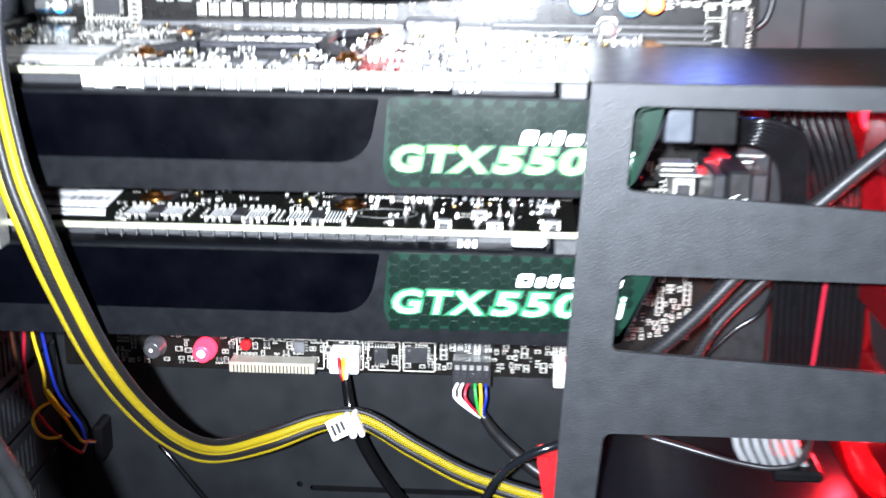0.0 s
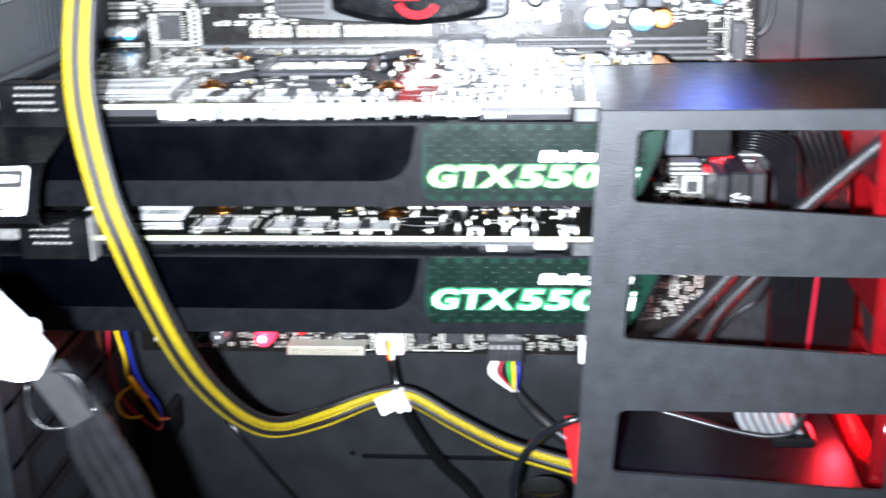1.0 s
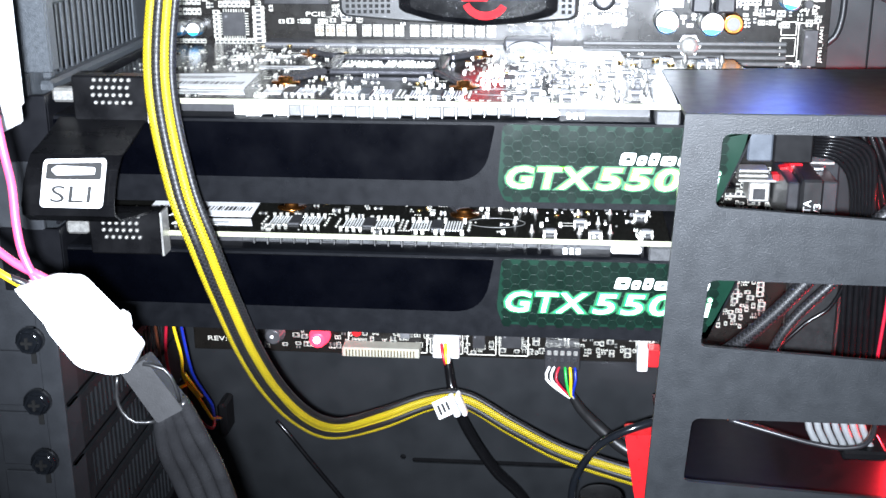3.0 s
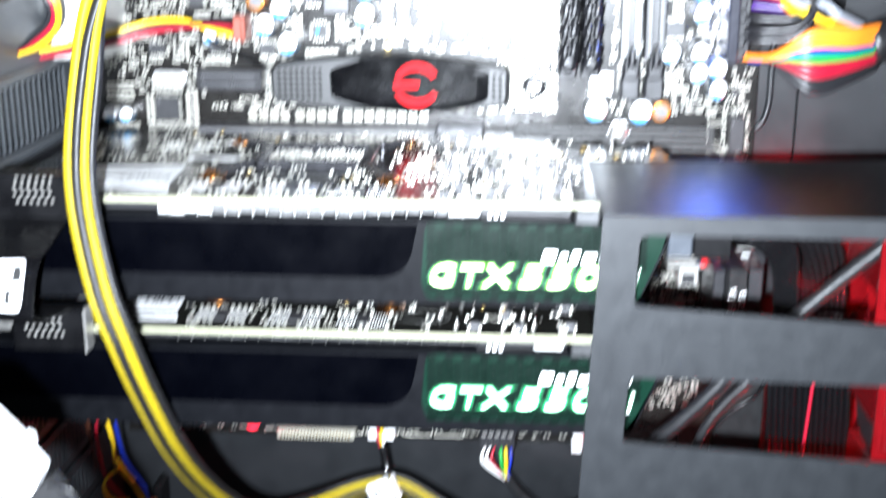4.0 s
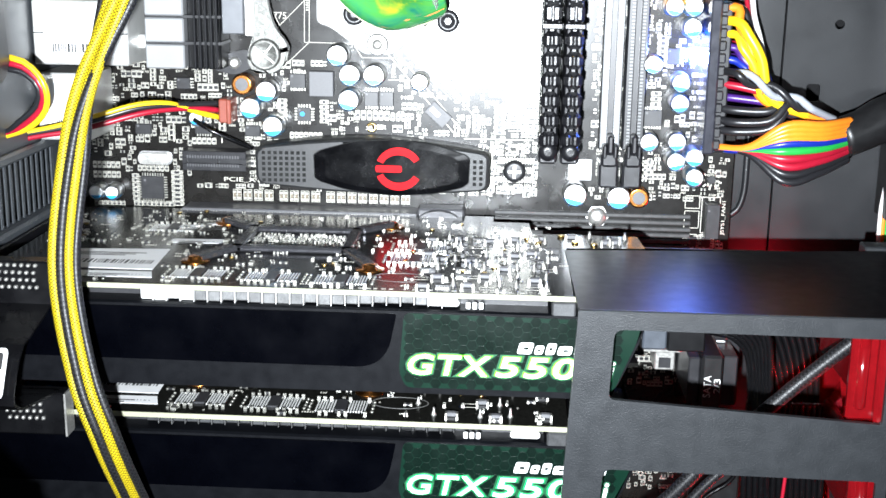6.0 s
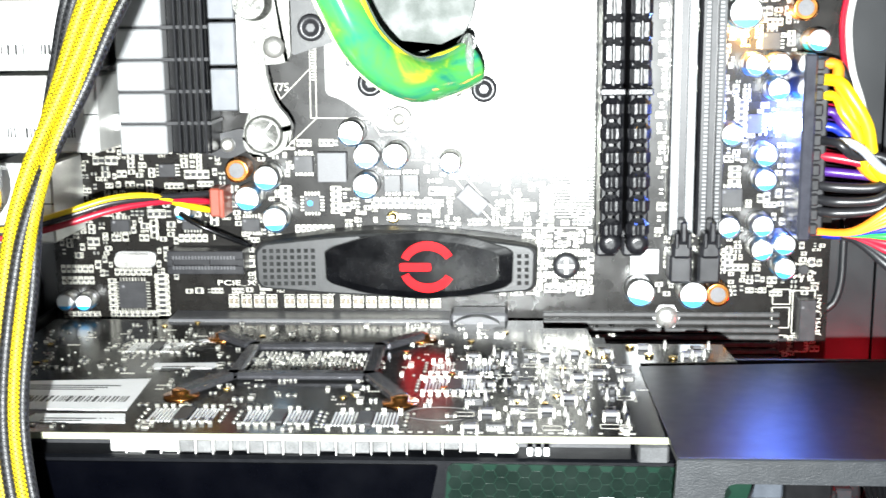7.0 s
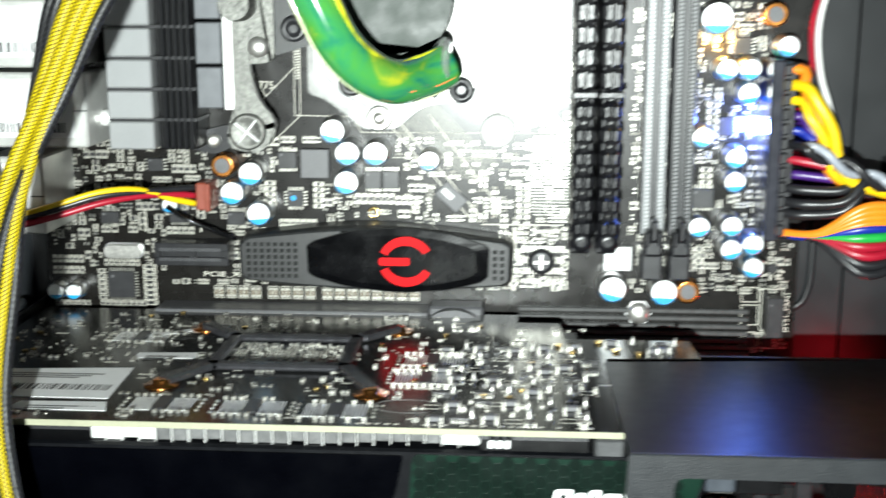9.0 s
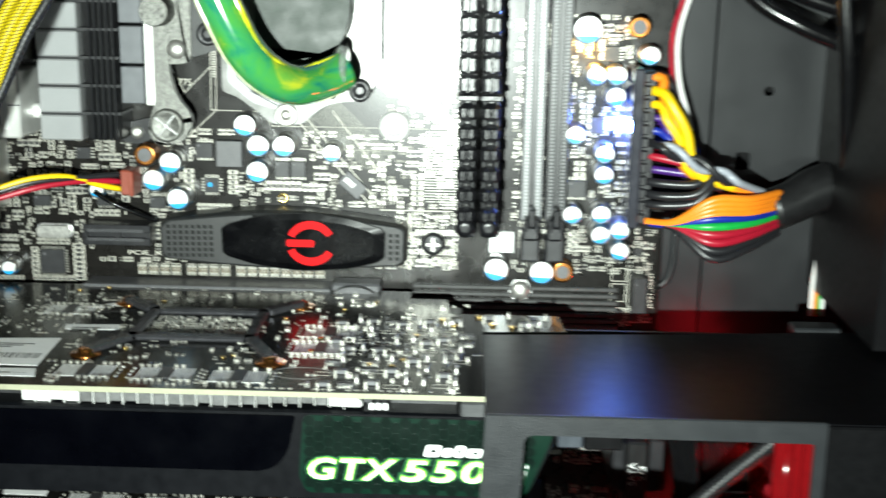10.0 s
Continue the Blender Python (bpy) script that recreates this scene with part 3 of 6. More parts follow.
def capacitor(x, z, r=4.0, h=9.0, turn=0.0):
    can = Geo().lathe((x, 0, z), "y", [(r * 1.04, -0.2), (r * 1.04, -1.4), (r * 0.95, -1.8), (r, -2.2), (r, -h + 0.5), (r - 0.5, -h)], 20)
    ob = part("capacitor", can, ALU, board, "silver capacitor can with a blue printed end")
    n = 14
    a0, a1 = radians(208 + turn), radians(332 + turn)
    arc = [(x + (r - 0.55) * math.cos(a0 + (a1 - a0) * k / n), z + (r - 0.55) * math.sin(a0 + (a1 - a0) * k / n)) for k in range(n + 1)]
    part("blue_print", Geo().prism(arc, -h - 0.03, -h + 0.05), CAP_BLUE, ob)
    side = Geo()
    vs = []
    for y in (-2.4, -h + 0.6):
        vs += [(x + (r + 0.05) * math.cos(a0 + (a1 - a0) * k / n), y, z + (r + 0.05) * math.sin(a0 + (a1 - a0) * k / n)) for k in range(n + 1)]
    side.put(vs, [(k, k + 1, n + 2 + k, n + 1 + k) for k in range(n)], True)
    part("blue_band", side, CAP_BLUE, ob)
    white = Geo().lathe((x, -h - 0.005, z), "y", [(r - 0.6, 0.03), (r - 0.6, 0)], 20)
    part("can_end", white, WHITE_END, ob)


WHITE_END = mat("satin can end", (0.80, 0.82, 0.82), 0.4, metal=0.4, var=0.06)
CAPS = [(57.2, 44.9), (51.1, 38.6), (59.4, 32), (83.6, 58.5), (88.1, 51.5), (97, 51.5), (87.7, 42.3), (113.7, 49.4), (171.8, 9.1), (187.8, 8.4),
        (221.9, 84.9), (204.2, 78), (211.1, 78), (211, 70.8), (197.8, 57.4), (208.1, 51.1), (208.1, 43.7), (197.8, 29.4), (207.9, 29.8),
        (214.6, 24.1), (207.9, 22.4), (215, 16.7)]
for k, (x, z) in enumerate(CAPS):
    big = x in (171.8, 187.8)
    capacitor(x, z, 4.4 if big else (3.5 if x > 190 else 3.3 if x == 113.7 else 4.0), 9.0, rng.uniform(-14, 14))
capacitor(200.6, 93.2, 5.0, 9.0)
for x, z in ((30.2, 34.2), (-9.2, 5), (-3.2, 5)):
    capacitor(x, z, 2.9, 7.0)


def coil(x, z):
    ob = part("coil", Geo().cyl((x, -0.4, z), "y", 3.1, -7.4, 16), COPPER, board, "copper wound coil")
    for k in range(9):
        part("winding", Geo().lathe((x, -1.0 - 0.8 * k, z), "y", [(3.2, 0), (3.75, -0.2), (3.75, -0.5), (3.2, -0.7)], 18), COPPER, ob)
    part("coil_core", Geo().cyl((x, 0, z), "y", 2.6, -8.2, 16, 0.3), GREY_CHIP, ob)


for x, z in ((48.1, 47.2), (195.3, 8.4), (217.9, 94.3)):
    coil(x, z)


def chip(x, z, w, h, tall=1.6, legs="", material=None, label=""):
    ob = part("chip", Geo().box(x - w / 2, x + w / 2, -tall, -0.1, z - h / 2, z + h / 2, 0.2), material or CHIP, board, label)
    if legs:
        g = Geo()
        if "h" in legs:
            n = max(2, int(h / 0.9))
            for k in range(n):
                zz = z - h / 2 + (k + 0.5) * h / n
                g.box(x - w / 2 - 1.1, x - w / 2, -0.5, -0.02, zz - 0.22, zz + 0.22)
                g.box(x + w / 2, x + w / 2 + 1.1, -0.5, -0.02, zz - 0.22, zz + 0.22)
        if "v" in legs:
            n = max(2, int(w / 0.9))
            for k in range(n):
                xx = x - w / 2 + (k + 0.5) * w / n
                g.box(xx - 0.22, xx + 0.22, -0.5, -0.02, z - h / 2 - 1.1, z - h / 2)
                g.box(xx - 0.22, xx + 0.22, -0.5, -0.02, z + h / 2, z + h / 2 + 1.1)
        part("solder_leg", g, SOLDER, ob, kind="stuff")
    part("chip_mark", Geo().cyl((x - w * 0.32, -tall - 0.005, z + h * 0.32), "y", min(0.5, w * 0.08), 0.05, 10), GREY_CHIP, ob)
    return ob


chip(76.9, 47.5, 9, 9.2, 4.0, material=GREY_CHIP, label="square grey choke")
chip(67.7, 48.3, 6, 5.4, 2.0, "v")
q = chip(69.9, 35.7, 5.2, 5.2, 1.2, "hv")
part("blue_dot", Geo().cyl((69.3, -1.25, 35.9), "y", 0.9, 0.06, 12), CAP_BLUE, q)
chip(11, 6.3, 8.8, 8.8, 1.4, "hv")
chip(24.5, 46.4, 5.2, 4.2, 1.6, "h")
chip(95.3, 42.1, 5.2, 5.6, 2.0, "v")
chip(101, 42.2, 5.2, 5.6, 2.0, "v")
chip(50.4, 29.1, 5.8, 4.2, 2.0, "v")
chip(8.6, 28.9, 6.0, 3.8, 2.0, "v")
chip(31.5, 29.5, 6.0, 3.8, 2.0, "v")
chip(199.4, 37.3, 6.8, 6, 2.0, "v")
chip(173.6, 17.3, 8.8, 8, 1.2, material=mat("pale chip lid", (0.62, 0.62, 0.62), 0.3, metal=0.7, var=0.1), label="square metal-lidded chip")
chip(209.7, 84.7, 5.6, 5.2, 1.6, "h")
chip(223.3, -0.4, 5.0, 13, 5.5, label="black fan header")
chip(216.8, -9.3, 3.4, 3.8, 1.0, "h")
chip(222.0, -9.3, 3.4, 3.8, 1.0, "h")
chip(205.8, 60, 4.6, 6, 1.4, "h")
m45 = Geo().box(-4.6, 4.6, -1.5, -0.1, -2.8, 2.8, 0.2, Matrix.Translation((120.3, 0, 36.8)) @ Matrix.Rotation(radians(42), 4, "Y"))
part("chip", m45, GREY_CHIP, board)
part("chip_label", Geo().box(-3.6, 0.6, -1.62, -1.5, -0.9, 0.9, 0, Matrix.Translation((120.3, 0, 36.8)) @ Matrix.Rotation(radians(42), 4, "Y")), PAPER, board)
part("crystal", Geo().prism(rounded([(6.4, 19.9), (18.4, 19.9), (18.4, 15.6), (6.4, 15.6)], 2.1, 6), -3.2, -0.1), NICKEL, board, "oval silver crystal can")
part("crystal_rim", Geo().prism(rounded([(5.9, 20.4), (18.9, 20.4), (18.9, 15.1), (5.9, 15.1)], 2.5, 6), -0.7, -0.05), ALU, board)


def card_slot(name, x0, x1, z0, z1, tall, material, key, label):
    ob = part(name, Geo().box(x0, x1, -tall + 1.6, 0, z0, z1, 0.3), material, board, label)
    zc = (z0 + z1) / 2
    rim = Geo()
    rim.box(x0, x1, -tall, -tall + 1.6, z0, zc - 1.0, 0.2)
    rim.box(x0, x1, -tall, -tall + 1.6, zc + 1.0, z1, 0.2)
    rim.box(x0, x0 + 1.6, -tall, -tall + 1.6, zc - 1.0, zc + 1.0)
    rim.box(x1 - 1.6, x1, -tall, -tall + 1.6, zc - 1.0, zc + 1.0)
    rim.box(key - 0.9, key + 0.9, -tall, -tall + 1.6, zc - 1.0, zc + 1.0)
    part("slot_rim", rim, material, ob)
    teeth = Geo()
    n = int((x1 - x0 - 4) / 1.0)
    for k in range(n):
        x = x0 + 2 + k * (x1 - x0 - 4) / n
        for side in (-1, 1):
            teeth.box(x - 0.25, x + 0.25, -tall - 0.05, -tall + 0.4, zc + side * 1.6 - 0.55, zc + side * 1.6 + 0.55)
    part("contact_strip", teeth, SOLDER if material is SLOT_GREY else SLOT_GREY, ob, kind="stuff")
    return ob


card_slot("expansion_slot", 24.9, 113.3, -5.2, 1.0, 11, SLOT_GREY, 37, "long grey plastic expansion slot")
lat = Geo().box(113.4, 131, -9, 0, -5.0, 2.6, 0.8)
lat.prism([(114 + 7.6 * (1 - math.cos(math.pi * k / 14)), -1.6 + 3.9 * math.sin(math.pi * k / 14)) for k in range(15)], -12.5, -9.0)
lat.box(122, 131, -12, -8.5, -5.0, -0.4, 0.8)
part("slot_latch", lat, SLOT_GREY, board, "grey plastic slot latch with an arched lever")
# dark disc in place of the hole's shade, nothing is cut
part("latch_hole", Geo().cyl((126.6, -12.2, -2.6), "y", 0.8, 0.3, 12), PIT, board)
card_slot("short_slot", 25.1, 49.2, 14.8, 22.2, 9, SLOT_BLACK, 37.5, "short black plastic expansion slot")
card_slot("lower_slot", 24.9, 113.3, -43.6, -37.3, 11, SLOT_GREY, 37, "long grey plastic expansion slot")

# raised dark bus lines beside the slot
for k, (x0, z, x1) in enumerate(((142, 0.3, 215.8), (142, -2.2, 215.9), (142, -4.7, 216), (148, -7.0, 216), (155, -9.4, 216.1), (158, -11.6, 216.3), (162, -13.8, 216.4), (160, -16, 216.4), (158, -18.3, 216.4), (158, -20.6, 216.4), (158, -22.9, 216.4), (158, -25.2, 216.4))):
    part("bus_line", Geo().box(x0, x1, -1.3, -0.02, z - 0.8, z + 0.8, 0.35), BUS, board)


def memory_slot(x0, x1, rail=None, foot=12.5):
    ob = part("memory_slot", Geo().box(x0, x1, -6.5, 0, 26, 165, 0.4), SLOT_BLACK, board, "black memory slot with grey end latch")
    xm = (x0 + x1) / 2
    g = Geo()
    g.box(x0 + 0.3, xm - 1.0, -8.2, -6.5, 27, 164, 0.2)
    g.box(xm + 1.0, x1 - 0.3, -8.2, -6.5, 27, 164, 0.2)
    part("slot_rail", g, rail or RAIL_GREY, ob)
    t = Geo()
    for k in range(110):
        z = 29 + k * 1.22
        for sx in (x0 + 1.9, x1 - 1.9):
            t.box(sx - 0.55, sx + 0.55, -8.5, -8.2, z - 0.3, z + 0.3)
    part("contact_strip", t, RAIL_GREY if rail else FIN_GREY, ob, kind="stuff")
    la = Geo()
    if foot < 15:
        la.box(x0 + 0.4, x1 - 0.4, -11, 0, foot, 21.5, 0.8)
        la.box(x0 + 0.8, x1 - 0.8, -13.0, -9, 20.5, 26, 1.0)
        la.box(xm - 2.6, xm - 1.2, -15, -8, 24, 29, 0.5)
        la.box(xm + 1.2, xm + 2.6, -15, -8, 24, 29, 0.5)
        la.box(xm - 1.0, xm + 1.0, -16, -8, 26, 32.5, 0.6)
    else:
        la.box(x0 + 0.2, x1 - 0.2, -9, 0, foot, 27, 0.8)
    part("end_latch", la, SLOT_BLACK, ob)


memory_slot(179.6, 187.3)
memory_slot(188.1, 195.8, SLOT_BLACK)
memory_slot(157.6, 164.6, SLOT_BLACK, 20.5)
memory_slot(165.6, 172.6, SLOT_BLACK, 20.5)


def memory_module(x0, x1):
    ob = thing("memory_module", "black heat-spreader memory module in its slot", "memory module", "memory modules")
    xm = (x0 + x1) / 2
    part("module_board", Geo().box(xm - 0.6, xm + 0.6, -26, -5.5, 28, 161), PCB_BLACK, ob)
    g = Geo()
    for sx in (x0 + 0.5, x1 - 2.3):
        g.box(sx, sx + 1.8, -27, -9, 29, 160, 0.5)
    part("heat_spreader", g, SATIN_STEEL, ob)
    # cast segments with a ridge down each side and a notch between them
    for k in range(6):
        z = 29.5 + 6.9 * k
        c = Geo()
        c.box(x0 + 0.1, x1 - 0.1, -29.2, -24, z, z + 6.0, 1.7)
        c.box(x0 + 0.8, xm - 0.15, -30.4, -28, z + 0.8, z + 5.4, 0.9)
        c.box(xm + 0.15, x1 - 0.8, -30.2, -28, z + 0.8, z + 5.4, 0.9)
        part("rib", c, SPREADER_BLACK, ob)
    for k in range(14):
        z = 73.0 + 6.4 * k
        c = Geo()
        c.box(x0 + 0.3, x1 - 0.3, -29.4, -24, z, z + 6.3, 1.2)
        c.box(xm - 0.6, xm + 0.6, -30.2, -29, z + 0.3, z + 6.0, 0.4)
        part("upper_rail", c, SPREADER_BLACK, ob)
    part("clip_band", Geo().box(x0 - 0.2, x1 + 0.2, -29.8, -20, 70.8, 72.9, 0.4), SPREADER_BLACK, ob)
    part("end_cap", Geo().lathe((xm, -24.0, 28.2), "y", [(3.3, 0), (3.3, -4.2), (2.6, -5.0), (1.2, -5.2)], 14), SPREADER_BLACK, ob)


memory_module(157.3, 164.1)
memory_module(165.1, 171.9)


def chipset_cooler():
    ob = thing("chipset_cooler", "black plastic chipset cooler with glowing red emblem", "heatsink")
    out = rounded([(52.6, 23), (55, 25.3), (80.4, 28.3), (97.2, 29.2), (120.8, 27.2), (138.5, 24.6), (140.4, 23), (140.1, 11.2), (138.2, 9.7), (119, 8.2), (101.3, 7.4), (76.4, 8.6), (54.5, 10.6), (52.9, 12.4)],
                  [1.2, 1.2, 9, 12, 9, 1.2, 1.2, 1.2, 1.2, 9, 12, 9, 1.2, 1.2], 5)
    part("cooler_base", Geo().prism(out, -8.6, -0.8), COOLER_GREY, ob)
    cx, cz = 97, 18.2

    def shrunk(k, d):
        return [(cx + (x - cx) * k, cz + (z - cz) * d) for x, z in out]

    n = len(out)
    ring = Geo()
    vs = [(x, -8.6, z) for x, z in out] + [(x, -11.2, z) for x, z in shrunk(0.985, 0.94)] + [(x, -11.6, z) for x, z in shrunk(0.965, 0.88)]
    fs = [(r * n + k, r * n + (k + 1) % n, (r + 1) * n + (k + 1) % n, (r + 1) * n + k) for r in range(2) for k in range(n)] + [tuple(range(2 * n, 3 * n))]
    ring.put(vs, fs, out=True)
    part("cooler_top", ring, COOLER_GREY, ob)
    inner = rounded([(75.3, 22.4), (77.5, 24.0), (90, 27.6), (106, 28.6), (121, 26.7), (131, 23.6), (132.6, 22.2), (132.3, 13.4), (130, 11.6), (120, 9.0), (104, 7.9), (88, 9.6), (77.5, 12.6), (75.6, 14.0)],
                    [0.6, 1, 4, 5, 4, 1, 0.6, 0.6, 1, 4, 5, 4, 1, 0.6], 5)
    mid = [(104 + (x - 104) * 0.86, 18.2 + (z - 18.2) * 0.80) for x, z in inner]
    k = len(inner)
    dome = Geo().prism(inner, -12.0, -11.4)
    dome.put([(x, -12.0, z) for x, z in inner] + [(x, -12.5, z) for x, z in mid], [(j, (j + 1) % k, k + (j + 1) % k, k + j) for j in range(k)] + [tuple(range(k, 2 * k))], out=True)
    part("gloss_panel", dome, LENS_BLACK, ob)
    part("panel_seam", Geo().prism([(104 + (x - 104) * 1.012, 18.2 + (z - 18.2) * 1.035) for x, z in inner], -11.75, -11.4), PIT, ob)
    # emblem: two arcs and a bar
    for a0, a1 in ((28, 158), (202, 332)):
        k = 16
        pts = []
        for j in range(k + 1):
            a = radians(a0 + (a1 - a0) * j / k)
            pts.append((106.7 + 8.6 * math.cos(a), 18.0 + 8.0 * math.sin(a)))
        for j in range(k, -1, -1):
            a = radians(a0 + (a1 - a0) * j / k)
            pts.append((106.7 + 6.3 * math.cos(a), 18.0 + 5.2 * math.sin(a)))
        part("emblem_arc", Geo().prism(pts, -12.85, -12.3), RED_GLOW, ob)
    part("emblem_bar", Geo().prism(rounded([(98.2, 19.2), (107.8, 19.2), (107.8, 16.7), (98.2, 16.7)], 0.7, 3), -12.85, -12.3), RED_GLOW, ob)
    # vent holes at both ends: raised dark squares carry the shade of openings
    for i in range(8):
        for j in range(6):
            x, z = 56.4 + i * 2.15, 12.6 + j * 2.05 + (i - 4) * 0.02
            part("vent_hole", Geo().box(x - 0.62, x + 0.62, -11.75, -11.4, z - 0.62, z + 0.62), PIT, ob)
    for i in range(2):
        for j in range(5):
            x, z = 134.6 + i * 2.3, 12.8 + j * 2.1
            part("vent_hole", Geo().box(x - 0.62, x + 0.62, -11.75, -11.4, z - 0.62, z + 0.62), PIT, ob)
    for dx, dz, s in ((149.2, 16.3, 1),):
        g = Geo().lathe((dx, -0.2, dz), "y", [(4.2, 0), (4.2, -2.6), (3.4, -3.6), (2.4, -3.6)], 20)
        pin = part("push_pin", g, PLASTIC, ob, "black cross-slotted push pin")
        d = Geo().box(dx - 2.4, dx + 2.4, -4.0, -3.5, dz - 0.5, dz + 0.5)
        d.box(dx - 0.5, dx + 0.5, -4.05, -3.5, dz - 2.4, dz + 2.4)
        part("pin_slot", d, NICKEL, pin)


chipset_cooler()


def board_screw(x, z):
    g = Geo().lathe((x, -0.1, z), "y", [(3.6, 0), (3.6, -1.0), (2.4, -2.0), (1.0, -2.2)], 18)
    ob = tagged(part("board_screw", g, NICKEL), "round silver screw holding the circuit board", "screw")
    part("print_pad", Geo().cyl((x, -0.02, z), "y", 4.4, -0.2, 6), ALU, ob)


board_screw(180.8, -0.6)
part("plated_hole", Geo().lathe((95.2, 0, 31.3), "y", [(2.0, 0.0), (2.0, -0.25), (1.0, -0.25), (0.9, 0.0)], 16), GOLD, board)

# lit diodes
for x, z, m, lab in ((218.2, 64.3, BLUE_LED, "glowing blue diode"), (217.8, 56.5, BLUE_LED, "glowing blue diode"), (202.1, 86.4, AMBER_LED, "glowing amber diode")):
    part("diode", Geo().box(x - 0.9, x + 0.9, -1.6, -0.3, z - 0.7, z + 0.7, 0.2), m, board, lab)
lamp("blue_diode_light", (214.2, -3.2, 60), 0.26, (0.10, 0.20, 1.0), 2)
lamp("amber_diode_light", (202.1, -3.0, 86.4), 0.05, (1.0, 0.5, 0.1), 1)


# small parts and print, thick on the board
def crowd(n, x0, x1, z0, z1, seed, y=0.0, keep=()):
    """Rows of tiny fitted parts: a pale pad at both ends, a printed outline round each, a short printed code beside them."""
    r = random.Random(seed)
    body, ends, silk = Geo(), Geo(), Geo()
    taken = []

    def free(a, b, c, d):
        if a < x0 or b > x1 or c < z0 or d > z1:
            return False
        if any(a - 0.82 * kr < kx < b + 0.82 * kr and c - 0.82 * kr < kz < d + 0.82 * kr for kx, kz, kr in keep):
            return False
        if any(a < q1 and b > q0 and c < q3 and d > q2 for q0, q1, q2, q3 in taken):
            return False
        taken.append((a, b, c, d))
        return True

    for _ in range(n * 22):
        up = r.random() < 0.5
        w, h = r.choice(((1.7, 0.85), (1.2, 0.6), (1.7, 0.85), (2.2, 1.3)))
        k = r.choice((1, 1, 2, 2, 3, 4, 5))
        pitch = h + 0.7
        L, W = k * pitch, w + 0.75
        x, z = round(r.uniform(x0, x1) * 2) / 2, round(r.uniform(z0, z1) * 2) / 2
        if not (free(x, x + L, z, z + W) if up else free(x, x + W, z, z + L)):
            continue
        for j in range(k):
            cx, cz = (x + (j + 0.5) * pitch, z + W / 2) if up else (x + W / 2, z + (j + 0.5) * pitch)
            a, b = (h, w) if up else (w, h)
            t = r.uniform(0.3, 0.7)
            e = w * 0.24
            if r.random() < 0.85:
                body.box(cx - a / 2, cx + a / 2, y - t, y, cz - b / 2, cz + b / 2)
            for s in (-1, 1):
                if up:
                    ends.box(cx - a / 2 - 0.04, cx + a / 2 + 0.04, y - t - 0.03, y, cz + s * (b / 2 - e / 2) - e / 2, cz + s * (b / 2 - e / 2) + e / 2)
                else:
                    ends.box(cx + s * (a / 2 - e / 2) - e / 2, cx + s * (a / 2 - e / 2) + e / 2, y - t - 0.03, y, cz - b / 2 - 0.04, cz + b / 2 + 0.04)
            if r.random() < 0.8:
                o, l = 0.3, 0.16
                X0, X1, Z0, Z1 = cx - a / 2 - o, cx + a / 2 + o, cz - b / 2 - o, cz + b / 2 + o
                silk.box(X0, X1, y - 0.04, y, Z0, Z0 + l)
                silk.box(X0, X1, y - 0.04, y, Z1 - l, Z1)
                silk.box(X0, X0 + l, y - 0.04, y, Z0, Z1)
                silk.box(X1 - l, X1, y - 0.04, y, Z0, Z1)
        if r.random() < 0.6:
            q, zz = (x, z - 1.1) if r.random() < 0.5 else (x, z + (W if up else L) + 0.25)
            if free(q, q + 2.8, zz, zz + 0.9):
                for j in range(r.randint(3, 4)):
                    c = q + j * 0.7
                    silk.box(c, c + 0.13, y - 0.04, y, zz, zz + 0.85)
                    if r.random() < 0.7:
                        silk.box(c + 0.35, c + 0.48, y - 0.04, y, zz, zz + 0.85)
                    silk.box(c, c + 0.45, y - 0.04, y, zz + r.choice((0.0, 0.36, 0.72)), zz + 0.13 + r.choice((0.0, 0.36, 0.72)))
    return body, ends, silk


KEEP = [(x, z, 5.0) for x, z in CAPS] + [(76.9, 47.5, 7), (11, 6.3, 7.5), (173.6, 17.3, 7), (37, 18.5, 12), (149.2, 16.3, 6), (180.8, -0.6, 6), (97, 18, 14), (70, 18, 12), (125, 18, 12),
                                        (69.9, 35.7, 9.5), (98, 40, 8), (20.4, 6, 6), (4.2, 6, 6), (-7, 12, 7), (11, 14, 7), (145, 35, 5), (202, 62, 5), (200, 43, 4), (199.4, 37.3, 5), (24.5, 46.4, 4.5), (12.4, 17.7, 7), (48.1, 47.2, 5), (195.3, 8.4, 5), (223, 0, 7), (120.3, 36.8, 6)]
for n, x0, x1, z0, z1, seed in ((620, -12, 158, 6, 56, 1), (60, 132, 158, 57, 96, 4), (380, 176, 218, 6, 98, 2), (60, 130, 156, 6, 28, 3), (26, 217, 229, -14, 24, 5), (70, 195, 216, -68, -45, 8), (60, 190, 216, -112, -76, 9)):
    body, ends, silk = crowd(n, x0, x1, z0, z1, seed, keep=KEEP)
    part("component_clutter", body, CHIP, board, kind="stuff")
    part("solder", ends, SOLDER, board, kind="stuff")
    part("board_print", silk, SILK, board, kind="stuff")
# printed outline round the processor's place, and the diagonal traces beside it
def print_line(points, width=0.22):
    g = Geo()
    for (xa, za), (xb, zb) in zip(points, points[1:]):
        d = Vector((xb - xa, zb - za)).normalized() * width / 2
        g.prism([(xa - d.y, za + d.x), (xb - d.y, zb + d.x), (xb + d.y, zb - d.x), (xa + d.y, za - d.x)], -0.05, 0.0)
    part("printed_line", g, SILK, board)


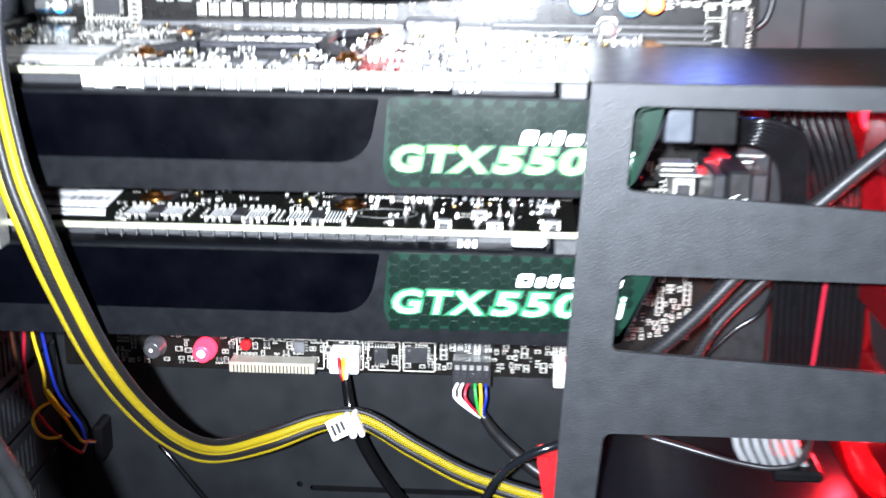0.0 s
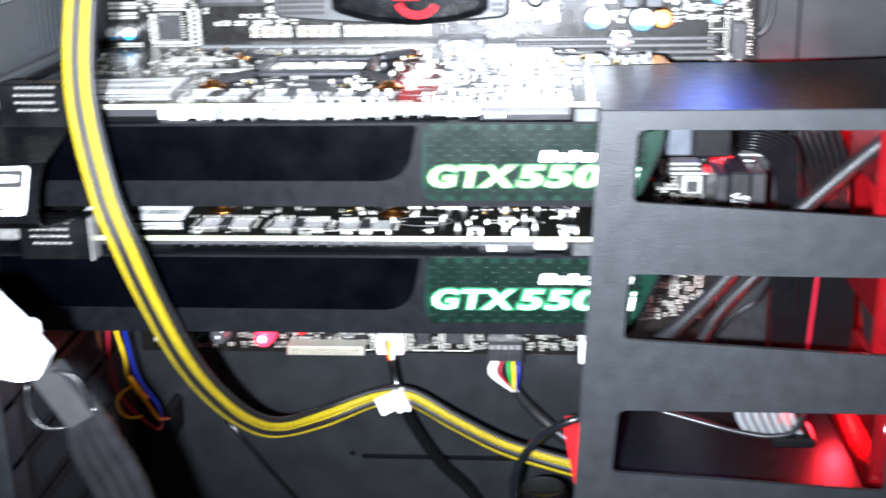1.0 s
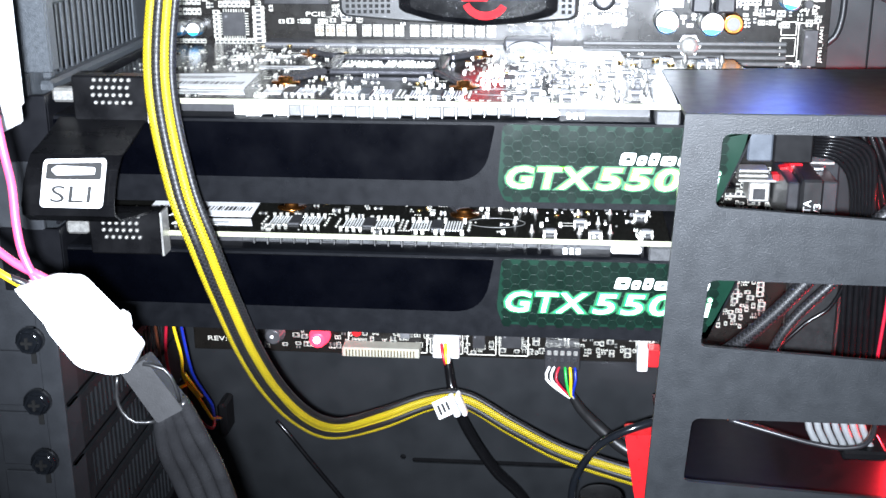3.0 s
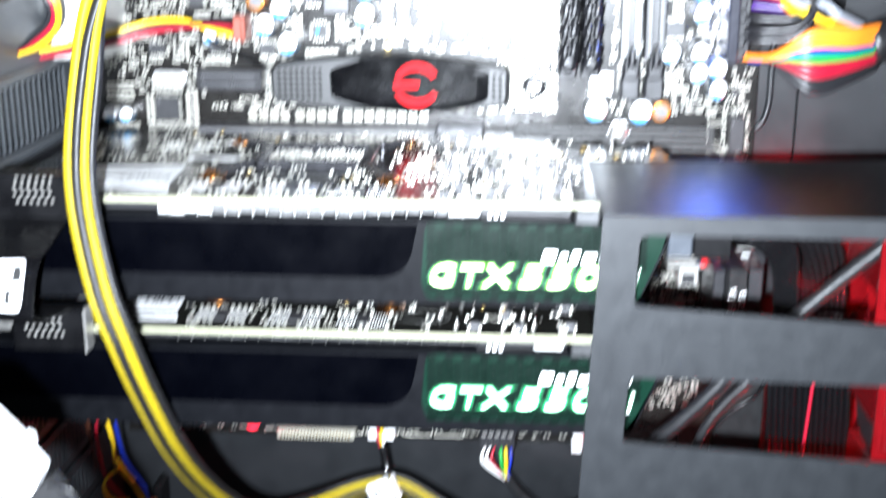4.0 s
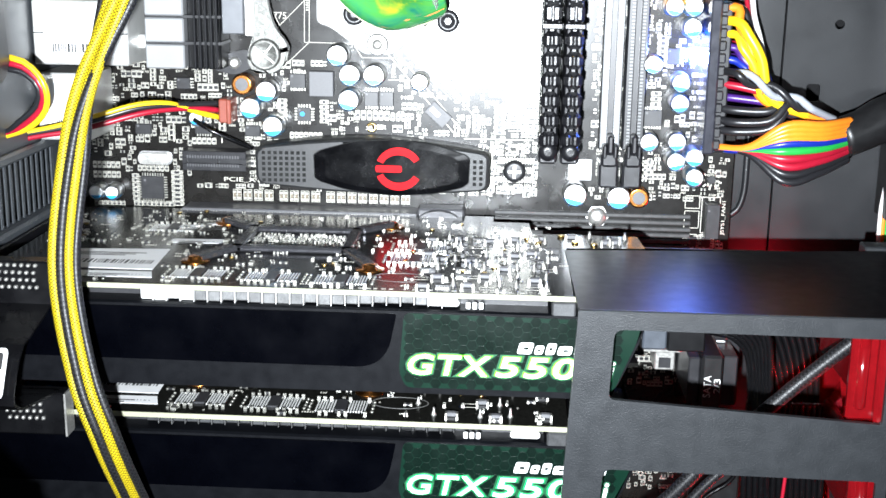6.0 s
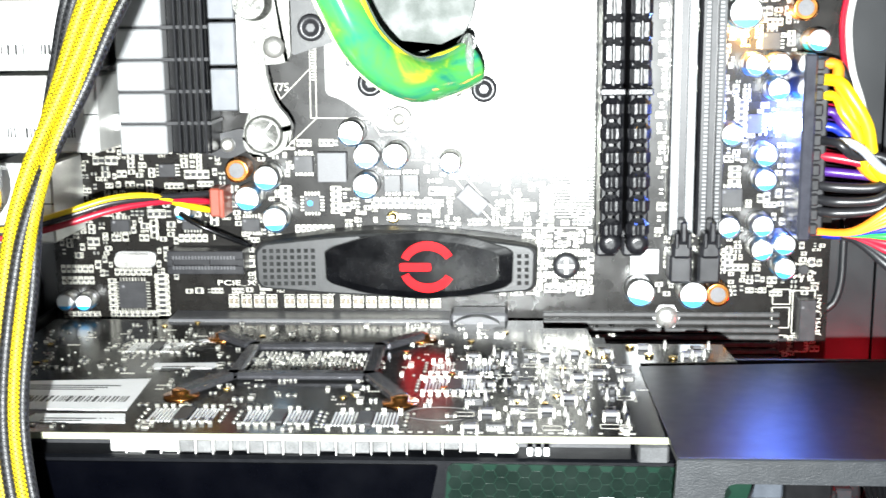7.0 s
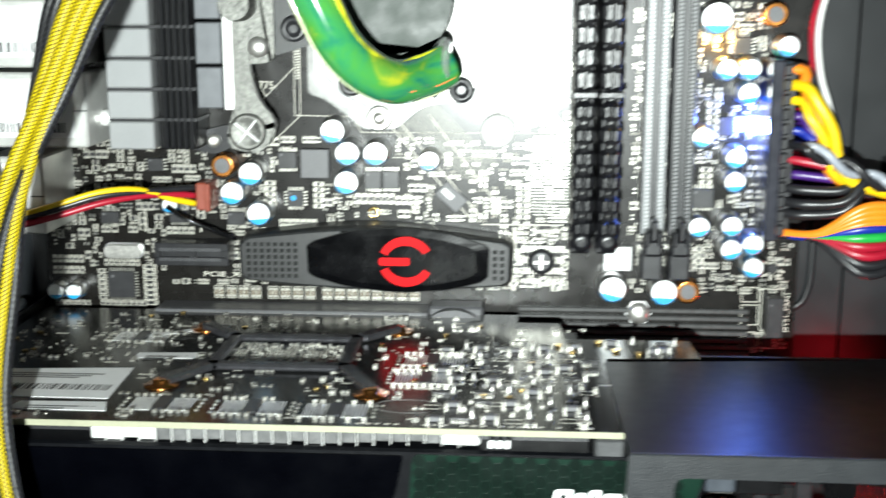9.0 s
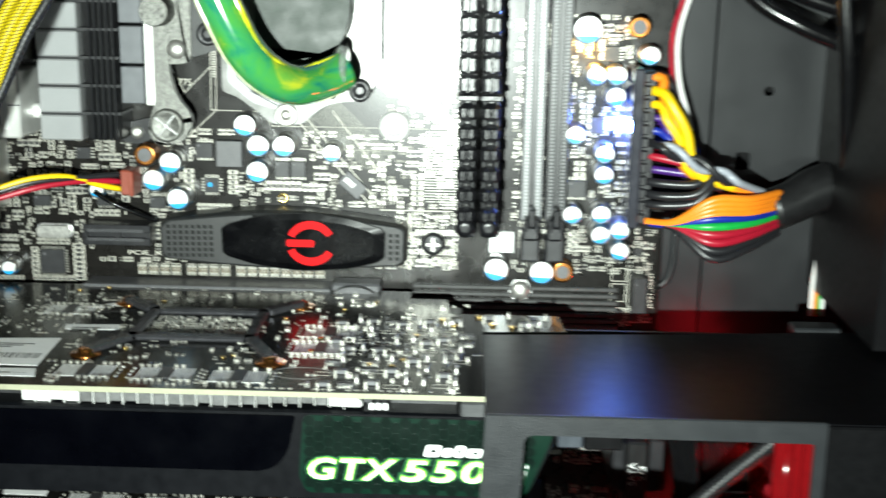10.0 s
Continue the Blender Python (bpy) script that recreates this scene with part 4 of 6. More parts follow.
for pts in ([(70.7, 96), (70.2, 62.4), (72, 62.4)], [(72.5, 96), (72, 62.4), (88.5, 62.2), (91.6, 57.2), (147, 57.2)], [(60.2, 67.5), (70.4, 77.6)], [(57.7, 75.4), (61.1, 68.3)], [(62, 53), (71.8, 62.2)], [(101.4, 49.2), (147, 49.3)]):
    print_line(pts)
part("board_word", lettering("775", 58.9, 63.6, 70.8, 73.2, -0.02, 0.06), SILK, board)
TRACE = mat("tinned trace", (0.10, 0.10, 0.085), 0.4, metal=0.4)
tr = Geo()
for k in range(14):
    xa, za, long = 106 + 0.62 * k, 60.6 + 0.5 * k, 19 + 0.6 * (k % 5)
    tr.prism([(xa, za), (xa + long, za - long * 0.96), (xa + long + 0.28, za - long * 0.96 + 0.1), (xa + 0.28, za + 0.1)], -0.05, 0.0)
for k in range(5):
    xa = 103.5 + 0.7 * k
    tr.prism([(xa, 60.5), (xa + 0.25, 60.5), (xa + 0.25, 57.5), (xa + 3.2, 54.4), (xa + 3.0, 54.2), (xa, 57.3)], -0.05, 0.0)
part("trace_run", tr, TRACE, board, kind="stuff")
for k in range(26):
    z = 74 + 0.85 * k
    part("printed_tick", Geo().box(70.9, 72.2, -0.05, 0, z, z + 0.4), SILK, board)
pairs = Geo()
pairs_b = Geo()
outline = Geo()
for k in range(16):
    x = 43.5 + k * 4.1 + (1.6 if k > 3 else 0) + (1.6 if k > 7 else 0)
    for s in (-0.85, 0.85):
        pairs.box(x + s - 0.45, x + s + 0.45, -0.6, 0, 5.0, 5.7)
        pairs.box(x + s - 0.45, x + s + 0.45, -0.6, 0, 2.6, 3.3)
        pairs_b.box(x + s - 0.42, x + s + 0.42, -0.52, 0, 3.2, 5.1)
        for a, b, c, d in ((-0.78, -0.62, 2.0, 6.3), (0.62, 0.78, 2.0, 6.3), (-0.78, 0.78, 2.0, 2.2), (-0.78, 0.78, 6.1, 6.3), (-0.78, 0.78, 4.05, 4.25)):
            outline.box(x + s + a, x + s + b, -0.05, 0, c, d)
part("solder", pairs, SOLDER, board, kind="stuff")
part("line_print", outline, SILK, board, kind="stuff")
part("resistor_strip", pairs_b, mat("brown ceramic", (0.16, 0.13, 0.09), 0.5), board, kind="stuff")
# printed lines and copper runs
lines = Geo()
for x0, x1, z0, z1 in ((130, 156, 27.6, 28), (140, 141, 6, 27), (38, 38.4, 24, 27), (19.6, 20, 24, 33)):
    lines.box(x0, x1, -0.05, 0, z0, z1)
for (ax, az), (bx, bz) in (((95, 66), (126, 30)), ((98, 67), (129, 31)), ((113, 63), (136, 33))):
    d = Vector((bx - ax, bz - az))
    lines.box(0, d.length, -0.05, 0, -0.2, 0.2, 0, Matrix.Translation((ax, 0, az)) @ Matrix.Rotation(-math.atan2(d[1], d[0]), 4, "Y"))
part("line_print", lines, SILK, board, kind="stuff")
runs = Geo()
for k in range(26):
    z = 56 - k * 1.0
    runs.box(146 + rng.uniform(-3, 1), 157.5, -0.05, 0, z, z + 0.35)
for k in range(34):
    runs.box(0, 26 + rng.uniform(-6, 4), -0.05, 0, -0.17, 0.17, 0, Matrix.Translation((112 + k * 0.95, 0, 92 - k * 0.55)) @ Matrix.Rotation(radians(49), 4, "Y"))
part("copper_tracery", runs, mat("bright copper runs", (0.55, 0.55, 0.50), 0.22, metal=0.9), board, kind="stuff")
pad = Geo()
for k in range(14):
    for j in range(4):
        pad.box(143 + k * 1.0, 143.5 + k * 1.0, -0.06, 0, 8 + j * 3.6, 10.2 + j * 3.6)
part("solder_pad", pad, SOLDER, board, kind="stuff")
def outlined_ranks(ranks):
    """Ranks of two-ended parts, each in a printed box: first place, step, count, and the size of one."""
    box, tips, core = Geo(), Geo(), Geo()
    for x, z, dx, dz, count, w, h in ranks:
        for k in range(count):
            cx, cz = x + dx * k, z + dz * k
            a, b = w / 2, h / 2
            for q in ((-a, a, -b, -b + 0.2), (-a, a, b - 0.2, b), (-a, -a + 0.2, -b, b), (a - 0.2, a, -b, b)):
                box.box(cx + q[0], cx + q[1], -0.05, 0, cz + q[2], cz + q[3])
            if w > h:
                for sgn in (-1, 1):
                    tips.box(cx + sgn * a * 0.62 - 0.45, cx + sgn * a * 0.62 + 0.45, -0.5, 0, cz - b + 0.3, cz + b - 0.3)
                core.box(cx - a * 0.4, cx + a * 0.4, -0.45, 0, cz - b + 0.3, cz + b - 0.3)
            else:
                for sgn in (-1, 1):
                    tips.box(cx - a + 0.3, cx + a - 0.3, -0.5, 0, cz + sgn * b * 0.62 - 0.45, cz + sgn * b * 0.62 + 0.45)
                core.box(cx - a + 0.3, cx + a - 0.3, -0.45, 0, cz - b * 0.4, cz + b * 0.4)
    part("line_print", box, SILK, board, kind="stuff")
    part("solder", tips, SOLDER, board, kind="stuff")
    part("component_clutter", core, CHIP, board, kind="stuff")


outlined_ranks(((20.4, 12.2, 0, -1.75, 8, 4.6, 1.5), (4.2, 10.6, 0, -1.8, 6, 2.8, 1.5), (4.0, -0.4, 1.75, 0, 9, 1.5, 2.6), (6.0, 13.6, 1.75, 0, 7, 1.5, 2.4), (-11.4, 14.6, 1.8, 0, 6, 1.5, 2.6), (-11.4, 10.8, 1.8, 0, 6, 1.5, 2.6),
                (-11.6, -0.5, 1.75, 0, 7, 1.5, 2.2), (61.6, 40.6, 0, -1.8, 6, 3.6, 1.5), (77.4, 40.4, 0, -1.8, 5, 3.4, 1.5), (65.0, 27.6, 1.8, 0, 7, 1.5, 2.6), (90.0, 35.8, 2.2, 0, 6, 1.8, 3.6),
                (27.6, 24.6, 1.9, 0, 5, 1.6, 2.6), (103.2, 35.4, 2.0, 0, 4, 1.6, 3.0), (143.2, 30.4, 0, 1.9, 6, 4.4, 1.6), (200.4, 46.2, 0, -2.0, 4, 3.8, 1.6), (201.8, 66.4, 0, -1.9, 6, 4.0, 1.6), (199.2, 20.6, 0, -1.9, 4, 3.4, 1.5)))
burst = Geo()
for k in range(9):
    a = 2 * math.pi * k / 9 + 0.3
    burst.box(2.6, 4.0, -0.05, 0, -0.3, 0.3, 0, Matrix.Translation((222.6, 0, 14.6)) @ Matrix.Rotation(a, 4, "Y"))
part("printed_burst", burst, SILK, board)
part("burst_chip", Geo().cyl((222.6, 0, 14.6), "y", 1.6, -0.8, 12, 0.2), CHIP, board)
frames = Geo()
for x0, x1, z0, z1 in ((213.4, 219.0, 3.4, 8.4), (213.4, 219.0, -4.2, 2.6), (213.4, 218.6, -12.0, -6.4), (219.4, 225.0, -12.0, -6.4), (219.6, 226.6, -6.0, 8.0)):
    for a, b, c, d in ((x0, x1, z0, z0 + 0.25), (x0, x1, z1 - 0.25, z1), (x0, x0 + 0.25, z0, z1), (x1 - 0.25, x1, z0, z1)):
        frames.box(a, b, -0.06, 0, c, d)
part("printed_frame", frames, SILK, board, kind="stuff")
part("board_word", lettering("PCIE_X1", 38.6, 52.0, 9.0, 10.9, -0.02, 0.06), SILK, board)
part("board_word", lettering("JSYS1_FAN1", 227.2, 228.9, -6.5, 6.5, -0.02, 0.06, spin=90), SILK, board)
part("board_word", lettering("REV:1.", -8, 3, -123.5, -121.5, -0.02, 0.06), SILK, board)

# bottom edge of the board
part("button", Geo().lathe((20.8, 0, -118.4), "y", [(4.2, 0), (4.2, -2.5), (3.6, -2.6), (3.4, -6.6), (2.8, -7.2)], 20), mat("grey clear button", (0.05, 0.05, 0.053), 0.2, var=0.2, coat=0.5), board, "round grey push button")
part("button", Geo().lathe((39.2, 0, -119.2), "y", [(4.2, 0), (4.2, -2.5), (3.6, -2.6), (3.4, -6.6), (2.8, -7.2)], 20), RED_LED, board, "round push button glowing red")
part("button_core", Geo().cyl((39.0, -7.25, -119.0), "y", 1.5, -0.2, 14), WHITE_GLOW, board)
part("button_core", Geo().cyl((20.6, -7.25, -118.2), "y", 0.7, -0.2, 12), WHITE_PLASTIC, board)
lamp("button_light", (39.2, -9.5, -117.5), 0.006, (1.0, 0.05, 0.08), 2)
part("small_button", Geo().cyl((54.6, 0, -116.6), "y", 2.0, -4, 14, 0.4), RED_PLASTIC, board, "small red push button")
hd = Geo().box(49.2, 80.5, -7.6, 0, -125.6, -121.6, 0.3)
part("pin_header", hd, mat("cream header", (0.30, 0.29, 0.24), 0.5), board, "cream plastic pin header")
pins = Geo()
for k in range(22):
    x = 51 + k * 1.3
    pins.box(x - 0.2, x + 0.2, -7.9, -7.6, -125.2, -122.4)
part("pin_row", pins, GOLD, board, kind="stuff")
part("header_block", Geo().box(86, 96.5, -8, 0, -125, -116.5, 0.4), WHITE_PLASTIC, board, "white board connector")
front_plug = part("header_block", Geo().box(130.5, 144.5, -9, 0, -128, -118.5, 0.4), PLASTIC, board, "black board connector")
for k in range(5):
    for row in range(2):
        part("plug_pin", Geo().box(131.4 + 2.6 * k, 133.2 + 2.6 * k, -9.4, -8.8, -121.6 - 3.0 * row, -119.6 - 3.0 * row, 0.3), NICKEL if row == 0 else SPREADER, front_plug)
part("header_block", Geo().box(167, 171, -8, 0, -128, -118, 0.4), WHITE_PLASTIC, board, "white board connector")
part("header_block", Geo().box(171.2, 176, -8, 0, -126, -119, 0.4), RED_PLASTIC, board, "red board connector")
body, ends, silk = crowd(75, 5, 175, -126, -108, 6, keep=[(20.8, -117.5, 6), (39.2, -117.5, 6)])
part("component_clutter", body, CHIP, board, kind="stuff")
part("solder", ends, SOLDER, board, kind="stuff")
part("board_print", silk, SILK, board, kind="stuff")
chip(117, -119.5, 8, 6, 1.5, "h")
chip(74, -117.5, 4, 4.4, 1.5, "h", GREY_CHIP)
chip(104, -120.0, 5, 6, 1.5, "v")
pr = Geo()
for x0, x1 in ((99, 111), (112, 124), (84, 97.5), (50.5, 83)):
    for z0 in (-126.4, -115.2):
        pr.box(x0, x1, -0.06, 0, z0, z0 + 0.4)
    pr.box(x0, x0 + 0.4, -0.06, 0, -126.4, -115)
    pr.box(x1 - 0.4, x1, -0.06, 0, -126.4, -115)
part("printed_frame", pr, SILK, board, kind="stuff")

# ---- the two graphics cards ----
def graphics_card(top, letters, halo, label, rise=0.0, dim=False):
    """top: height of the upper side of its board. dim: fins in shaded greys, fewer parts."""
    ob = thing("graphics_card", label, "graphics card", "graphics cards")
    z = top
    part("card_board", Geo().prism([(-12, -111), (167.2, -111), (167.2, -53), (193.8, -51), (192.5, -34), (156, -34), (155, -17), (142, -17), (142, -8), (115, -8), (113, -5), (26, -5), (24, -8), (-12, -8)], z - 1.5, z, axis="z"), CARD_BLACK, ob)
    part("board_edge", Geo().box(15, 168, -111.25, -110.9, z - 1.5, z + 0.02), PCB_EDGE, ob, "pale bare board edge")
    # cooler shroud
    front = rounded([(-19, z - 5.2), (188.2, z - 5.2), (188.6, z - 9), (180, z - 29.6), (176, z - 31.3), (-19, z - 31.3)], [0.5, 2, 6, 5, 4, 1], 5)
    sh = Geo()
    sh.prism(front, -111.2, -62)
    slope = [(x * 0.998 + 0.1, zz * 0.97 + (z - 19) * 0.03) for x, zz in front]
    n = len(front)
    vs = [(x, -111.2, zz) for x, zz in front] + [(x, -112.4, zz) for x, zz in slope]
    sh.put(vs, [(k, (k + 1) % n, n + (k + 1) % n, n + k) for k in range(n)] + [tuple(range(n, 2 * n))], out=True)
    part("shroud", sh, SHROUD, ob)
    inset = rounded([(-18, z - 6.4), (115.8, z - 6.4), (112.5, z - 23.0), (-18, z - 22.6)], [0.4, 1.0, 9, 0.4], 8)
    part("inset_panel", Geo().prism(inset, -113.0, -112.3), INSET, ob, "smoked dark plastic panel")
    # the panel's green glow is put into its material, only the letters are lamps
    # badge
    badge = rounded([(118, z - 6.0), (187, z - 6.6), (186.6, z - 11), (179.6, z - 28.8 + rise), (118.6, z - 29.0 + rise), (116.6, z - 24 + rise)], [2, 1, 4, 3, 2, 2], 5)
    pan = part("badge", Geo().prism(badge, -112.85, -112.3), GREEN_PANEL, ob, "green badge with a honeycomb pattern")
    cells = Geo()
    pitch = 3.05
    for i in range(24):
        for j in range(10):
            x, zz = 119.6 + i * pitch * 0.866, z - 7.6 - j * pitch + (pitch / 2 if i % 2 else 0)
            right = 184.6 - max(0, (z - 9 - zz)) * 0.36
            if x > right or zz > z - 7.3 or zz < z - 28.2 + rise:
                continue
            hexa = [(x + 1.68 * math.cos(radians(60 * k)), zz + 1.68 * math.sin(radians(60 * k))) for k in range(6)]
            cells.prism(hexa, -112.95, -112.84)
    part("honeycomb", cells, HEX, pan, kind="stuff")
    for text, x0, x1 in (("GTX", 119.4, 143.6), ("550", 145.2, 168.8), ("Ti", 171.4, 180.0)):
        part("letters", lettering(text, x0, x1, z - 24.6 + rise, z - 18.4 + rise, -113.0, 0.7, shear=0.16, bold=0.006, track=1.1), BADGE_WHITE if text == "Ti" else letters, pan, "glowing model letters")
        # fattened glowing copies imitate the bloom round the letters
        part("painted_halo", lettering(text, x0, x1, z - 24.6 + rise, z - 18.4 + rise, -113.0, 0.02, shear=0.16, bold=0.006, track=1.1, spread=0.035), HALO_DIM if text == "Ti" else halo, pan)
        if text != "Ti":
            part("painted_halo", lettering(text, x0, x1, z - 24.6 + rise, z - 18.4 + rise, -112.97, 0.02, shear=0.16, bold=0.006, track=1.1, spread=0.08), HALO_DIM, pan)
    # maker's line word as plain slanted bars
    x, zb = 151.2, z - 17.3 + (rise + 0.6 if rise else 0.0)
    for k, w in enumerate((4.2, 2.5, 2.7, 4.1, 2.9, 4.0, 2.5)):
        h = 3.5 if k in (0, 2) else 2.7
        bar = rounded([(x, zb), (x + w, zb), (x + w + 0.25 * h, zb + h), (x + 0.25 * h, zb + h)], 0.7, 3)
        cut = [(x + w * 0.42, zb + h * 0.36), (x + w * 0.80, zb + h * 0.36), (x + w * 0.86, zb + h * 0.62), (x + w * 0.50, zb + h * 0.62)]
        part("word_bar", plate_with_holes(bar, [cut], -113.05, -112.9), BADGE_WHITE, pan)
        x += w + 0.75
    # bright fin ends between board and shroud; lit and shaded fins differ by colour
    fr_rng = random.Random(5)
    for k in range(23):
        x = 39 + k * 4.1
        if x > 134:
            break
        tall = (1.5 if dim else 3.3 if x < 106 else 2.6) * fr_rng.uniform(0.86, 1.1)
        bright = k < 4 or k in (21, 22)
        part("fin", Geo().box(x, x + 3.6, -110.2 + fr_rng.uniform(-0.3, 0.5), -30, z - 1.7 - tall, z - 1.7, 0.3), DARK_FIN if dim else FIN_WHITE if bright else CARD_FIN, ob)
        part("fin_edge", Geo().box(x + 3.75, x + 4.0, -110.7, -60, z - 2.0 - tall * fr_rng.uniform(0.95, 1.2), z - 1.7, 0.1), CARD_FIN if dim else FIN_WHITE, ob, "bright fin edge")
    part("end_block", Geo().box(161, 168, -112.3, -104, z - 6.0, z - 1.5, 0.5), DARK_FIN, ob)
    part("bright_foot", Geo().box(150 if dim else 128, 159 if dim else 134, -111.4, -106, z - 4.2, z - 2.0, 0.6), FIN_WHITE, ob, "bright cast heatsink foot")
    for k in range(3):
        part("maker_mark", Geo().box(136 + 1.9 * k, 137.3 + 1.9 * k, -111.6, -110.8, z - 4.6, z - 2.6, 0.2), WHITE_PLASTIC, ob)
    part("fin_plate", Geo().box(-10, 160, -104, -20, z - 5.2, z - 2.0), CHIP, ob)
    # rear bracket
    br = Geo()
    br.box(-16.2, -15.0, -116, 2, z - 38.0, z + 1.5, 0.2)
    br.box(-34, -15.0, -117.6, -116, z - 18.5, z + 1.5, 0.3)
    part("bracket", br, SATIN_STEEL, ob, "dark steel mounting bracket")
    part("bracket_clip", Geo().box(-14.5, -7.5, -113.5, -109, z - 1.2, z + 3.0, 0.8), NICKEL, ob)
    # upper side of the board: frame, chips, labels
    fr = Geo()
    for x0, x1, y0, y1 in ((57, 97, -71, -67), (57, 97, -43.5, -39.5), (57, 61, -71, -39.5), (93, 97, -71, -39.5)):
        fr.box(x0, x1, y0, y1, z + 0.1, z + 2.0, 0.6)
    for ax, ay, bx, by in ((58, -70, 49, -84), (96, -70, 105, -88), (58, -41, 47, -30), (96, -41, 106, -30)):
        d = Vector((bx - ax, by - ay))
        fr.box(0, d.length, -2.2, 2.2, 0.1, 2.3, 0.5, Matrix.Translation((ax, ay, z)) @ Matrix.Rotation(math.atan2(d[1], d[0]), 4, "Z"))
    part("clamp_frame", fr, SPREADER, ob, "black metal cooler clamp")
    for x, y in ((49, -84), (105, -88), (47, -30), (106, -30)):
        part("clamp_screw", Geo().lathe((x, y, z), "z", [(4.6, 0.05), (4.6, 0.4), (2.4, 0.5), (2.4, 1.7), (1.4, 2.1)], 16), COPPER, ob, "screw with coppery pad")
    for pts, m in (([(2, -73), (37, -70), (38.5, -95.5), (4, -95)], PAPER), ([(17, -98.5), (39, -98), (41, -104.5), (15.5, -104.3)], PAPER), ([(34, -56), (52, -55), (52, -60.5), (34, -61)], PAPER), ([(31, -37.5), (53, -25), (53.6, -27.2), (32, -40.2)], PAPER), ([(-9, -88), (12, -86), (12.5, -96), (-9, -97)], PAPER)):
        lab = part("paper_label", Geo().prism(pts, z + 0.05, z + 0.16, axis="z"), m, ob, "white paper label with printed bars")
        x0, y0, y1 = pts[0][0] + 2, pts[0][1] - 2, pts[3][1] + 2
        bars = Geo()
        k = 0.0
        while x0 + k < pts[1][0] - 3:
            w = rng.choice((0.3, 0.5, 0.9))
            bars.box(x0 + k + 2, x0 + k + 2 + w, y1 + (y0 - y1) * 0.2, y1 + (y0 - y1) * 0.45, z + 0.15, z + 0.19)
            k += w + rng.choice((0.4, 0.7))
        for j in range(3):
            bars.box(x0 + 1, pts[1][0] - 6 - 3 * j, y0 - 1.6 * j - 1, y0 - 1.6 * j - 1.7, z + 0.15, z + 0.19)
        part("barcode", bars, INK, lab, kind="stuff")
    part("blue_band", Geo().prism([(-7, -89), (7, -87.5), (7, -94.5), (-5, -95.5)], z + 0.16, z + 0.22, axis="z"), CAP_BLUE, ob)
    # pads behind each memory chip: rows of bars on both sides of a dark middle
    for cx, cy in ((53.5, -98.5), (76.7, -99.5), (97.8, -100.5), (119, -58), (118, -74), (30, -40)):
        bars, ends = Geo(), Geo()
        for j in range(7):
            for s in (-1, 1):
                x = cx + s * (2.4 + 0.95 * j * 0.9)
                bars.box(x - 0.2, x + 0.2, cy - 4.6, cy + 4.6, z, z + 0.22)
        for j in range(9):
            for dy in (-6.2, 5.6):
                if rng.random() < 0.75:
                    ends.box(cx - 8.6 + j * 2.0, cx - 7.6 + j * 2.0, cy + dy, cy + dy + rng.uniform(0.6, 1.1), z, z + 0.8)
        for s in (-1, 1):
            for j in range(4):
                ends.lathe((cx + s * 9.8, cy - 4 + j * 2.6, z), "z", [(0.6, 0), (0.45, 0.3), (0.2, 0.5)], 8)
        part("solder_pad", bars, FIN_WHITE, ob, kind="stuff")
        part("solder", ends, SOLDER, ob, kind="stuff")
        part("chip", Geo().box(cx - 1.7, cx + 1.7, cy - 4.4, cy + 4.4, z, z + 0.7, 0.1), CHIP, ob)
    r = random.Random(21)
    body, ends, silk, gold = Geo(), Geo(), Geo(), Geo()
    for _ in range(620):
        x, y = r.uniform(-8, 165), r.uniform(-108, -12)
        if x > 124 and r.random() < 0.45:
            continue
        if (2 < x < 40 and -105 < y < -68) or (43 < x < 109 and -106 < y < -92) or (x > 142 and y > -24) or (60 < x < 94 and -68 < y < -43 and r.random() < 0.2):
            continue
        w, h = r.choice(((1.6, 0.8), (1.0, 0.5), (2.4, 1.3), (0.8, 1.6), (0.6, 1.1), (1.3, 2.4)))
        t = r.uniform(0.25, 0.6)
        u = r.random()
        if u < 0.45:
            body.box(x - w / 2, x + w / 2, y - h / 2, y + h / 2, z, z + t)
            if w > h:
                ends.box(x - w / 2 - 0.1, x - w / 4, y - h / 2 - 0.05, y + h / 2 + 0.05, z, z + t + 0.05)
                ends.box(x + w / 4, x + w / 2 + 0.1, y - h / 2 - 0.05, y + h / 2 + 0.05, z, z + t + 0.05)
            else:
                ends.box(x - w / 2 - 0.05, x + w / 2 + 0.05, y - h / 2 - 0.1, y - h / 4, z, z + t + 0.05)
                ends.box(x - w / 2 - 0.05, x + w / 2 + 0.05, y + h / 4, y + h / 2 + 0.1, z, z + t + 0.05)
        elif u < 0.8:
            ends.lathe((x, y, z), "z", [(0.42, 0), (0.34, 0.22), (0.12, 0.34)], 8)
        elif u < 0.84:
            gold.cyl((x, y, z), "z", 0.9, 0.4, 10)
        else:
            for j in range(r.randint(2, 5)):
                silk.box(x + j * 0.8, x + j * 0.8 + 0.5, y, y + 1.0, z, z + 0.04)
    for i in range(24):
        for j in range(16):
            if r.random() < 0.62:
                x, y = 62 + i * 1.28, -66 + j * 1.38
                ends.box(x - 0.3, x + 0.3, y - 0.45, y + 0.45, z, z + 0.5)
    for i in range(12):
        for j in range(9):
            x, y = 128 + i * 2.7 + r.uniform(-0.5, 0.5), -40 - j * 5.4 + r.uniform(-0.8, 0.8)
            if r.random() < 0.6:
                ends.box(x - 0.2, x + 0.2, y - r.uniform(0.2, 0.8), y + 0.2, z, z + 0.15)
            else:
                body.box(x - 0.6, x + 0.6, y - 0.9, y + 0.9, z, z + 0.6)
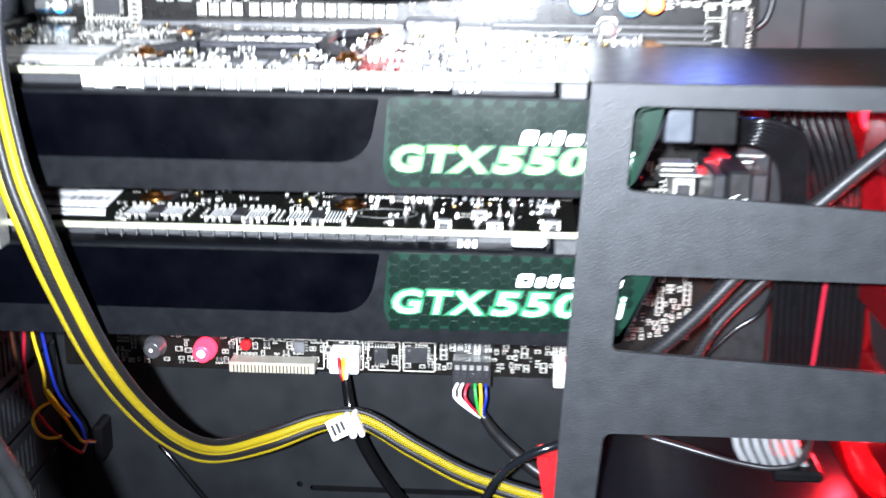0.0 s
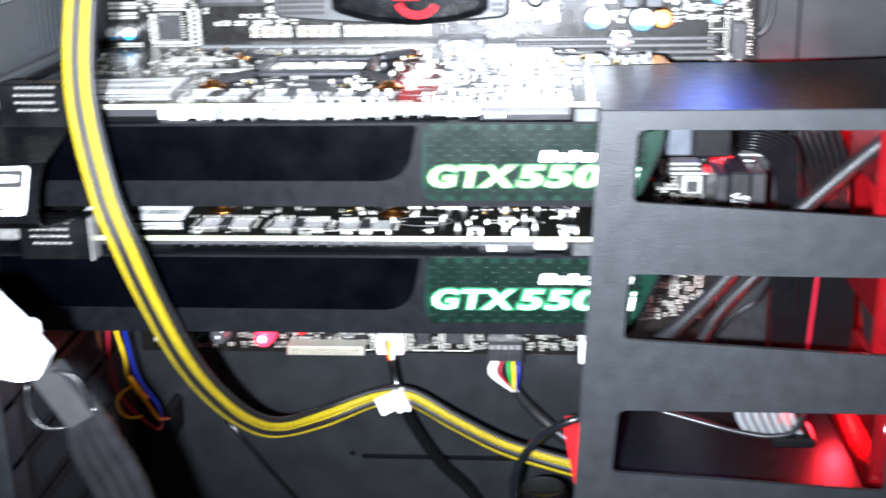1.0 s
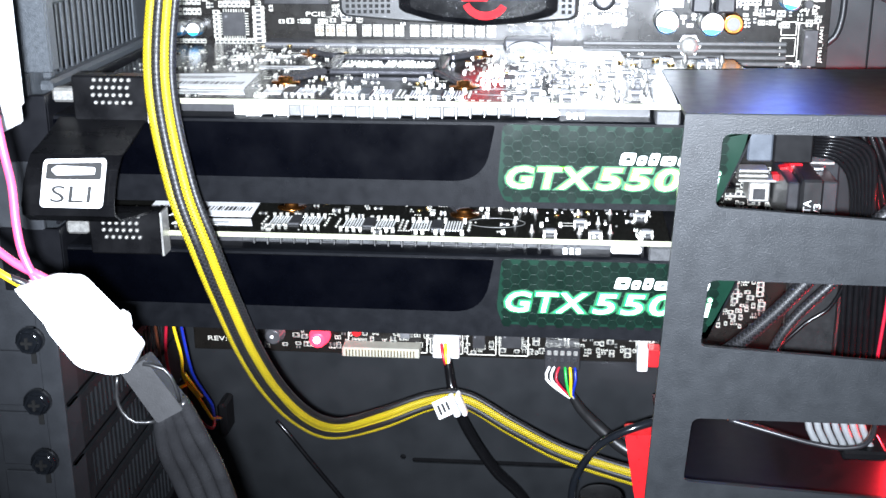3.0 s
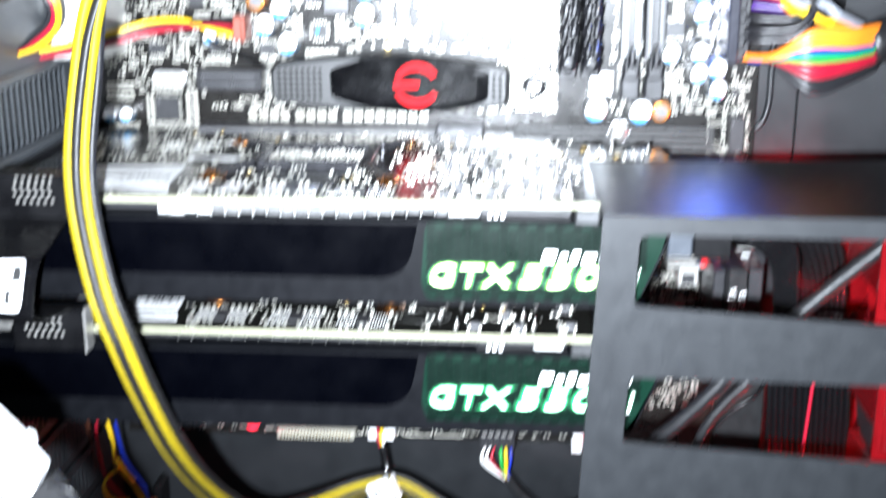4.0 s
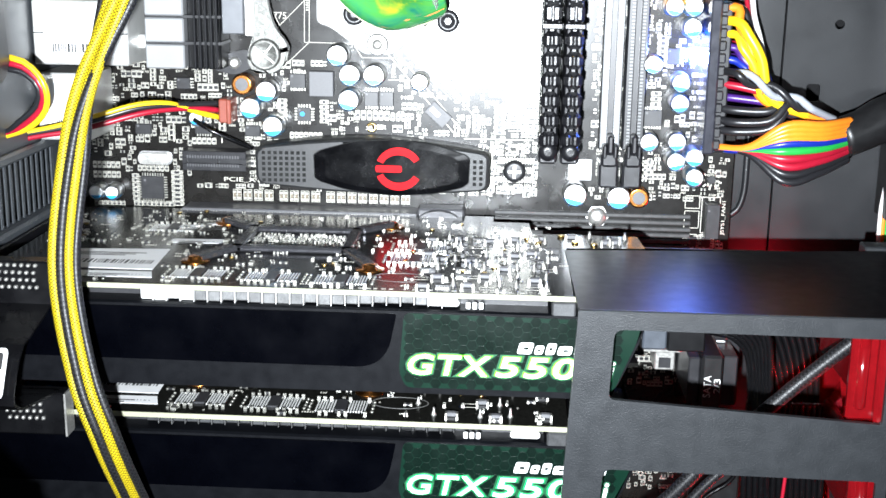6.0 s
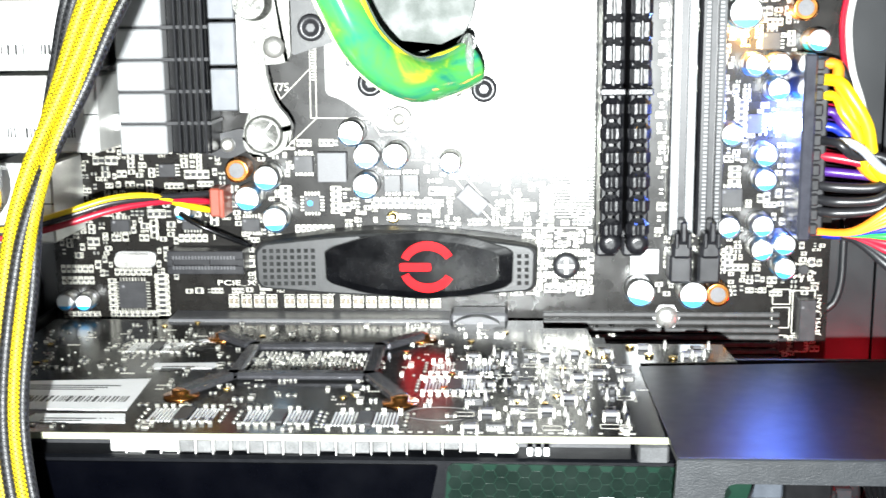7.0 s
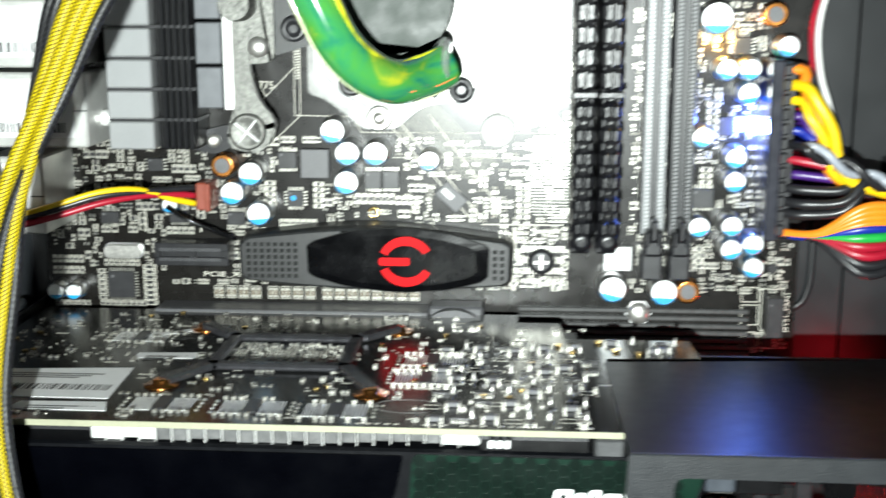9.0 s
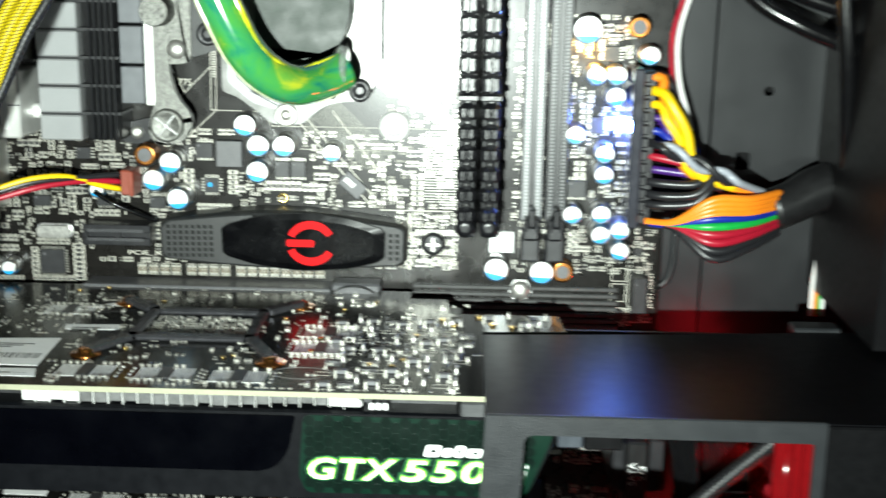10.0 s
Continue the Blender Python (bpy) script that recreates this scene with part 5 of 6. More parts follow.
    # power stage at the far end: soldered leads in rows, small cans and printed frames
    tall_pins, cans = Geo(), Geo()
    for i in range(9):
        for j in range(7):
            x, y = 122 + i * 4.8 + r.uniform(-0.9, 0.9), -104 + j * 9.6 + r.uniform(-2.2, 2.2)
            if y > -26 or (x > 150 and y > -34) or (dim and r.random() < 0.5):
                continue
            u = r.random()
            if u < 0.4:
                tall_pins.lathe((x, y, z), "z", [(0.95, 0), (0.7, 0.5), (0.38, 1.3), (0.3, 2.1 + r.random())], 8)
            elif u < 0.62:
                cans.box(x - 1.5, x + 1.5, y - 1.0, y + 1.0, z, z + 1.3, 0.25)
                ends.box(x - 2.0, x - 1.4, y - 1.0, y + 1.0, z, z + 1.1)
                ends.box(x + 1.4, x + 2.0, y - 1.0, y + 1.0, z, z + 1.1)
            elif u < 0.82:
                for q in range(r.randint(3, 6)):
                    ends.box(x + q * 0.8, x + q * 0.8 + 0.4, y - 1.6, y - 0.6, z, z + 0.35)
                    ends.box(x + q * 0.8, x + q * 0.8 + 0.4, y + 0.8, y + 1.8, z, z + 0.35)
                body.box(x - 0.3, x + 4.2, y - 0.7, y + 0.9, z, z + 0.8)
            else:
                for a, b, c, d in ((-2.4, 2.4, -1.5, -1.3), (-2.4, 2.4, 1.3, 1.5), (-2.4, -2.2, -1.5, 1.5), (2.2, 2.4, -1.5, 1.5)):
                    silk.box(x + a, x + b, y + c, y + d, z, z + 0.04)
    for j in range(16):
        x, y = 152 + r.random() * 38, -49 + r.random() * 12
        if j % 3 == 0:
            tall_pins.lathe((x, y, z), "z", [(1.1, 0), (0.8, 0.6), (0.5, 1.6), (0.3, 2.4)], 8)
        elif j % 3 == 1:
            cans.box(x - 1.6, x + 1.6, y - 1.1, y + 1.1, z, z + 1.5, 0.25)
            ends.box(x - 2.1, x - 1.5, y - 1.1, y + 1.1, z, z + 1.2)
            ends.box(x + 1.5, x + 2.1, y - 1.1, y + 1.1, z, z + 1.2)
        else:
            gold.cyl((x, y, z), "z", 1.2, 0.8, 10)
    for j in range(26):
        x = 104 + j * 2.3
        if r.random() < 0.7 and x < 160 and not dim:
            silk.box(x, x + r.uniform(0.8, 1.7), -109.2, -108.3, z, z + 0.04)
    part("soldered_pin", tall_pins, NICKEL, ob, kind="stuff")
    part("small_can", cans, GREY_CHIP, ob, kind="stuff")
    part("component_clutter", body, CHIP, ob, kind="stuff")
    part("solder", ends, SOLDER, ob, kind="stuff")
    part("board_print", silk, SILK, ob, kind="stuff")
    part("gold_scatter", gold, GOLD, ob, kind="stuff")
    oval = [(115.5 + 9 * math.cos(2 * math.pi * k / 32), -96 + 5 * math.sin(2 * math.pi * k / 32)) for k in range(32)]
    ring = Geo()
    for k in range(32):
        a, b = oval[k], oval[(k + 1) % 32]
        c, d = (115.5 + (a[0] - 115.5) * 0.96, -96 + (a[1] + 96) * 0.93), (115.5 + (b[0] - 115.5) * 0.96, -96 + (b[1] + 96) * 0.93)
        ring.prism([a, b, d, c], z, z + 0.06, axis="z")
    part("printed_oval", ring, DULL_PIN, ob)
    # bridge connector on the front edge
    part("gold_edge", Geo().box(-5, 15.5, -114.5, -111, z - 1.4, z - 0.2), GOLD, ob)
    return ob


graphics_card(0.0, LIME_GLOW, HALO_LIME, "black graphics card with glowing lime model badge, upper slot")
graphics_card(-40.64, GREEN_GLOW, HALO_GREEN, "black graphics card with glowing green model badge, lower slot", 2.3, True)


def bridge():
    ob = thing("card_bridge", "black flexible bridge joining both graphics cards", "bridge connector")
    prof = [(-116, -5.5), (-118.2, -6.2), (-124, -8), (-132, -10), (-138, -11.2), (-141.5, -14), (-144.5, -18), (-147.0, -22.5), (-147, -25), (-143, -27.6), (-136, -29), (-128, -30.5), (-121, -31.8), (-116, -32.4)]
    part("flex_strip", Geo().ribbon(prof, -11.5, 14.5, 0.7), FLEX, ob)
    for zc, yf, x0, px, pz in ((1.0, -117.5, -6.5, 6.9, -1.2), (-39.5, -117.5, -5.5, 5.2, -1.5)):
        part("connector", Geo().box(x0, x0 + 22, yf, -111.5, zc - 7, zc + 6.5, 0.5), FLEX, ob)
        part("connector_edge", Geo().box(x0 + 22.2, x0 + 22.8, yf - 0.6, -112, zc - 7, zc + 6.5), NICKEL, ob)
        for i in range(6):
            for j in range(4):
                x, z = x0 + px - 0.6 + i * 2.05 + (0.7 if j in (0, 3) else 0), zc + pz + j * 2.2
                part("pin", Geo().lathe((x, yf - 0.5, z), "y", [(0.62, 0.6), (0.62, 0), (0.3, -0.4)], 8), NICKEL, ob)
    # sticker lies on the sloping front
    m = Matrix.Translation((3.0, -145.4, -17.0)) @ Matrix.Rotation(radians(-32), 4, "X") @ Matrix.Scale(0.79, 4, (1, 0, 0))
    st = rounded([(-11.2, 6.6), (11.2, 7.2), (11.6, -7.0), (-10.6, -7.0)], 1.6, 4)
    sk = part("sticker", Geo().prism(st, -1.0, -0.75, m), PAPER, ob, "white square sticker")
    part("sticker_band", Geo().prism(rounded([(-9.8, 5.4), (9.8, 5.9), (10.0, 1.0), (-9.7, 0.9)], 0.8, 3), -1.1, -1.0, m), INK, sk)
    part("sticker_mark", Geo().prism(rounded([(-8.2, 3.6), (-6, 4.8), (7.6, 4.4), (7.6, 2.4), (-6, 2.0)], 0.6, 3), -1.2, -1.1, m), PAPER, sk)
    me = lettering("SLI", -7.2, 7.0, -5.6, -0.9, -1.0, 0.15)
    me.transform(Matrix.Scale(1 / MM, 4))
    me.transform(m)
    me.transform(Matrix.Scale(MM, 4))
    part("sticker_word", me, INK, sk)


bridge()


# ---- ports, board cooling fins and processor cooler ----
def port_stack(z0, z1, x1, label):
    ob = thing("port_block", label, "port block", "rear port blocks")
    part("port_shell", Geo().box(-22, x1, -26, 0, z0, z1, 0.6), PORT_METAL, ob)
    part("port_seam", Geo().box(-22, x1 + 0.1, -26.2, -25.9, (z0 + z1) / 2 - 0.3, (z0 + z1) / 2 + 0.1), CHIP, ob)
    lab = part("port_label", Geo().box(-18, x1 - 4, -26.25, -26.0, z0 + 3, z1 - 2), PAPER, ob, "white paper label with printed bars")
    g = Geo()
    x = -15.0
    while x < x1 - 7:
        w = rng.choice((0.3, 0.5, 0.8))
        g.box(x, x + w, -26.33, -26.2, z0 + 4.5, z0 + 7.5)
        x += w + rng.choice((0.4, 0.6))
    part("barcode", g, INK, lab, kind="stuff")


port_stack(79, 99, 8, "bright metal port block with a printed label")
port_stack(55, 77.5, 12, "bright metal port block with a barcode label")
port_stack(101, 120, 8, "bright metal port block with a printed label")
port_stack(28, 52, -3, "bright metal audio port block")


def board_fins():
    ob = thing("fin_heatsink", "finned grey heatsink with black edges beside the ports", "heatsink")
    for k in range(8):
        z = 53.6 + k * 9.4
        part("fin_block", Geo().box(16.0, 30.2, -19, -1, z, z + 8.6, 0.5), FIN_GREY, ob)
        # dark bar fills the gap, its colour stands in for the shade there
        part("fin_gap_shade", Geo().box(15.5, 43, -16.5, -1.5, z + 8.5, z + 9.5), CHIP, ob)
    # spine darkened by colour so the gaps between fin edges look shaded
    part("spine", Geo().box(30.2, 42.4, -14, -0.8, 53.2, 128, 0.4), DEEP_BLACK, ob)
    for k in range(5):
        x = 33.0 + k * 2.0
        part("fin_edge", Geo().box(x, x + 0.9, -16.8, -13.8, 53.4, 128, 0.2), SATIN_STEEL, ob)
    for k in range(4):
        part("side_block", Geo().box(43.0, 51.0, -15, -0.8, 66.0 + k * 13.5, 78.6 + k * 13.5, 0.4), mat("slate grey fin", (0.13, 0.135, 0.145), 0.4, metal=0.3, var=0.06), ob)
    part("white_strip", Geo().box(51.2, 54.4, -14, -0.8, 65.4, 128, 0.3), FIN_WHITE, ob)
    part("fixing_foot", Geo().prism(rounded([(38, 57), (50, 60), (53, 54), (45, 50), (36, 52)], 2.5, 4), -3, -0.4), PLASTIC, ob)
    for x, z in ((36.2, 54.4), (44.6, 54.6)):
        part("fixing_screw", Geo().lathe((x, -3, z), "y", [(2.2, 0), (2.2, -1.0), (1.2, -1.6)], 14), NICKEL, ob)


board_fins()
for x, z in ((8.2, 62.6), (13.0, 62.6)):
    post = Geo().lathe((x, 0, z), "y", [(2.6, 0), (2.6, -12), (2.2, -13.6), (1.0, -14.2)], 18)
    part("port_post", post, FIN_WHITE, board, "bright round post beside the ports")


def processor_cooler():
    ob = thing("water_block", "liquid processor cooler with steel mounting bracket", "water block")
    br = Geo()
    br.prism(rounded([(54.8, 128), (59.5, 128), (59.6, 84.7), (59.8, 77.1), (62.1, 68.5), (66.8, 63.3), (67.5, 58.1), (63.4, 52.9), (56.2, 51.5), (51.9, 54.6), (52.6, 61.6), (54.8, 65.9)], [0, 0, 3, 4, 4, 3, 4, 4, 4, 4, 4, 3], 5), -16, -12.5)
    part("mount_arm", br, ARM_STEEL, ob, "worn bright steel arm")
    part("arm_plate", Geo().prism(rounded([(59.0, 128), (67.6, 128), (67.4, 81.3), (65, 79.8), (59.4, 79.6)], [0, 0, 2, 2, 1], 4), -15.5, -12.8), ARM_STEEL, ob)
    nut = part("thumb_nut", Geo().lathe((58.9, -16, 59.2), "y", [(5.6, 0), (5.6, -2.4), (5.0, -3.0), (4.2, -2.6), (1.0, -2.4)], 26), ARM_STEEL, ob, "round steel thumb nut with a cross slot")
    for a in (38, 128):
        part("nut_slot", Geo().box(-4.6, 4.6, -3.1, -2.3, -0.35, 0.35, 0.1, Matrix.Translation((58.9, -16, 59.2)) @ Matrix.Rotation(radians(a), 4, "Y")), ALU, nut)
    part("nut_centre", Geo().cyl((58.9, -18.3, 59.2), "y", 1.0, -1.0, 12, 0.3), ALU, nut)
    part("bracket_screw", Geo().lathe((62.7, -15.5, 84.7), "y", [(3.2, 0), (3.2, -1.2), (2.2, -2.2), (0.8, -2.4)], 16), NICKEL, ob)
    part("spring_post", Geo().lathe((57.5, -16, 97.5), "y", [(5.2, 0), (5.2, -2), (4.2, -3), (4.2, -7), (5.0, -8), (4.6, -9)], 20), ARM_STEEL, ob)
    plate = rounded([(77.4, 130), (77.1, 70.5), (81.9, 69.2), (89.6, 63.6), (94, 59.8), (104, 59.8), (111.4, 66.2), (117.5, 68), (126, 68), (131, 78), (131, 130)], [1, 2, 3, 3, 2, 2, 3, 4, 5, 5, 1], 5)
    part("base_plate", Geo().prism(plate, -13.5, -11), mat("brushed base plate", (0.15, 0.15, 0.145), 0.34, metal=0.6, var=0.35, size=4, grain=0.5), ob, "bright metal base plate")
    part("plate_rim", Geo().prism(rounded([(79.5, 92), (82, 92), (82, 76), (88, 70.5), (98, 66.5), (98, 64.6), (88, 67), (79.5, 74)], 1.2, 3), -15, -13.4), FIN_GREY, ob)
    part("plate_chip", Geo().box(83.5, 90, -15, -13.4, 79, 84, 0.4), CHIP, ob)
    part("dark_leg", Geo().prism(rounded([(68.6, 128), (79.1, 128), (82.3, 86.5), (68.5, 82.3)], [1, 1, 2, 1], 4), -19, -15), COOLER_GREY, ob)
    for x, z, y in ((74.6, 90.3, -19), (90.8, 73.9, -13.4), (124.2, 72, -13.4)):
        s = part("cooler_screw", Geo().lathe((x, y, z), "y", [(3.9, 0), (3.9, -2.6), (3.4, -3.4), (2.0, -3.4), (1.9, -2.4), (0.3, -2.4)], 22), PLASTIC, ob, "black socket screw")
        part("screw_socket", Geo().cyl((x, y - 2.3, z), "y", 1.3, -0.3, 6), CHIP, s)
    part("pump_cap", Geo().prism(rounded([(92, 128), (92, 88), (98, 82), (114, 82), (122.5, 92), (122.5, 128)], [2, 8, 8, 9, 9, 2], 6), -31.5, -13.5), BLOCK, ob, "dark grey translucent pump cap")
    part("post_nut", Geo().lathe((99.1, -13.4, 63.3), "y", [(3.9, 0), (3.9, -2.4), (3.0, -3.0), (2.7, -2.2), (1.9, -2.2), (1.7, -3.2), (0.4, -3.2)], 20), NICKEL, ob)
    part("fitting", Geo().lathe((121, -34, 81), "x", [(6.2, -1.2), (7.0, -0.6), (7.0, 0.6), (6.2, 1.2)], 24), CLEAR, ob, "clear hose fitting")


processor_cooler()


def coolant_tube():
    ob = thing("coolant_tube", "curved translucent green coolant tube with yellow edges", "tube")
    path = [(72, -62, 140), (80, -60, 118), (88.6, -58, 97.5), (93.5, -56, 87.5), (99.5, -52, 80.6), (106.5, -46, 76.8), (114, -38, 77.5), (121, -33, 80.5)]
    part("tube_wall", Geo().tube(path, 6.3, 20, 1.5), TUBE_GREEN, ob)
    for off, r in ((-5.2, 1.1), (5.5, 0.7)):
        pts = []
        for k, p in enumerate(path):
            a, b = Vector(path[max(k - 1, 0)]), Vector(path[min(k + 1, len(path) - 1)])
            d = (b - a).normalized()
            s = d.cross(Vector((0, -1, 0))).normalized()
            pts.append(tuple(Vector(p) + s * off + Vector((0, -2.6, 0))))
        part("tube_edge", Geo().tube(pts, [r, r * 0.8, r * 1.1, r * 0.6, r * 0.9, r * 0.5, r * 1.1, r * 0.4], 10, 1.5), TUBE_LIP if off < 0 else TUBE_CREAM, ob)
    ring = Geo()
    c = Vector((119, -36, 80))
    loop = [tuple(c + Vector((3.2 * math.sin(a) * 0.5, -3.0 * math.sin(a), 8.0 * math.cos(a))) + Vector((1.5 * math.cos(a), 0, 0))) for a in [2 * math.pi * k / 16 for k in range(17)]]
    part("hose_clamp", ring.tube(loop, 0.7, 8, 1.0), CLEAR, ob, "clear spring clamp")


coolant_tube()
mount_nut = part("mount_nut", Geo().lathe((135, 0, 58), "y", [(5.4, 0), (5.4, -1.6), (4.6, -2.4), (3.4, -2.2), (3.0, -3.4), (1.2, -3.6)], 24), FIN_WHITE)
tagged(mount_nut, "bright steel mounting nut on the circuit board", "nut")


# ---- plugs, wires and cables ----
def power_plug():
    ob = thing("board_power_plug", "black power plug on the board's edge with bundled wires", "power plug")
    part("plug_shell", Geo().box(215.4, 219.2, -20.5, 0, 27.5, 81.5, 0.6), mat("smoky plug shell", (0.030, 0.031, 0.040), 0.22, var=0.3), ob)
    part("plug_body", Geo().box(219.2, 223.5, -17, -2, 28.5, 80.5, 0.6), PLASTIC, ob)
    r = random.Random(3)
    # back row, dark and half hidden
    for k, c in enumerate(("black", "blue", "blue", "red", "purple", "blue", "red", "black", "black", "black")):
        z = 78.5 - k * 4.35
        bend = 236 + 0.6 * k + r.uniform(-1.5, 1.5)
        pts = [(222, -8, z), (227 + r.uniform(0, 2), -10, z - 1), (bend - 3, -12 - r.uniform(0, 5), z - (z - 42) * 0.40), (bend + 3, -15, 46 + r.uniform(-2, 2)), (252, -15 + r.uniform(-2, 2), 41 + r.uniform(-2, 2)), (268, -9, 36 + r.uniform(-2, 2))]
        part("wire", Geo().tube(pts, 1.35, 8, 2.0), WIRES[c], ob)
    # front row: thick supply wires that arch over and drop behind the orange bundle
    for c, rad, z, x_out, y_out in (("orange", 1.7, 78.5, 225.5, -19), ("yellow", 1.75, 74, 228.6, -22), ("yellow", 1.5, 69.5, 226.6, -20), ("purple", 1.4, 65, 227.5, -17), ("blue", 1.4, 60.6, 229, -18),
                                    ("red", 1.4, 52, 233, -19), ("purple", 1.4, 47.5, 234, -17), ("black", 1.5, 43.5, 234, -20), ("black", 1.5, 39.5, 235, -22), ("black", 1.5, 36, 236, -21)):
        drop = z - (z - 44) * 0.42
        pts = [(221, -15, z), (225.4, y_out + 2, z - 0.4), (x_out, y_out, z - (z - 44) * 0.14 - 0.6), (x_out + 4.6, y_out - 0.5, drop), (x_out + 9, y_out + 1, 47 + (z - 58) * 0.06), (250, -19, 42.5), (268, -10, 37)]
        part("wire", Geo().tube(pts, rad, 10, 1.5), WIRES[c], ob)
    # a grey and a black wire twisted round one another
    for c, ph in (("grey", 0.0), ("black", math.pi)):
        pts = [(221, -15, 56.5)]
        for k in range(9):
            x = 225 + 3.2 * k
            pts.append((x, -23.5 + 1.5 * math.cos(1.15 * k + ph), 56.5 - 1.45 * k + 1.7 * math.sin(1.15 * k + ph)))
        pts.append((262, -14, 40))
        part("wire", Geo().tube(pts, 1.35, 8, 1.5), WIRES[c], ob)
    # latch towers and the pale moulded face of the plug
    for k in range(12):
        part("plug_cell", Geo().box(219.0, 221.6, -19.0, -10.5, 28.9 + 4.35 * k, 32.4 + 4.35 * k, 0.5), PLASTIC, ob)
    for k, c in enumerate(("orange", "orange", "orange", "orange", "blue", "green", "red", "red", "black", "black")):
        z = 39.2 - 1.55 * k
        sag = max(0, k - 4) * 1.2
        pts = [(220, -15, 29.5 - 0.1 * k), (231, -22, 30.5 - 0.2 * k), (243, -26 - 0.3 * k, z - sag * 0.9), (256, -23, z - sag * 0.5), (268, -13, z + 0.5)]
        part("wire", Geo().tube(pts, 1.45, 9, 2.0), WIRES[c], ob)
    part("wire_sleeve", Geo().tube([(265.5, -11, 33), (274, -9, 36), (284, -6, 40.5), (300, -3, 43)], [7.6, 7.6, 8.4, 8.6], 16, 2.5, flat=0.9), SHRINK, ob, "black heat-shrink sleeve")


power_plug()


def cable(name, pts, r, material, label, category="cable", n=10, flat=1.0, group=""):
    ob = part(name, Geo().tube(pts, r, n, 2.0, flat), material)
    return tagged(ob, label, category, group)


# yellow and black sleeved power cable, hanging in front of the cards
LINE = [(61, -112, 132), (53.7, -117, 112), (46.2, -121, 98), (39.4, -122, 82), (31.2, -125, 60), (27.4, -127, 40), (25.0, -133, 10), (30.2, -139, -18), (36.0, -140, -36.4), (39.3, -134, -53.7),
        (41.6, -120, -75.7), (43.2, -98, -99), (47.7, -76, -119.9), (55.4, -58, -133), (69.6, -42, -136.3), (88, -33, -132.4), (100.7, -30, -132.9), (118.3, -34, -141), (135.7, -40, -147.3), (150.5, -44, -150.5), (166, -47, -153.5)]


def power_cable():
    ob = thing("sleeved_cable", "yellow and black braided power cable with white tie", "cable")
    # each strand: thickness, sleeve, then its place across and into the bundle at the top, middle and foot
    strands = ((1.55, YELLOW_SLEEVE, (0.7, -0.4), (-3.0, 0.0), (-3.2, 0.3)), (1.3, BLACK_SLEEVE, (-4.4, 0.4), (3.7, 0.9), (4.4, 0.9)), (1.5, YELLOW_SLEEVE, (3.0, -0.3), (1.6, 0.0), (2.3, -0.3)),
               (1.45, BLACK_SLEEVE, (5.2, 0.6), (-0.7, -0.7), (-1.5, -0.6)), (1.5, YELLOW_SLEEVE, (-1.9, 0.2), (-0.7, 2.2), (0.2, 0.3)), (1.3, BLACK_SLEEVE, (-6.2, 1.0), (2.6, 2.4), (1.0, 2.3)))
    n = len(LINE)
    for k, (r, m, top, mid, foot) in enumerate(strands):
        pts = []
        for i, p in enumerate(LINE):
            d = (Vector(LINE[min(i + 1, n - 1)]) - Vector(LINE[max(i - 1, 0)])).normalized()
            out = Vector((0, -1, 0))
            out = (out - d * out.dot(d)).normalized()
            side = -d.cross(out)
            w = 1.0 if i < 5 else 0.88 if i < 14 else 0.76 if i == 14 else 0.62
            p2, q2 = (np.interp(i, (0, 2.6, 4.8, 9, 12, 20), (top[c], top[c], mid[c], mid[c], foot[c], foot[c])) for c in (0, 1))
            if k in (1, 5) and i in (3, 4):
                q2 += 3.0
            pts.append(tuple(Vector(p) + side * (p2 * w + 0.2 * math.sin(i * 0.9 + k)) - out * q2 * w))
        part("strand", Geo().tube(pts, r, 12, 1.5), m, ob, "yellow braided sleeve" if m is YELLOW_SLEEVE else "black braided sleeve")
    tie = Geo()
    mt = Matrix.Translation((96, -33.5, -133.5)) @ Matrix.Rotation(radians(-22), 4, "Y")
    tie.box(-0.6, 1.8, -1.6, 5, -4.6, 4.4, 0.6, mt)
    tie.box(2.6, 4.4, -1.4, 4, -5.2, 4.0, 0.5, mt)
    tie.box(-6.6, -0.2, -2.2, -1.6, -2.2, 5.4, 0.2, mt @ Matrix.Rotation(radians(14), 4, "Z"))
    ink = Geo()
    for k in range(3):
        ink.box(-5.4 + 1.7 * k, -4.4 + 1.7 * k, -2.35, -2.15, -0.6 + 0.3 * k, 3.6, 0, mt @ Matrix.Rotation(radians(14), 4, "Z"))
    part("tie_print", ink, INK, ob)
    part("cable_tie", tie, WHITE_PLASTIC, ob, "crumpled white label tie")


power_cable()
cable("header_cable", [(91.3, -8, -120.5), (92.5, -11, -127), (95, -16, -137), (100, -14, -152), (111, -9, -173), (124, -5, -190), (140, 0, -225)], [1.5, 1.8, 2.0, 2.3, 2.4, 2.4, 2.4], RUBBER, "glossy black lead from a white board connector")
for k, c in enumerate(("red", "yellow", "white")):
    cable("short_wire", [(89.5 + k * 1.6, -8, -118.5), (90.3 + k * 1.2, -11, -122), (91.5 + k * 0.5, -11.5, -126)], 0.7, WIRES[c], c + " thin wire at a white connector", "wire", 6)
for k, c in enumerate(("white", "white", "red", "green", "yellow", "blue")):
    x = 133 + k * 1.9
    cable("short_wire", [(x, -8, -126), (x - (1.5 if k < 3 else -0.5), -11, -131), (139 + k * 0.6, -10, -138), (142.5 + k * 0.3, -8, -141)], 0.6, WIRES[c], c + " thin wire below a black board connector", "wire", 6, group="front panel wires")
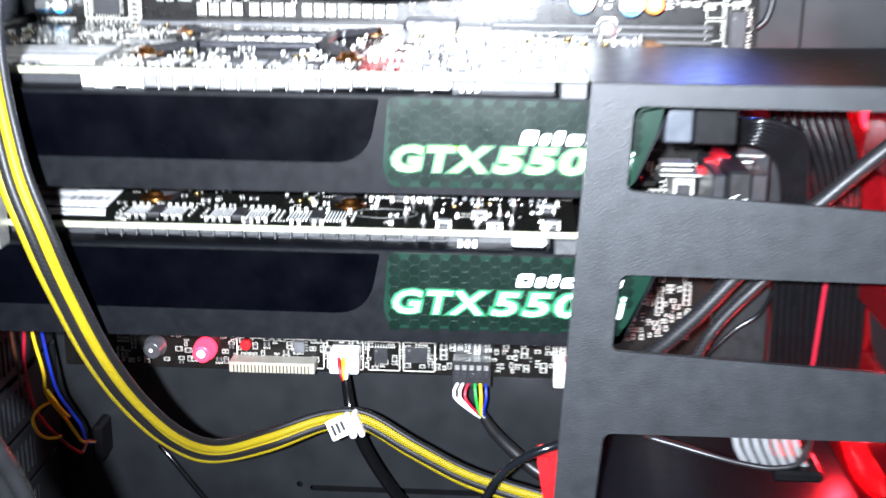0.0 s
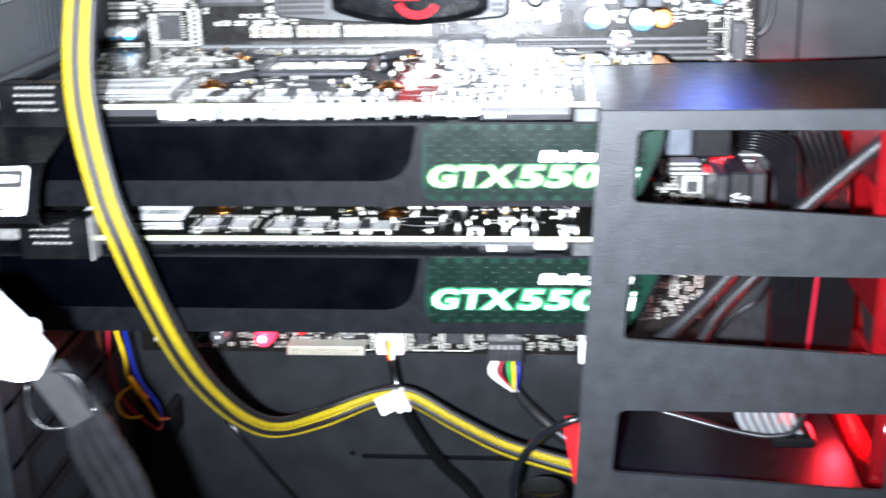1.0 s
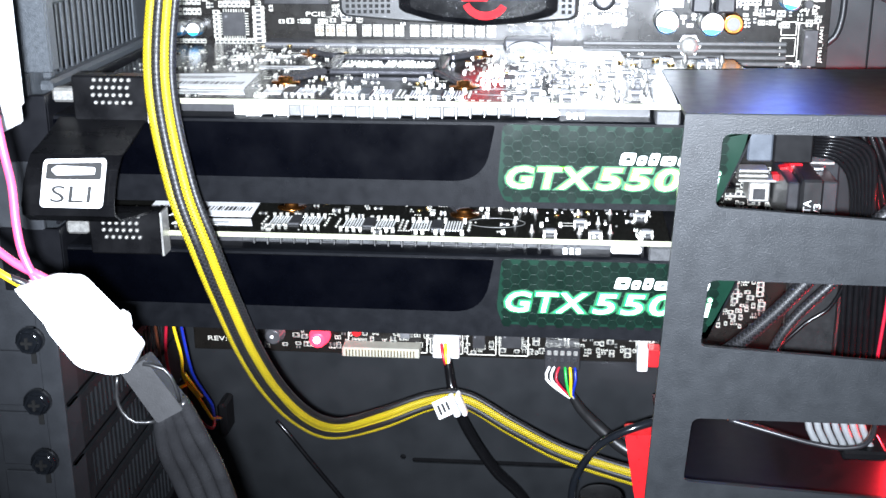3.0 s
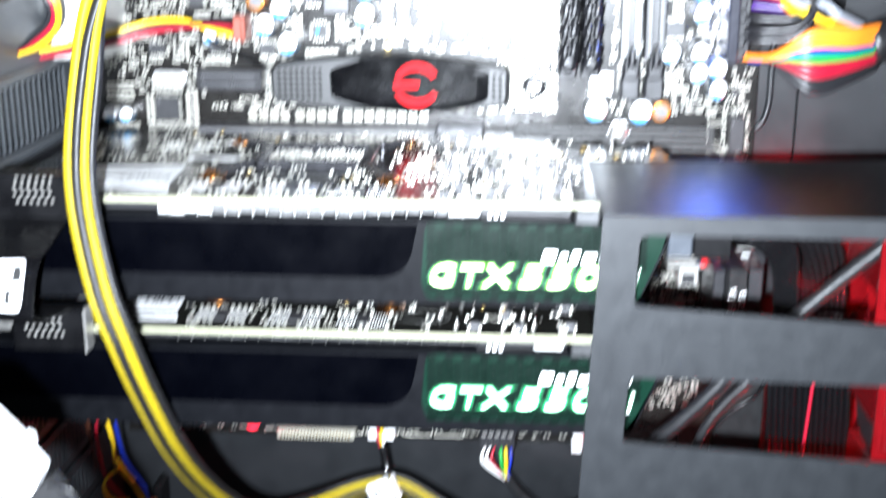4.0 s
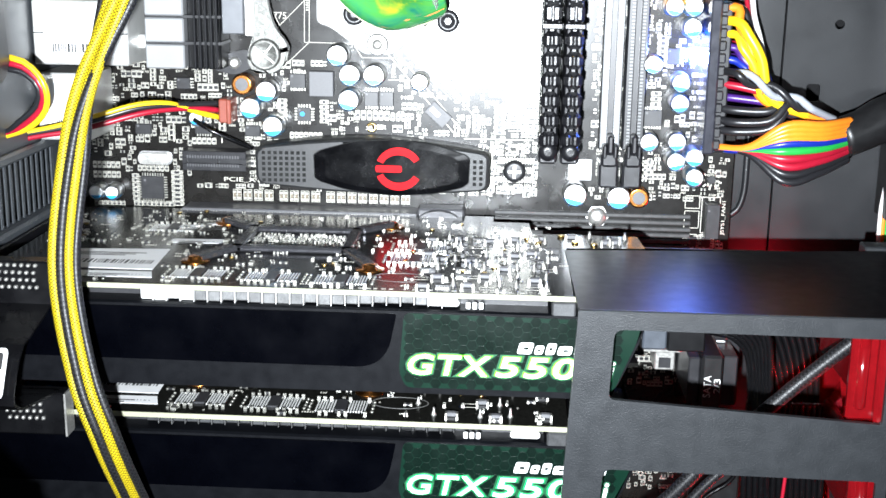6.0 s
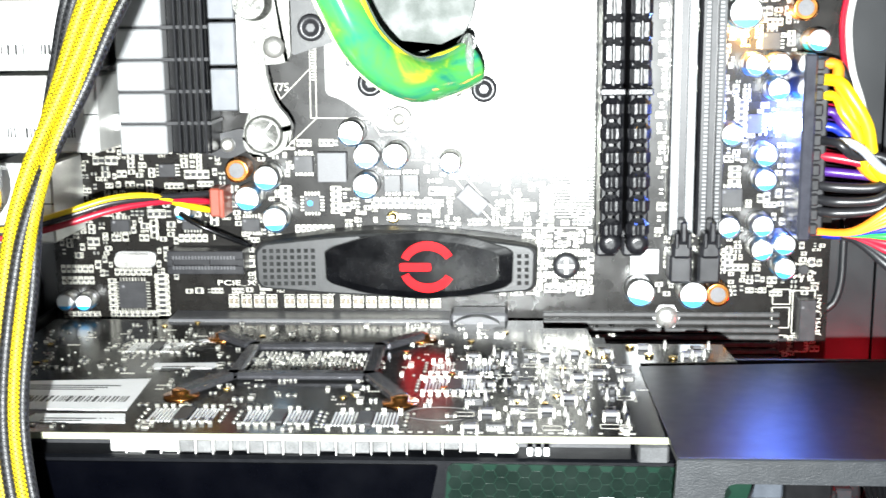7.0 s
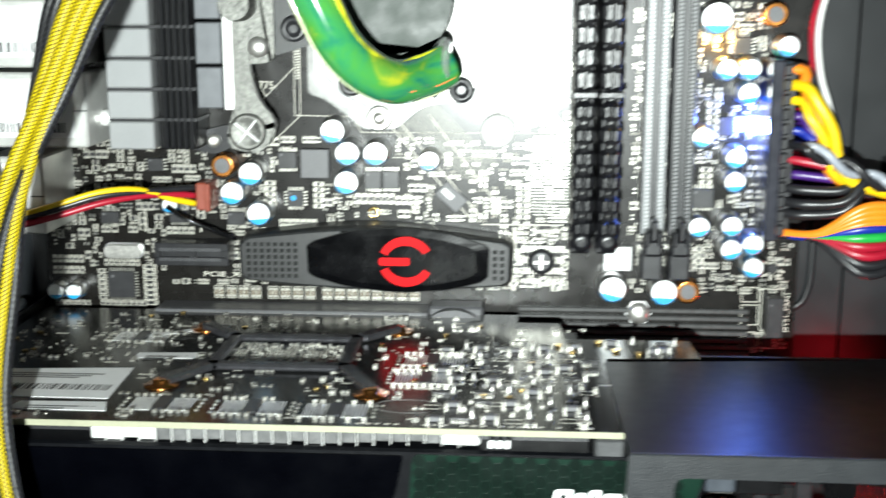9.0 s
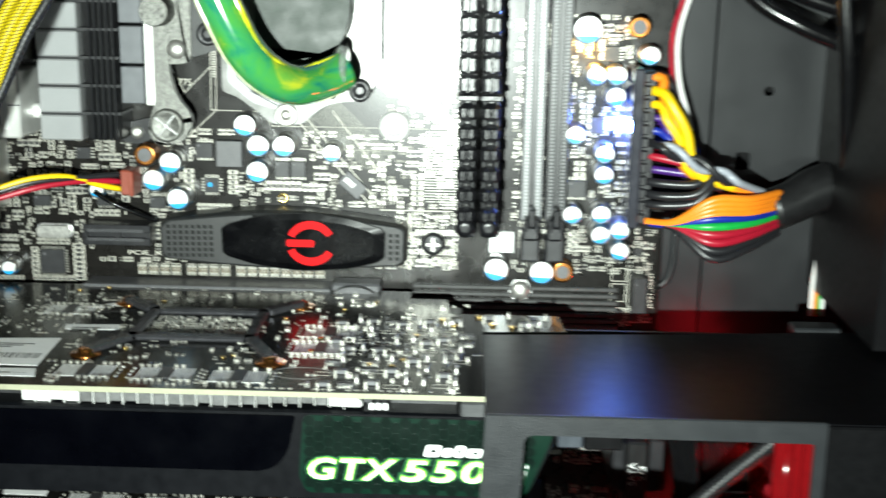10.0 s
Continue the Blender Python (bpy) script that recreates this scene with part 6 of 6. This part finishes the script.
cable("front_panel_lead", [(141.5, -8.5, -138.5), (145.5, -8, -145), (152, -8, -152), (162, -10, -160), (176, -14, -166)], [1.6, 2.2, 2.5, 2.7, 2.7], SHRINK, "black shrink-wrapped front panel lead")
cable("thin_lead", [(17, 7.6, -163), (22, 6, -168), (32, 5, -181), (44, 5, -197), (58, 5, -216)], 1.0, RUBBER, "thin black lead against the tray")
for k, (c, pts) in enumerate((("brown", [(-11.3, -50.0, -77.2), (-11.3, -50.0, -89.2), (-12.8, -48.0, -97.7), (-12.7, -46.0, -109.8), (-12.2, -44.0, -122.1)]),
                              ("red", [(-7.0, -50.0, -77.2), (-7.0, -50.0, -89.2), (-8.6, -48.0, -97.7), (-10.3, -46.0, -110.9), (-9.0, -44.0, -125.6), (-5.8, -36.0, -138.9), (-0.7, -28.0, -149.6)]),
                              ("yellow", [(-6.3, -46.0, -78.8), (-6.3, -46.0, -90.8), (-6.9, -45.0, -99.0), (-5.4, -43.0, -112.3), (-6.9, -38.0, -123.1), (-3.3, -32.0, -134.9), (-0.9, -26.0, -145.7)]),
                              ("blue", [(-4.2, -44.0, -79.6), (-4.2, -44.0, -91.6), (-5.0, -42.0, -99.1), (-4.0, -40.0, -113.6), (-3.5, -36.0, -123.6), (-1.6, -30.0, -133.5), (-0.3, -26.0, -140.3)]),
                              ("yellow", [(-4.6, -42.0, -124.2), (-7.5, -44.0, -125.6), (-9.7, -45.0, -129.1), (-8.6, -44.0, -134.9), (-5.8, -42.0, -137.6), (-2.1, -40.0, -137.6)]),
                              ("yellow", [(-5.1, -42.0, -119.6), (-3.7, -40.0, -124.0), (-2.5, -36.0, -130.1), (-2.9, -30.0, -134.7)]))):
    if pts[-1][2] < -139 and pts[-1][1] > -30:
        pts = pts + [(-2.6, -16, -151), (-3.2, -6, -156)]
    cable("loose_wire", pts, 0.62, WIRES[c], c + " loose wire behind the lower card", "wire", 7, group="loose wires")
tagged(part("wire_grommet", Geo().box(-5.5, -1.5, -4, 9.2, -166, -151, 1.2), DEEP_BLACK), "black plastic wire grommet in the tray", "grommet")


def drive_plug():
    ob = thing("drive_power_plug", "white nylon four-pin power plug on a black cable", "power plug")
    g = Geo()
    shell = rounded([(9.8, -26.9), (18.7, -24.5), (24.9, -24.7), (34.5, -35.4), (35.1, -37.4), (38.2, -41.4), (35.4, -46.9), (30.9, -47.8), (23.1, -46.2), (17.1, -37.8), (16.0, -35.1)], [0.8, 1, 1.4, 0.5, 0.5, 1, 1.2, 1, 2, 0.5, 0.5], 4)
    g.prism(shell, -201, -196)
    g.prism([(26.1 + (x - 26.1) * 0.95, -35.7 + (z + 35.7) * 0.95) for x, z in shell], -201.8, -200.9)
    part("plug_body", g, WHITE_PLASTIC, ob)
    part("plug_latch", Geo().prism(rounded([(32.4, -33.7), (34.4, -34.9), (34.6, -37.9), (33.5, -36.5)], 0.4, 3), -199, -194), WHITE_PLASTIC, ob)
    tape = Geo().prism(rounded([(38.1, -45.0), (46.5, -57.8), (39.8, -61.7), (32.0, -48.9)], 0.8, 3), -197.5, -192.5)
    part("tape_wrap", tape, mat("grey fabric tape", (0.011, 0.011, 0.012), 0.7, var=0.3, bump=0.05), ob)
    for k in range(4):
        pts = [(40.4 + 1.5 * k, -195, -60.0 + 1.1 * k), (39.4 + 2.1 * k, -194, -64.5 + 1.9 * k), (38.8 + 3.0 * k, -190, -74.5 + 2.0 * k), (40.4 + 3.5 * k, -184, -88 + 1.2 * k), (46 + 3.6 * k, -172, -128)]
        part("wire", Geo().tube(pts, 1.95, 12, 2.5), CABLE_JACKET, ob)
    part("loop_wire", Geo().tube([(31.2, -198, -49.5), (30.6, -198, -54.6), (31.5, -198, -58.6), (34.6, -198, -61.4), (39.3, -197, -61.4)], 0.5, 6), SHRINK, ob)
    part("loop_wire", Geo().tube([(37.8, -198, -46.0), (42.8, -198, -47.2), (45.0, -198, -51.0), (45.6, -197, -56.0)], 0.5, 6), SHRINK, ob)
    for c, r, pts in (("pink", 1.05, [(18, -196, -28.5), (15.4, -196.5, -25.6), (8.6, -196, -22.4), (0.5, -195, -16), (-3.6, -194, -10), (-1.5, -194, -4), (3.5, -194, 1), (5.6, -195.5, 7), (4.6, -197, 18), (4.6, -197, 28), (7, -197, 46)]),
                      ("pink", 1.05, [(15.5, -196, -28.5), (13, -196.5, -25.4), (10.6, -196, -20), (9.4, -195, -13), (9.0, -194, -4), (8.0, -194, 4), (6, -192, 14)]),
                      ("black", 0.9, [(13, -197, -28), (10.2, -199, -25.6), (5, -198, -24.2)]),
                      ("yellow", 0.9, [(12, -198, -28.0), (8, -199, -25.0), (1, -198, -21.5), (-9, -196, -19.6), (-22, -194, -19.0)])):
        part("wire", Geo().tube(pts, r, 8, 2.0), WIRES[c], ob)
    # a nine-tenths-size plug, hanging well in front of the case
    ob.matrix_world = Matrix.Translation((0.01318, -0.04547, 0.00702)) @ Matrix.Scale(0.9, 4) @ ob.matrix_world


drive_plug()


def upper_plug():
    ob = thing("upper_power_plug", "white nylon power plug hanging on pink wires", "power plug")
    g = Geo().box(-8, 9.5, -194, -183, 12, 48, 1.2)
    g.box(-6.5, 8, -195, -182, 8.0, 13, 0.6)
    part("plug_body", g, WHITE_PLASTIC, ob)
    part("plug_rib", Geo().box(6.2, 8.0, -195.5, -194, 15, 45, 0.4), WHITE_PLASTIC, ob)
    part("wire", Geo().tube([(2, -188, 47), (1, -186, 64), (-1, -180, 100)], 4.5, 8, 4), RUBBER, ob)


upper_plug()


# fan lead along the board
def fan_lead():
    ob = thing("fan_lead", "red, yellow and black fan lead in a red-brown plug", "fan lead")
    part("plug", Geo().box(39.4, 42.8, -9.0, 0, 32.9, 41.8, 0.5), BROWN_PLASTIC, ob, "red-brown three-pin plug")
    part("plug_back", Geo().box(42.9, 44.4, -11, 0, 32.9, 41.8, 0.3), BROWN_PLASTIC, ob)
    for k, c in enumerate(("black", "red", "yellow")):
        dz = 2.6 - 2.6 * k
        lift = {"black": 0.6, "red": -1.6, "yellow": 1.8}[c]
        pts = [(39, -7, 37.4 + dz), (33, -12, 38.6 + dz * 0.6), (24, -19, 40.0 + lift * 0.6), (14, -25, 39.4 + lift), (3, -29, 36.4 + lift), (-8, -32, 33.6 + lift * 0.9), (-20, -34, 31.4 + lift * 0.6), (-40, -36, 27.5 + lift)]
        part("wire", Geo().tube(pts, 1.05, 8, 2.5), WIRES[c], ob)
    for k, c in enumerate(("yellow", "red", "black")):
        o = 1.9 * k
        pts = [(-30, -58, 60 - o), (-16, -60, 60.5 - o), (-9.5 - o * 0.4, -60, 57.4 - o * 0.7), (-5.4 - o * 0.6, -60, 51 - o * 0.1), (-6.5 - o * 0.8, -58, 43.5 + o * 0.3), (-13 - o, -56, 37.2 + o * 0.4), (-24, -52, 33.2 + o * 0.3), (-40, -48, 29 + o)]
        part("loop_wire", Geo().tube(pts, 1.05, 8, 2.5), WIRES[c], ob)
    part("black_lead", Geo().tube([(30, -9, 34), (36, -10, 30.5), (44, -8, 26.5), (51, -5, 23)], 0.8, 6), RUBBER, ob)


fan_lead()


def rear_fan():
    ob = thing("rear_fan", "black plastic case fan on the rear wall", "fan")
    part("fan_corner", Geo().prism(rounded([(-22, 120), (-18, 120), (-15, 60), (-17, 53), (-22, 51)], [1, 2, 2, 3, 2], 4), -84, -64), PLASTIC, ob)
    part("fan_boss", Geo().cyl((-18.6, -84, 58), "y", 3.6, -1.6, 20, 0.4), PLASTIC, ob)
    # screw hole's shade laid on as a dark disc
    part("boss_hole", Geo().cyl((-18.6, -85.5, 58), "y", 1.6, -0.3, 16), INK, ob)


rear_fan()


# ---- inside the cage ----
def sata_plug():
    ob = thing("sata_plug", "black data plug with white lettering on the board's edge", "plug")
    part("plug_body", Geo().box(219.4, 227.4, -30, -6, -47, -37.5, 0.6), PLASTIC, ob)
    part("plug_word", lettering("SATA", 220.0, 222.4, -46.4, -38.4, -30.05, 0.1, spin=90), BADGE_WHITE, ob)
    part("plug_word", lettering("0/1", 223.4, 226.4, -44.4, -38.4, -30.05, 0.1, spin=90), BADGE_WHITE, ob)
    part("socket", Geo().box(222, 233, -26, 0, -64, -34, 0.5), SLOT_BLACK, ob)
    part("socket_edge", Geo().box(222, 231, -26.6, -25.9, -38, -37, 0.2), NICKEL, ob)
    part("grey_tape", Geo().box(188.8, 196.0, -102, -98, -18.4, -4, 0.5), mat("grey foil tape", (0.040, 0.046, 0.056), 0.35, var=0.3, size=4), ob)
    part("dark_tape", Geo().box(196.2, 207.4, -102, -98, -18.8, -4, 0.5), DEEP_BLACK, ob)
    part("red_plug", Geo().box(214.6, 219.2, -32, -18, -45, -36.5, 0.5), RED_PLASTIC, ob)
    part("red_tail", Geo().prism([(209.4, -41.0), (211.6, -40.8), (211.8, -38.4), (214.6, -38.0), (214.6, -43.6), (209.8, -43.0)], -30, -26), RED_PLASTIC, ob)
    for k in range(3):
        part("silver_rail", Geo().box(198.2, 208.6 + (4 if k == 2 else 0), -26, -18, -41.4 - 1.8 * k, -40.4 - 1.8 * k, 0.2), NICKEL, ob)
    part("silver_port", Geo().box(203.0, 210.6, -20, -6, -54.0, -46.6, 0.5), NICKEL, ob, "bright metal port")
    # the port's shaded mouth is a dark block on its face
    part("port_mouth", Geo().box(204.6, 209.0, -20.3, -19.9, -53, -49, 0.2), CHIP, ob)


sata_plug()


def lower_data_plug():
    ob = thing("data_plug", "dark grey data plug with white lettering under a bent lead", "plug")
    part("plug_body", Geo().box(215.4, 222.6, -52, -12, -62, -37, 0.8), SHRINK, ob)
    part("plug_shoulder", Geo().box(211.4, 215.4, -48, -14, -56, -39, 0.5), PLASTIC, ob)
    part("plug_lip", Geo().box(222.8, 229.0, -44, -10, -58, -39.5, 0.5), PLASTIC, ob)
    part("plug_word", lettering("SATA", 216.2, 218.7, -52.0, -44.0, -52.05, 0.1, spin=90), BADGE_WHITE, ob)
    part("plug_word", lettering("2/3", 219.7, 221.9, -50.4, -45.2, -52.05, 0.1, spin=90), BADGE_WHITE, ob)


lower_data_plug()
part("board_word", lettering("SATA2/3", 213.6, 215.6, -65, -53, -0.02, 0.06, spin=90), SILK, board)
for k in range(7):
    x, z = 230.2 + 0.9 * k, -33.5 + 1.3 * k
    cable("drive_cable", [(210, -46 - k, -27.6 + 1.2 * k), (217, -58 - k, -26.4 + 1.2 * k), (223 + 0.4 * k, -60 - k, -27.2 + 1.3 * k), (x - 2.2, -60 - k, z + 1.4), (x, -60 - k, -41), (x + 1.2, -58 - k, -56), (x + 3, -54 - k, -84), (x + 4, -50, -120)],
          1.15, RUBBER, "black drive cable bending down inside the cage", n=8, group="drive cables")
for k in range(9):
    cable("ribbon_wire", [(226 + k * 2.6, -44, -14), (230 + k * 2.6, -46, -24), (237 + k * 2.2, -48, -38), (243 + k * 1.6, -50, -60), (245 + k * 1.6, -50, -80)], 1.15, RUBBER, "thin black wire of a flat cable", "wire", 7, group="flat cable wires")
cable("sleeved_lead", [(262, -100, -5), (252.5, -99, -14), (240, -98, -26), (227.6, -98, -38.2), (213, -98, -53), (200.7, -98, -67.5), (189.6, -96, -79.5), (176, -88, -94)], 2.3, BLACK_SLEEVE, "black braided lead crossing the cage")
cable("sleeved_lead", [(232, -90, -46), (218, -92, -60), (210, -92, -69), (204.8, -92, -77), (201, -90, -88), (196, -84, -102)], 1.6, BLACK_SLEEVE, "thin black braided lead crossing the cage")
# added red strand imitates the red light on the braided lead's rim
cable("red_lit_lead", [(214, -92, -56), (208, -93, -64.5), (198, -93, -75), (186, -92, -88), (176, -88, -100)], 0.5, WIRES["red"], "thin red strand painted as rim light beside a braided lead", "wire", 7)
cable("hanging_wire", [(231, -60, -68), (229.8, -60, -72), (225.9, -60, -79.6), (218.9, -60, -85), (210.2, -60, -94.6), (200, -56, -108)], 0.7, RUBBER, "thin black cord hanging in the cage", "wire", 7)
tagged(part("hard_drive", Geo().box(214, 231.5, -50, -46, -112, -66, 0.8), SHRINK), "dark grey hard drive inside the cage", "hard drive")
for k in range(14):
    cable("flat_cable_core", [(230.5 + 2.0 * k, -60, -50), (230.6 + 2.0 * k, -60, -72), (231.2 + 2.0 * k, -60, -88), (233 + 2.0 * k, -56, -116)], 1.08, RUBBER, "black core of a flat hanging cable", n=8, group="flat cable cores")
cable("red_lit_lead", [(244.6, -64, -56), (244.0, -64, -70), (243.4, -64, -82), (242.6, -64, -96), (242, -62, -112)], 0.6, WIRES["red"], "thin red lead hanging in the cage", "wire", 7)
for k in range(6):
    cable("looped_lead", [(190, -88 - 2 * k, -107.2 + 0.7 * k), (199.4, -90 - 2 * k, -109.0 + 0.7 * k), (208.6, -92 - 2 * k, -111.2 + 0.8 * k), (215.9, -93 - 2 * k, -113.0 + 0.9 * k), (224.9, -94 - 2 * k, -114.0 + 1.0 * k), (233, -92 - 2 * k, -113.6 + 1.4 * k), (238, -88, -108 + 2 * k)], 0.75,
          [RUBBER, WIRES["black"], RUBBER, WIRES["brown"], RUBBER, WIRES["black"]][k], "glossy lead looped in the lower bay", n=8, group="looped leads")
for k in range(7):
    cable("silver_strand", [(215 + 2.7 * k, -92, -103), (216 + 2.8 * k, -93, -108), (219 + 2.9 * k, -93, -113.5 - 0.3 * k)], 1.15, RAIL_GREY, "grey flat strand of the looped bundle", "wire", 8, group="pale strands")
tagged(part("drive_plug", Geo().box(226, 240, -98, -84, -116.5, -113.2, 0.8), DEEP_BLACK), "black drive plug in the lower bay", "plug")

# hose and red sleeve at the foot of the cage
tagged(part("hose_loop", Geo().tube([(146, -46, -190), (142.5, -52, -170), (142, -56, -156), (144, -58, -146), (150, -60, -135), (158, -61, -128.6), (167, -60, -125), (178, -56, -123)], 1.5, 10), GLOSS), "black glossy hose looped beside the cage", "hose")
hose = thing("ribbed_hose", "black ribbed hose end beside the cage", "hose")
for k in range(14):
    part("hose_rib", Geo().lathe((153 + 0.5 * k, -49, -160 - 2.4 * k), "z", [(7.6, 0), (8.6, -0.5), (8.6, -1.5), (7.6, -2.3)], 20), RUBBER, hose)
tagged(part("red_sleeve", Geo().prism(rounded([(160.2, -132), (171, -131), (172, -178), (168.5, -178)], 1.5, 3), -56, -46), RED_PLASTIC), "bright red plastic strip beside the cage", "strip")

# dark cables at the upper front
for k, pts in enumerate(([(243, -2, 140), (247, -6, 116), (256, -10, 104), (270, -14, 96), (285, -16, 90)], [(250, -4, 140), (254, -8, 120), (263, -12, 109), (285, -16, 101)], [(258, -6, 140), (263, -12, 122), (272, -14, 114), (285, -16, 108)], [(276, -30, 140), (279, -28, 110), (283, -26, 84), (288, -20, 50)])):
    cable("front_cable", pts, 3.0, RUBBER, "thick black cable at the front of the case", n=10, group="front cables")
cable("white_lead", [(240, 2, 150), (238, 1, 112), (235, 0, 103), (232.4, -2, 94), (231.6, -4, 86), (232.4, -7, 76), (234.4, -10, 68), (236.6, -11, 60)], 1.0, WIRES["white"], "thin white lead beside the board", "wire", 7)
cable("red_lead", [(238, 2, 150), (236, 1, 112), (233, 0, 103), (230.4, -2, 94), (229.6, -4, 86), (230.2, -8, 76), (232, -11, 68), (234, -12, 60)], 0.9, WIRES["red"], "thin red lead beside the board", "wire", 7)
for k, c in enumerate(("white", "green", "orange", "white")):
    cable("ribbon_strand", [(291 - 1.1 * k, 2 - k * 0.5, 34), (290.5 - 1.2 * k, 0, 18), (289 - 1.3 * k, -2, 6), (288 - 1.3 * k, -6, -6)], 0.8, WIRES[c], c + " strand of a small flat lead", "wire", 6, group="small flat lead")
cable("coiled_lead", [(-36, -150, 8), (-28, -154, 3), (-22, -156, -2), (-26, -154, -7), (-36, -150, -6)], 2.2, RUBBER, "glossy black lead bent beside the bridge")
cable("coiled_lead", [(-38, -152, 2), (-30, -156, -1), (-26, -157, -4), (-32, -155, -8)], 2.0, BLACK_SLEEVE, "black braided lead bent beside the bridge")
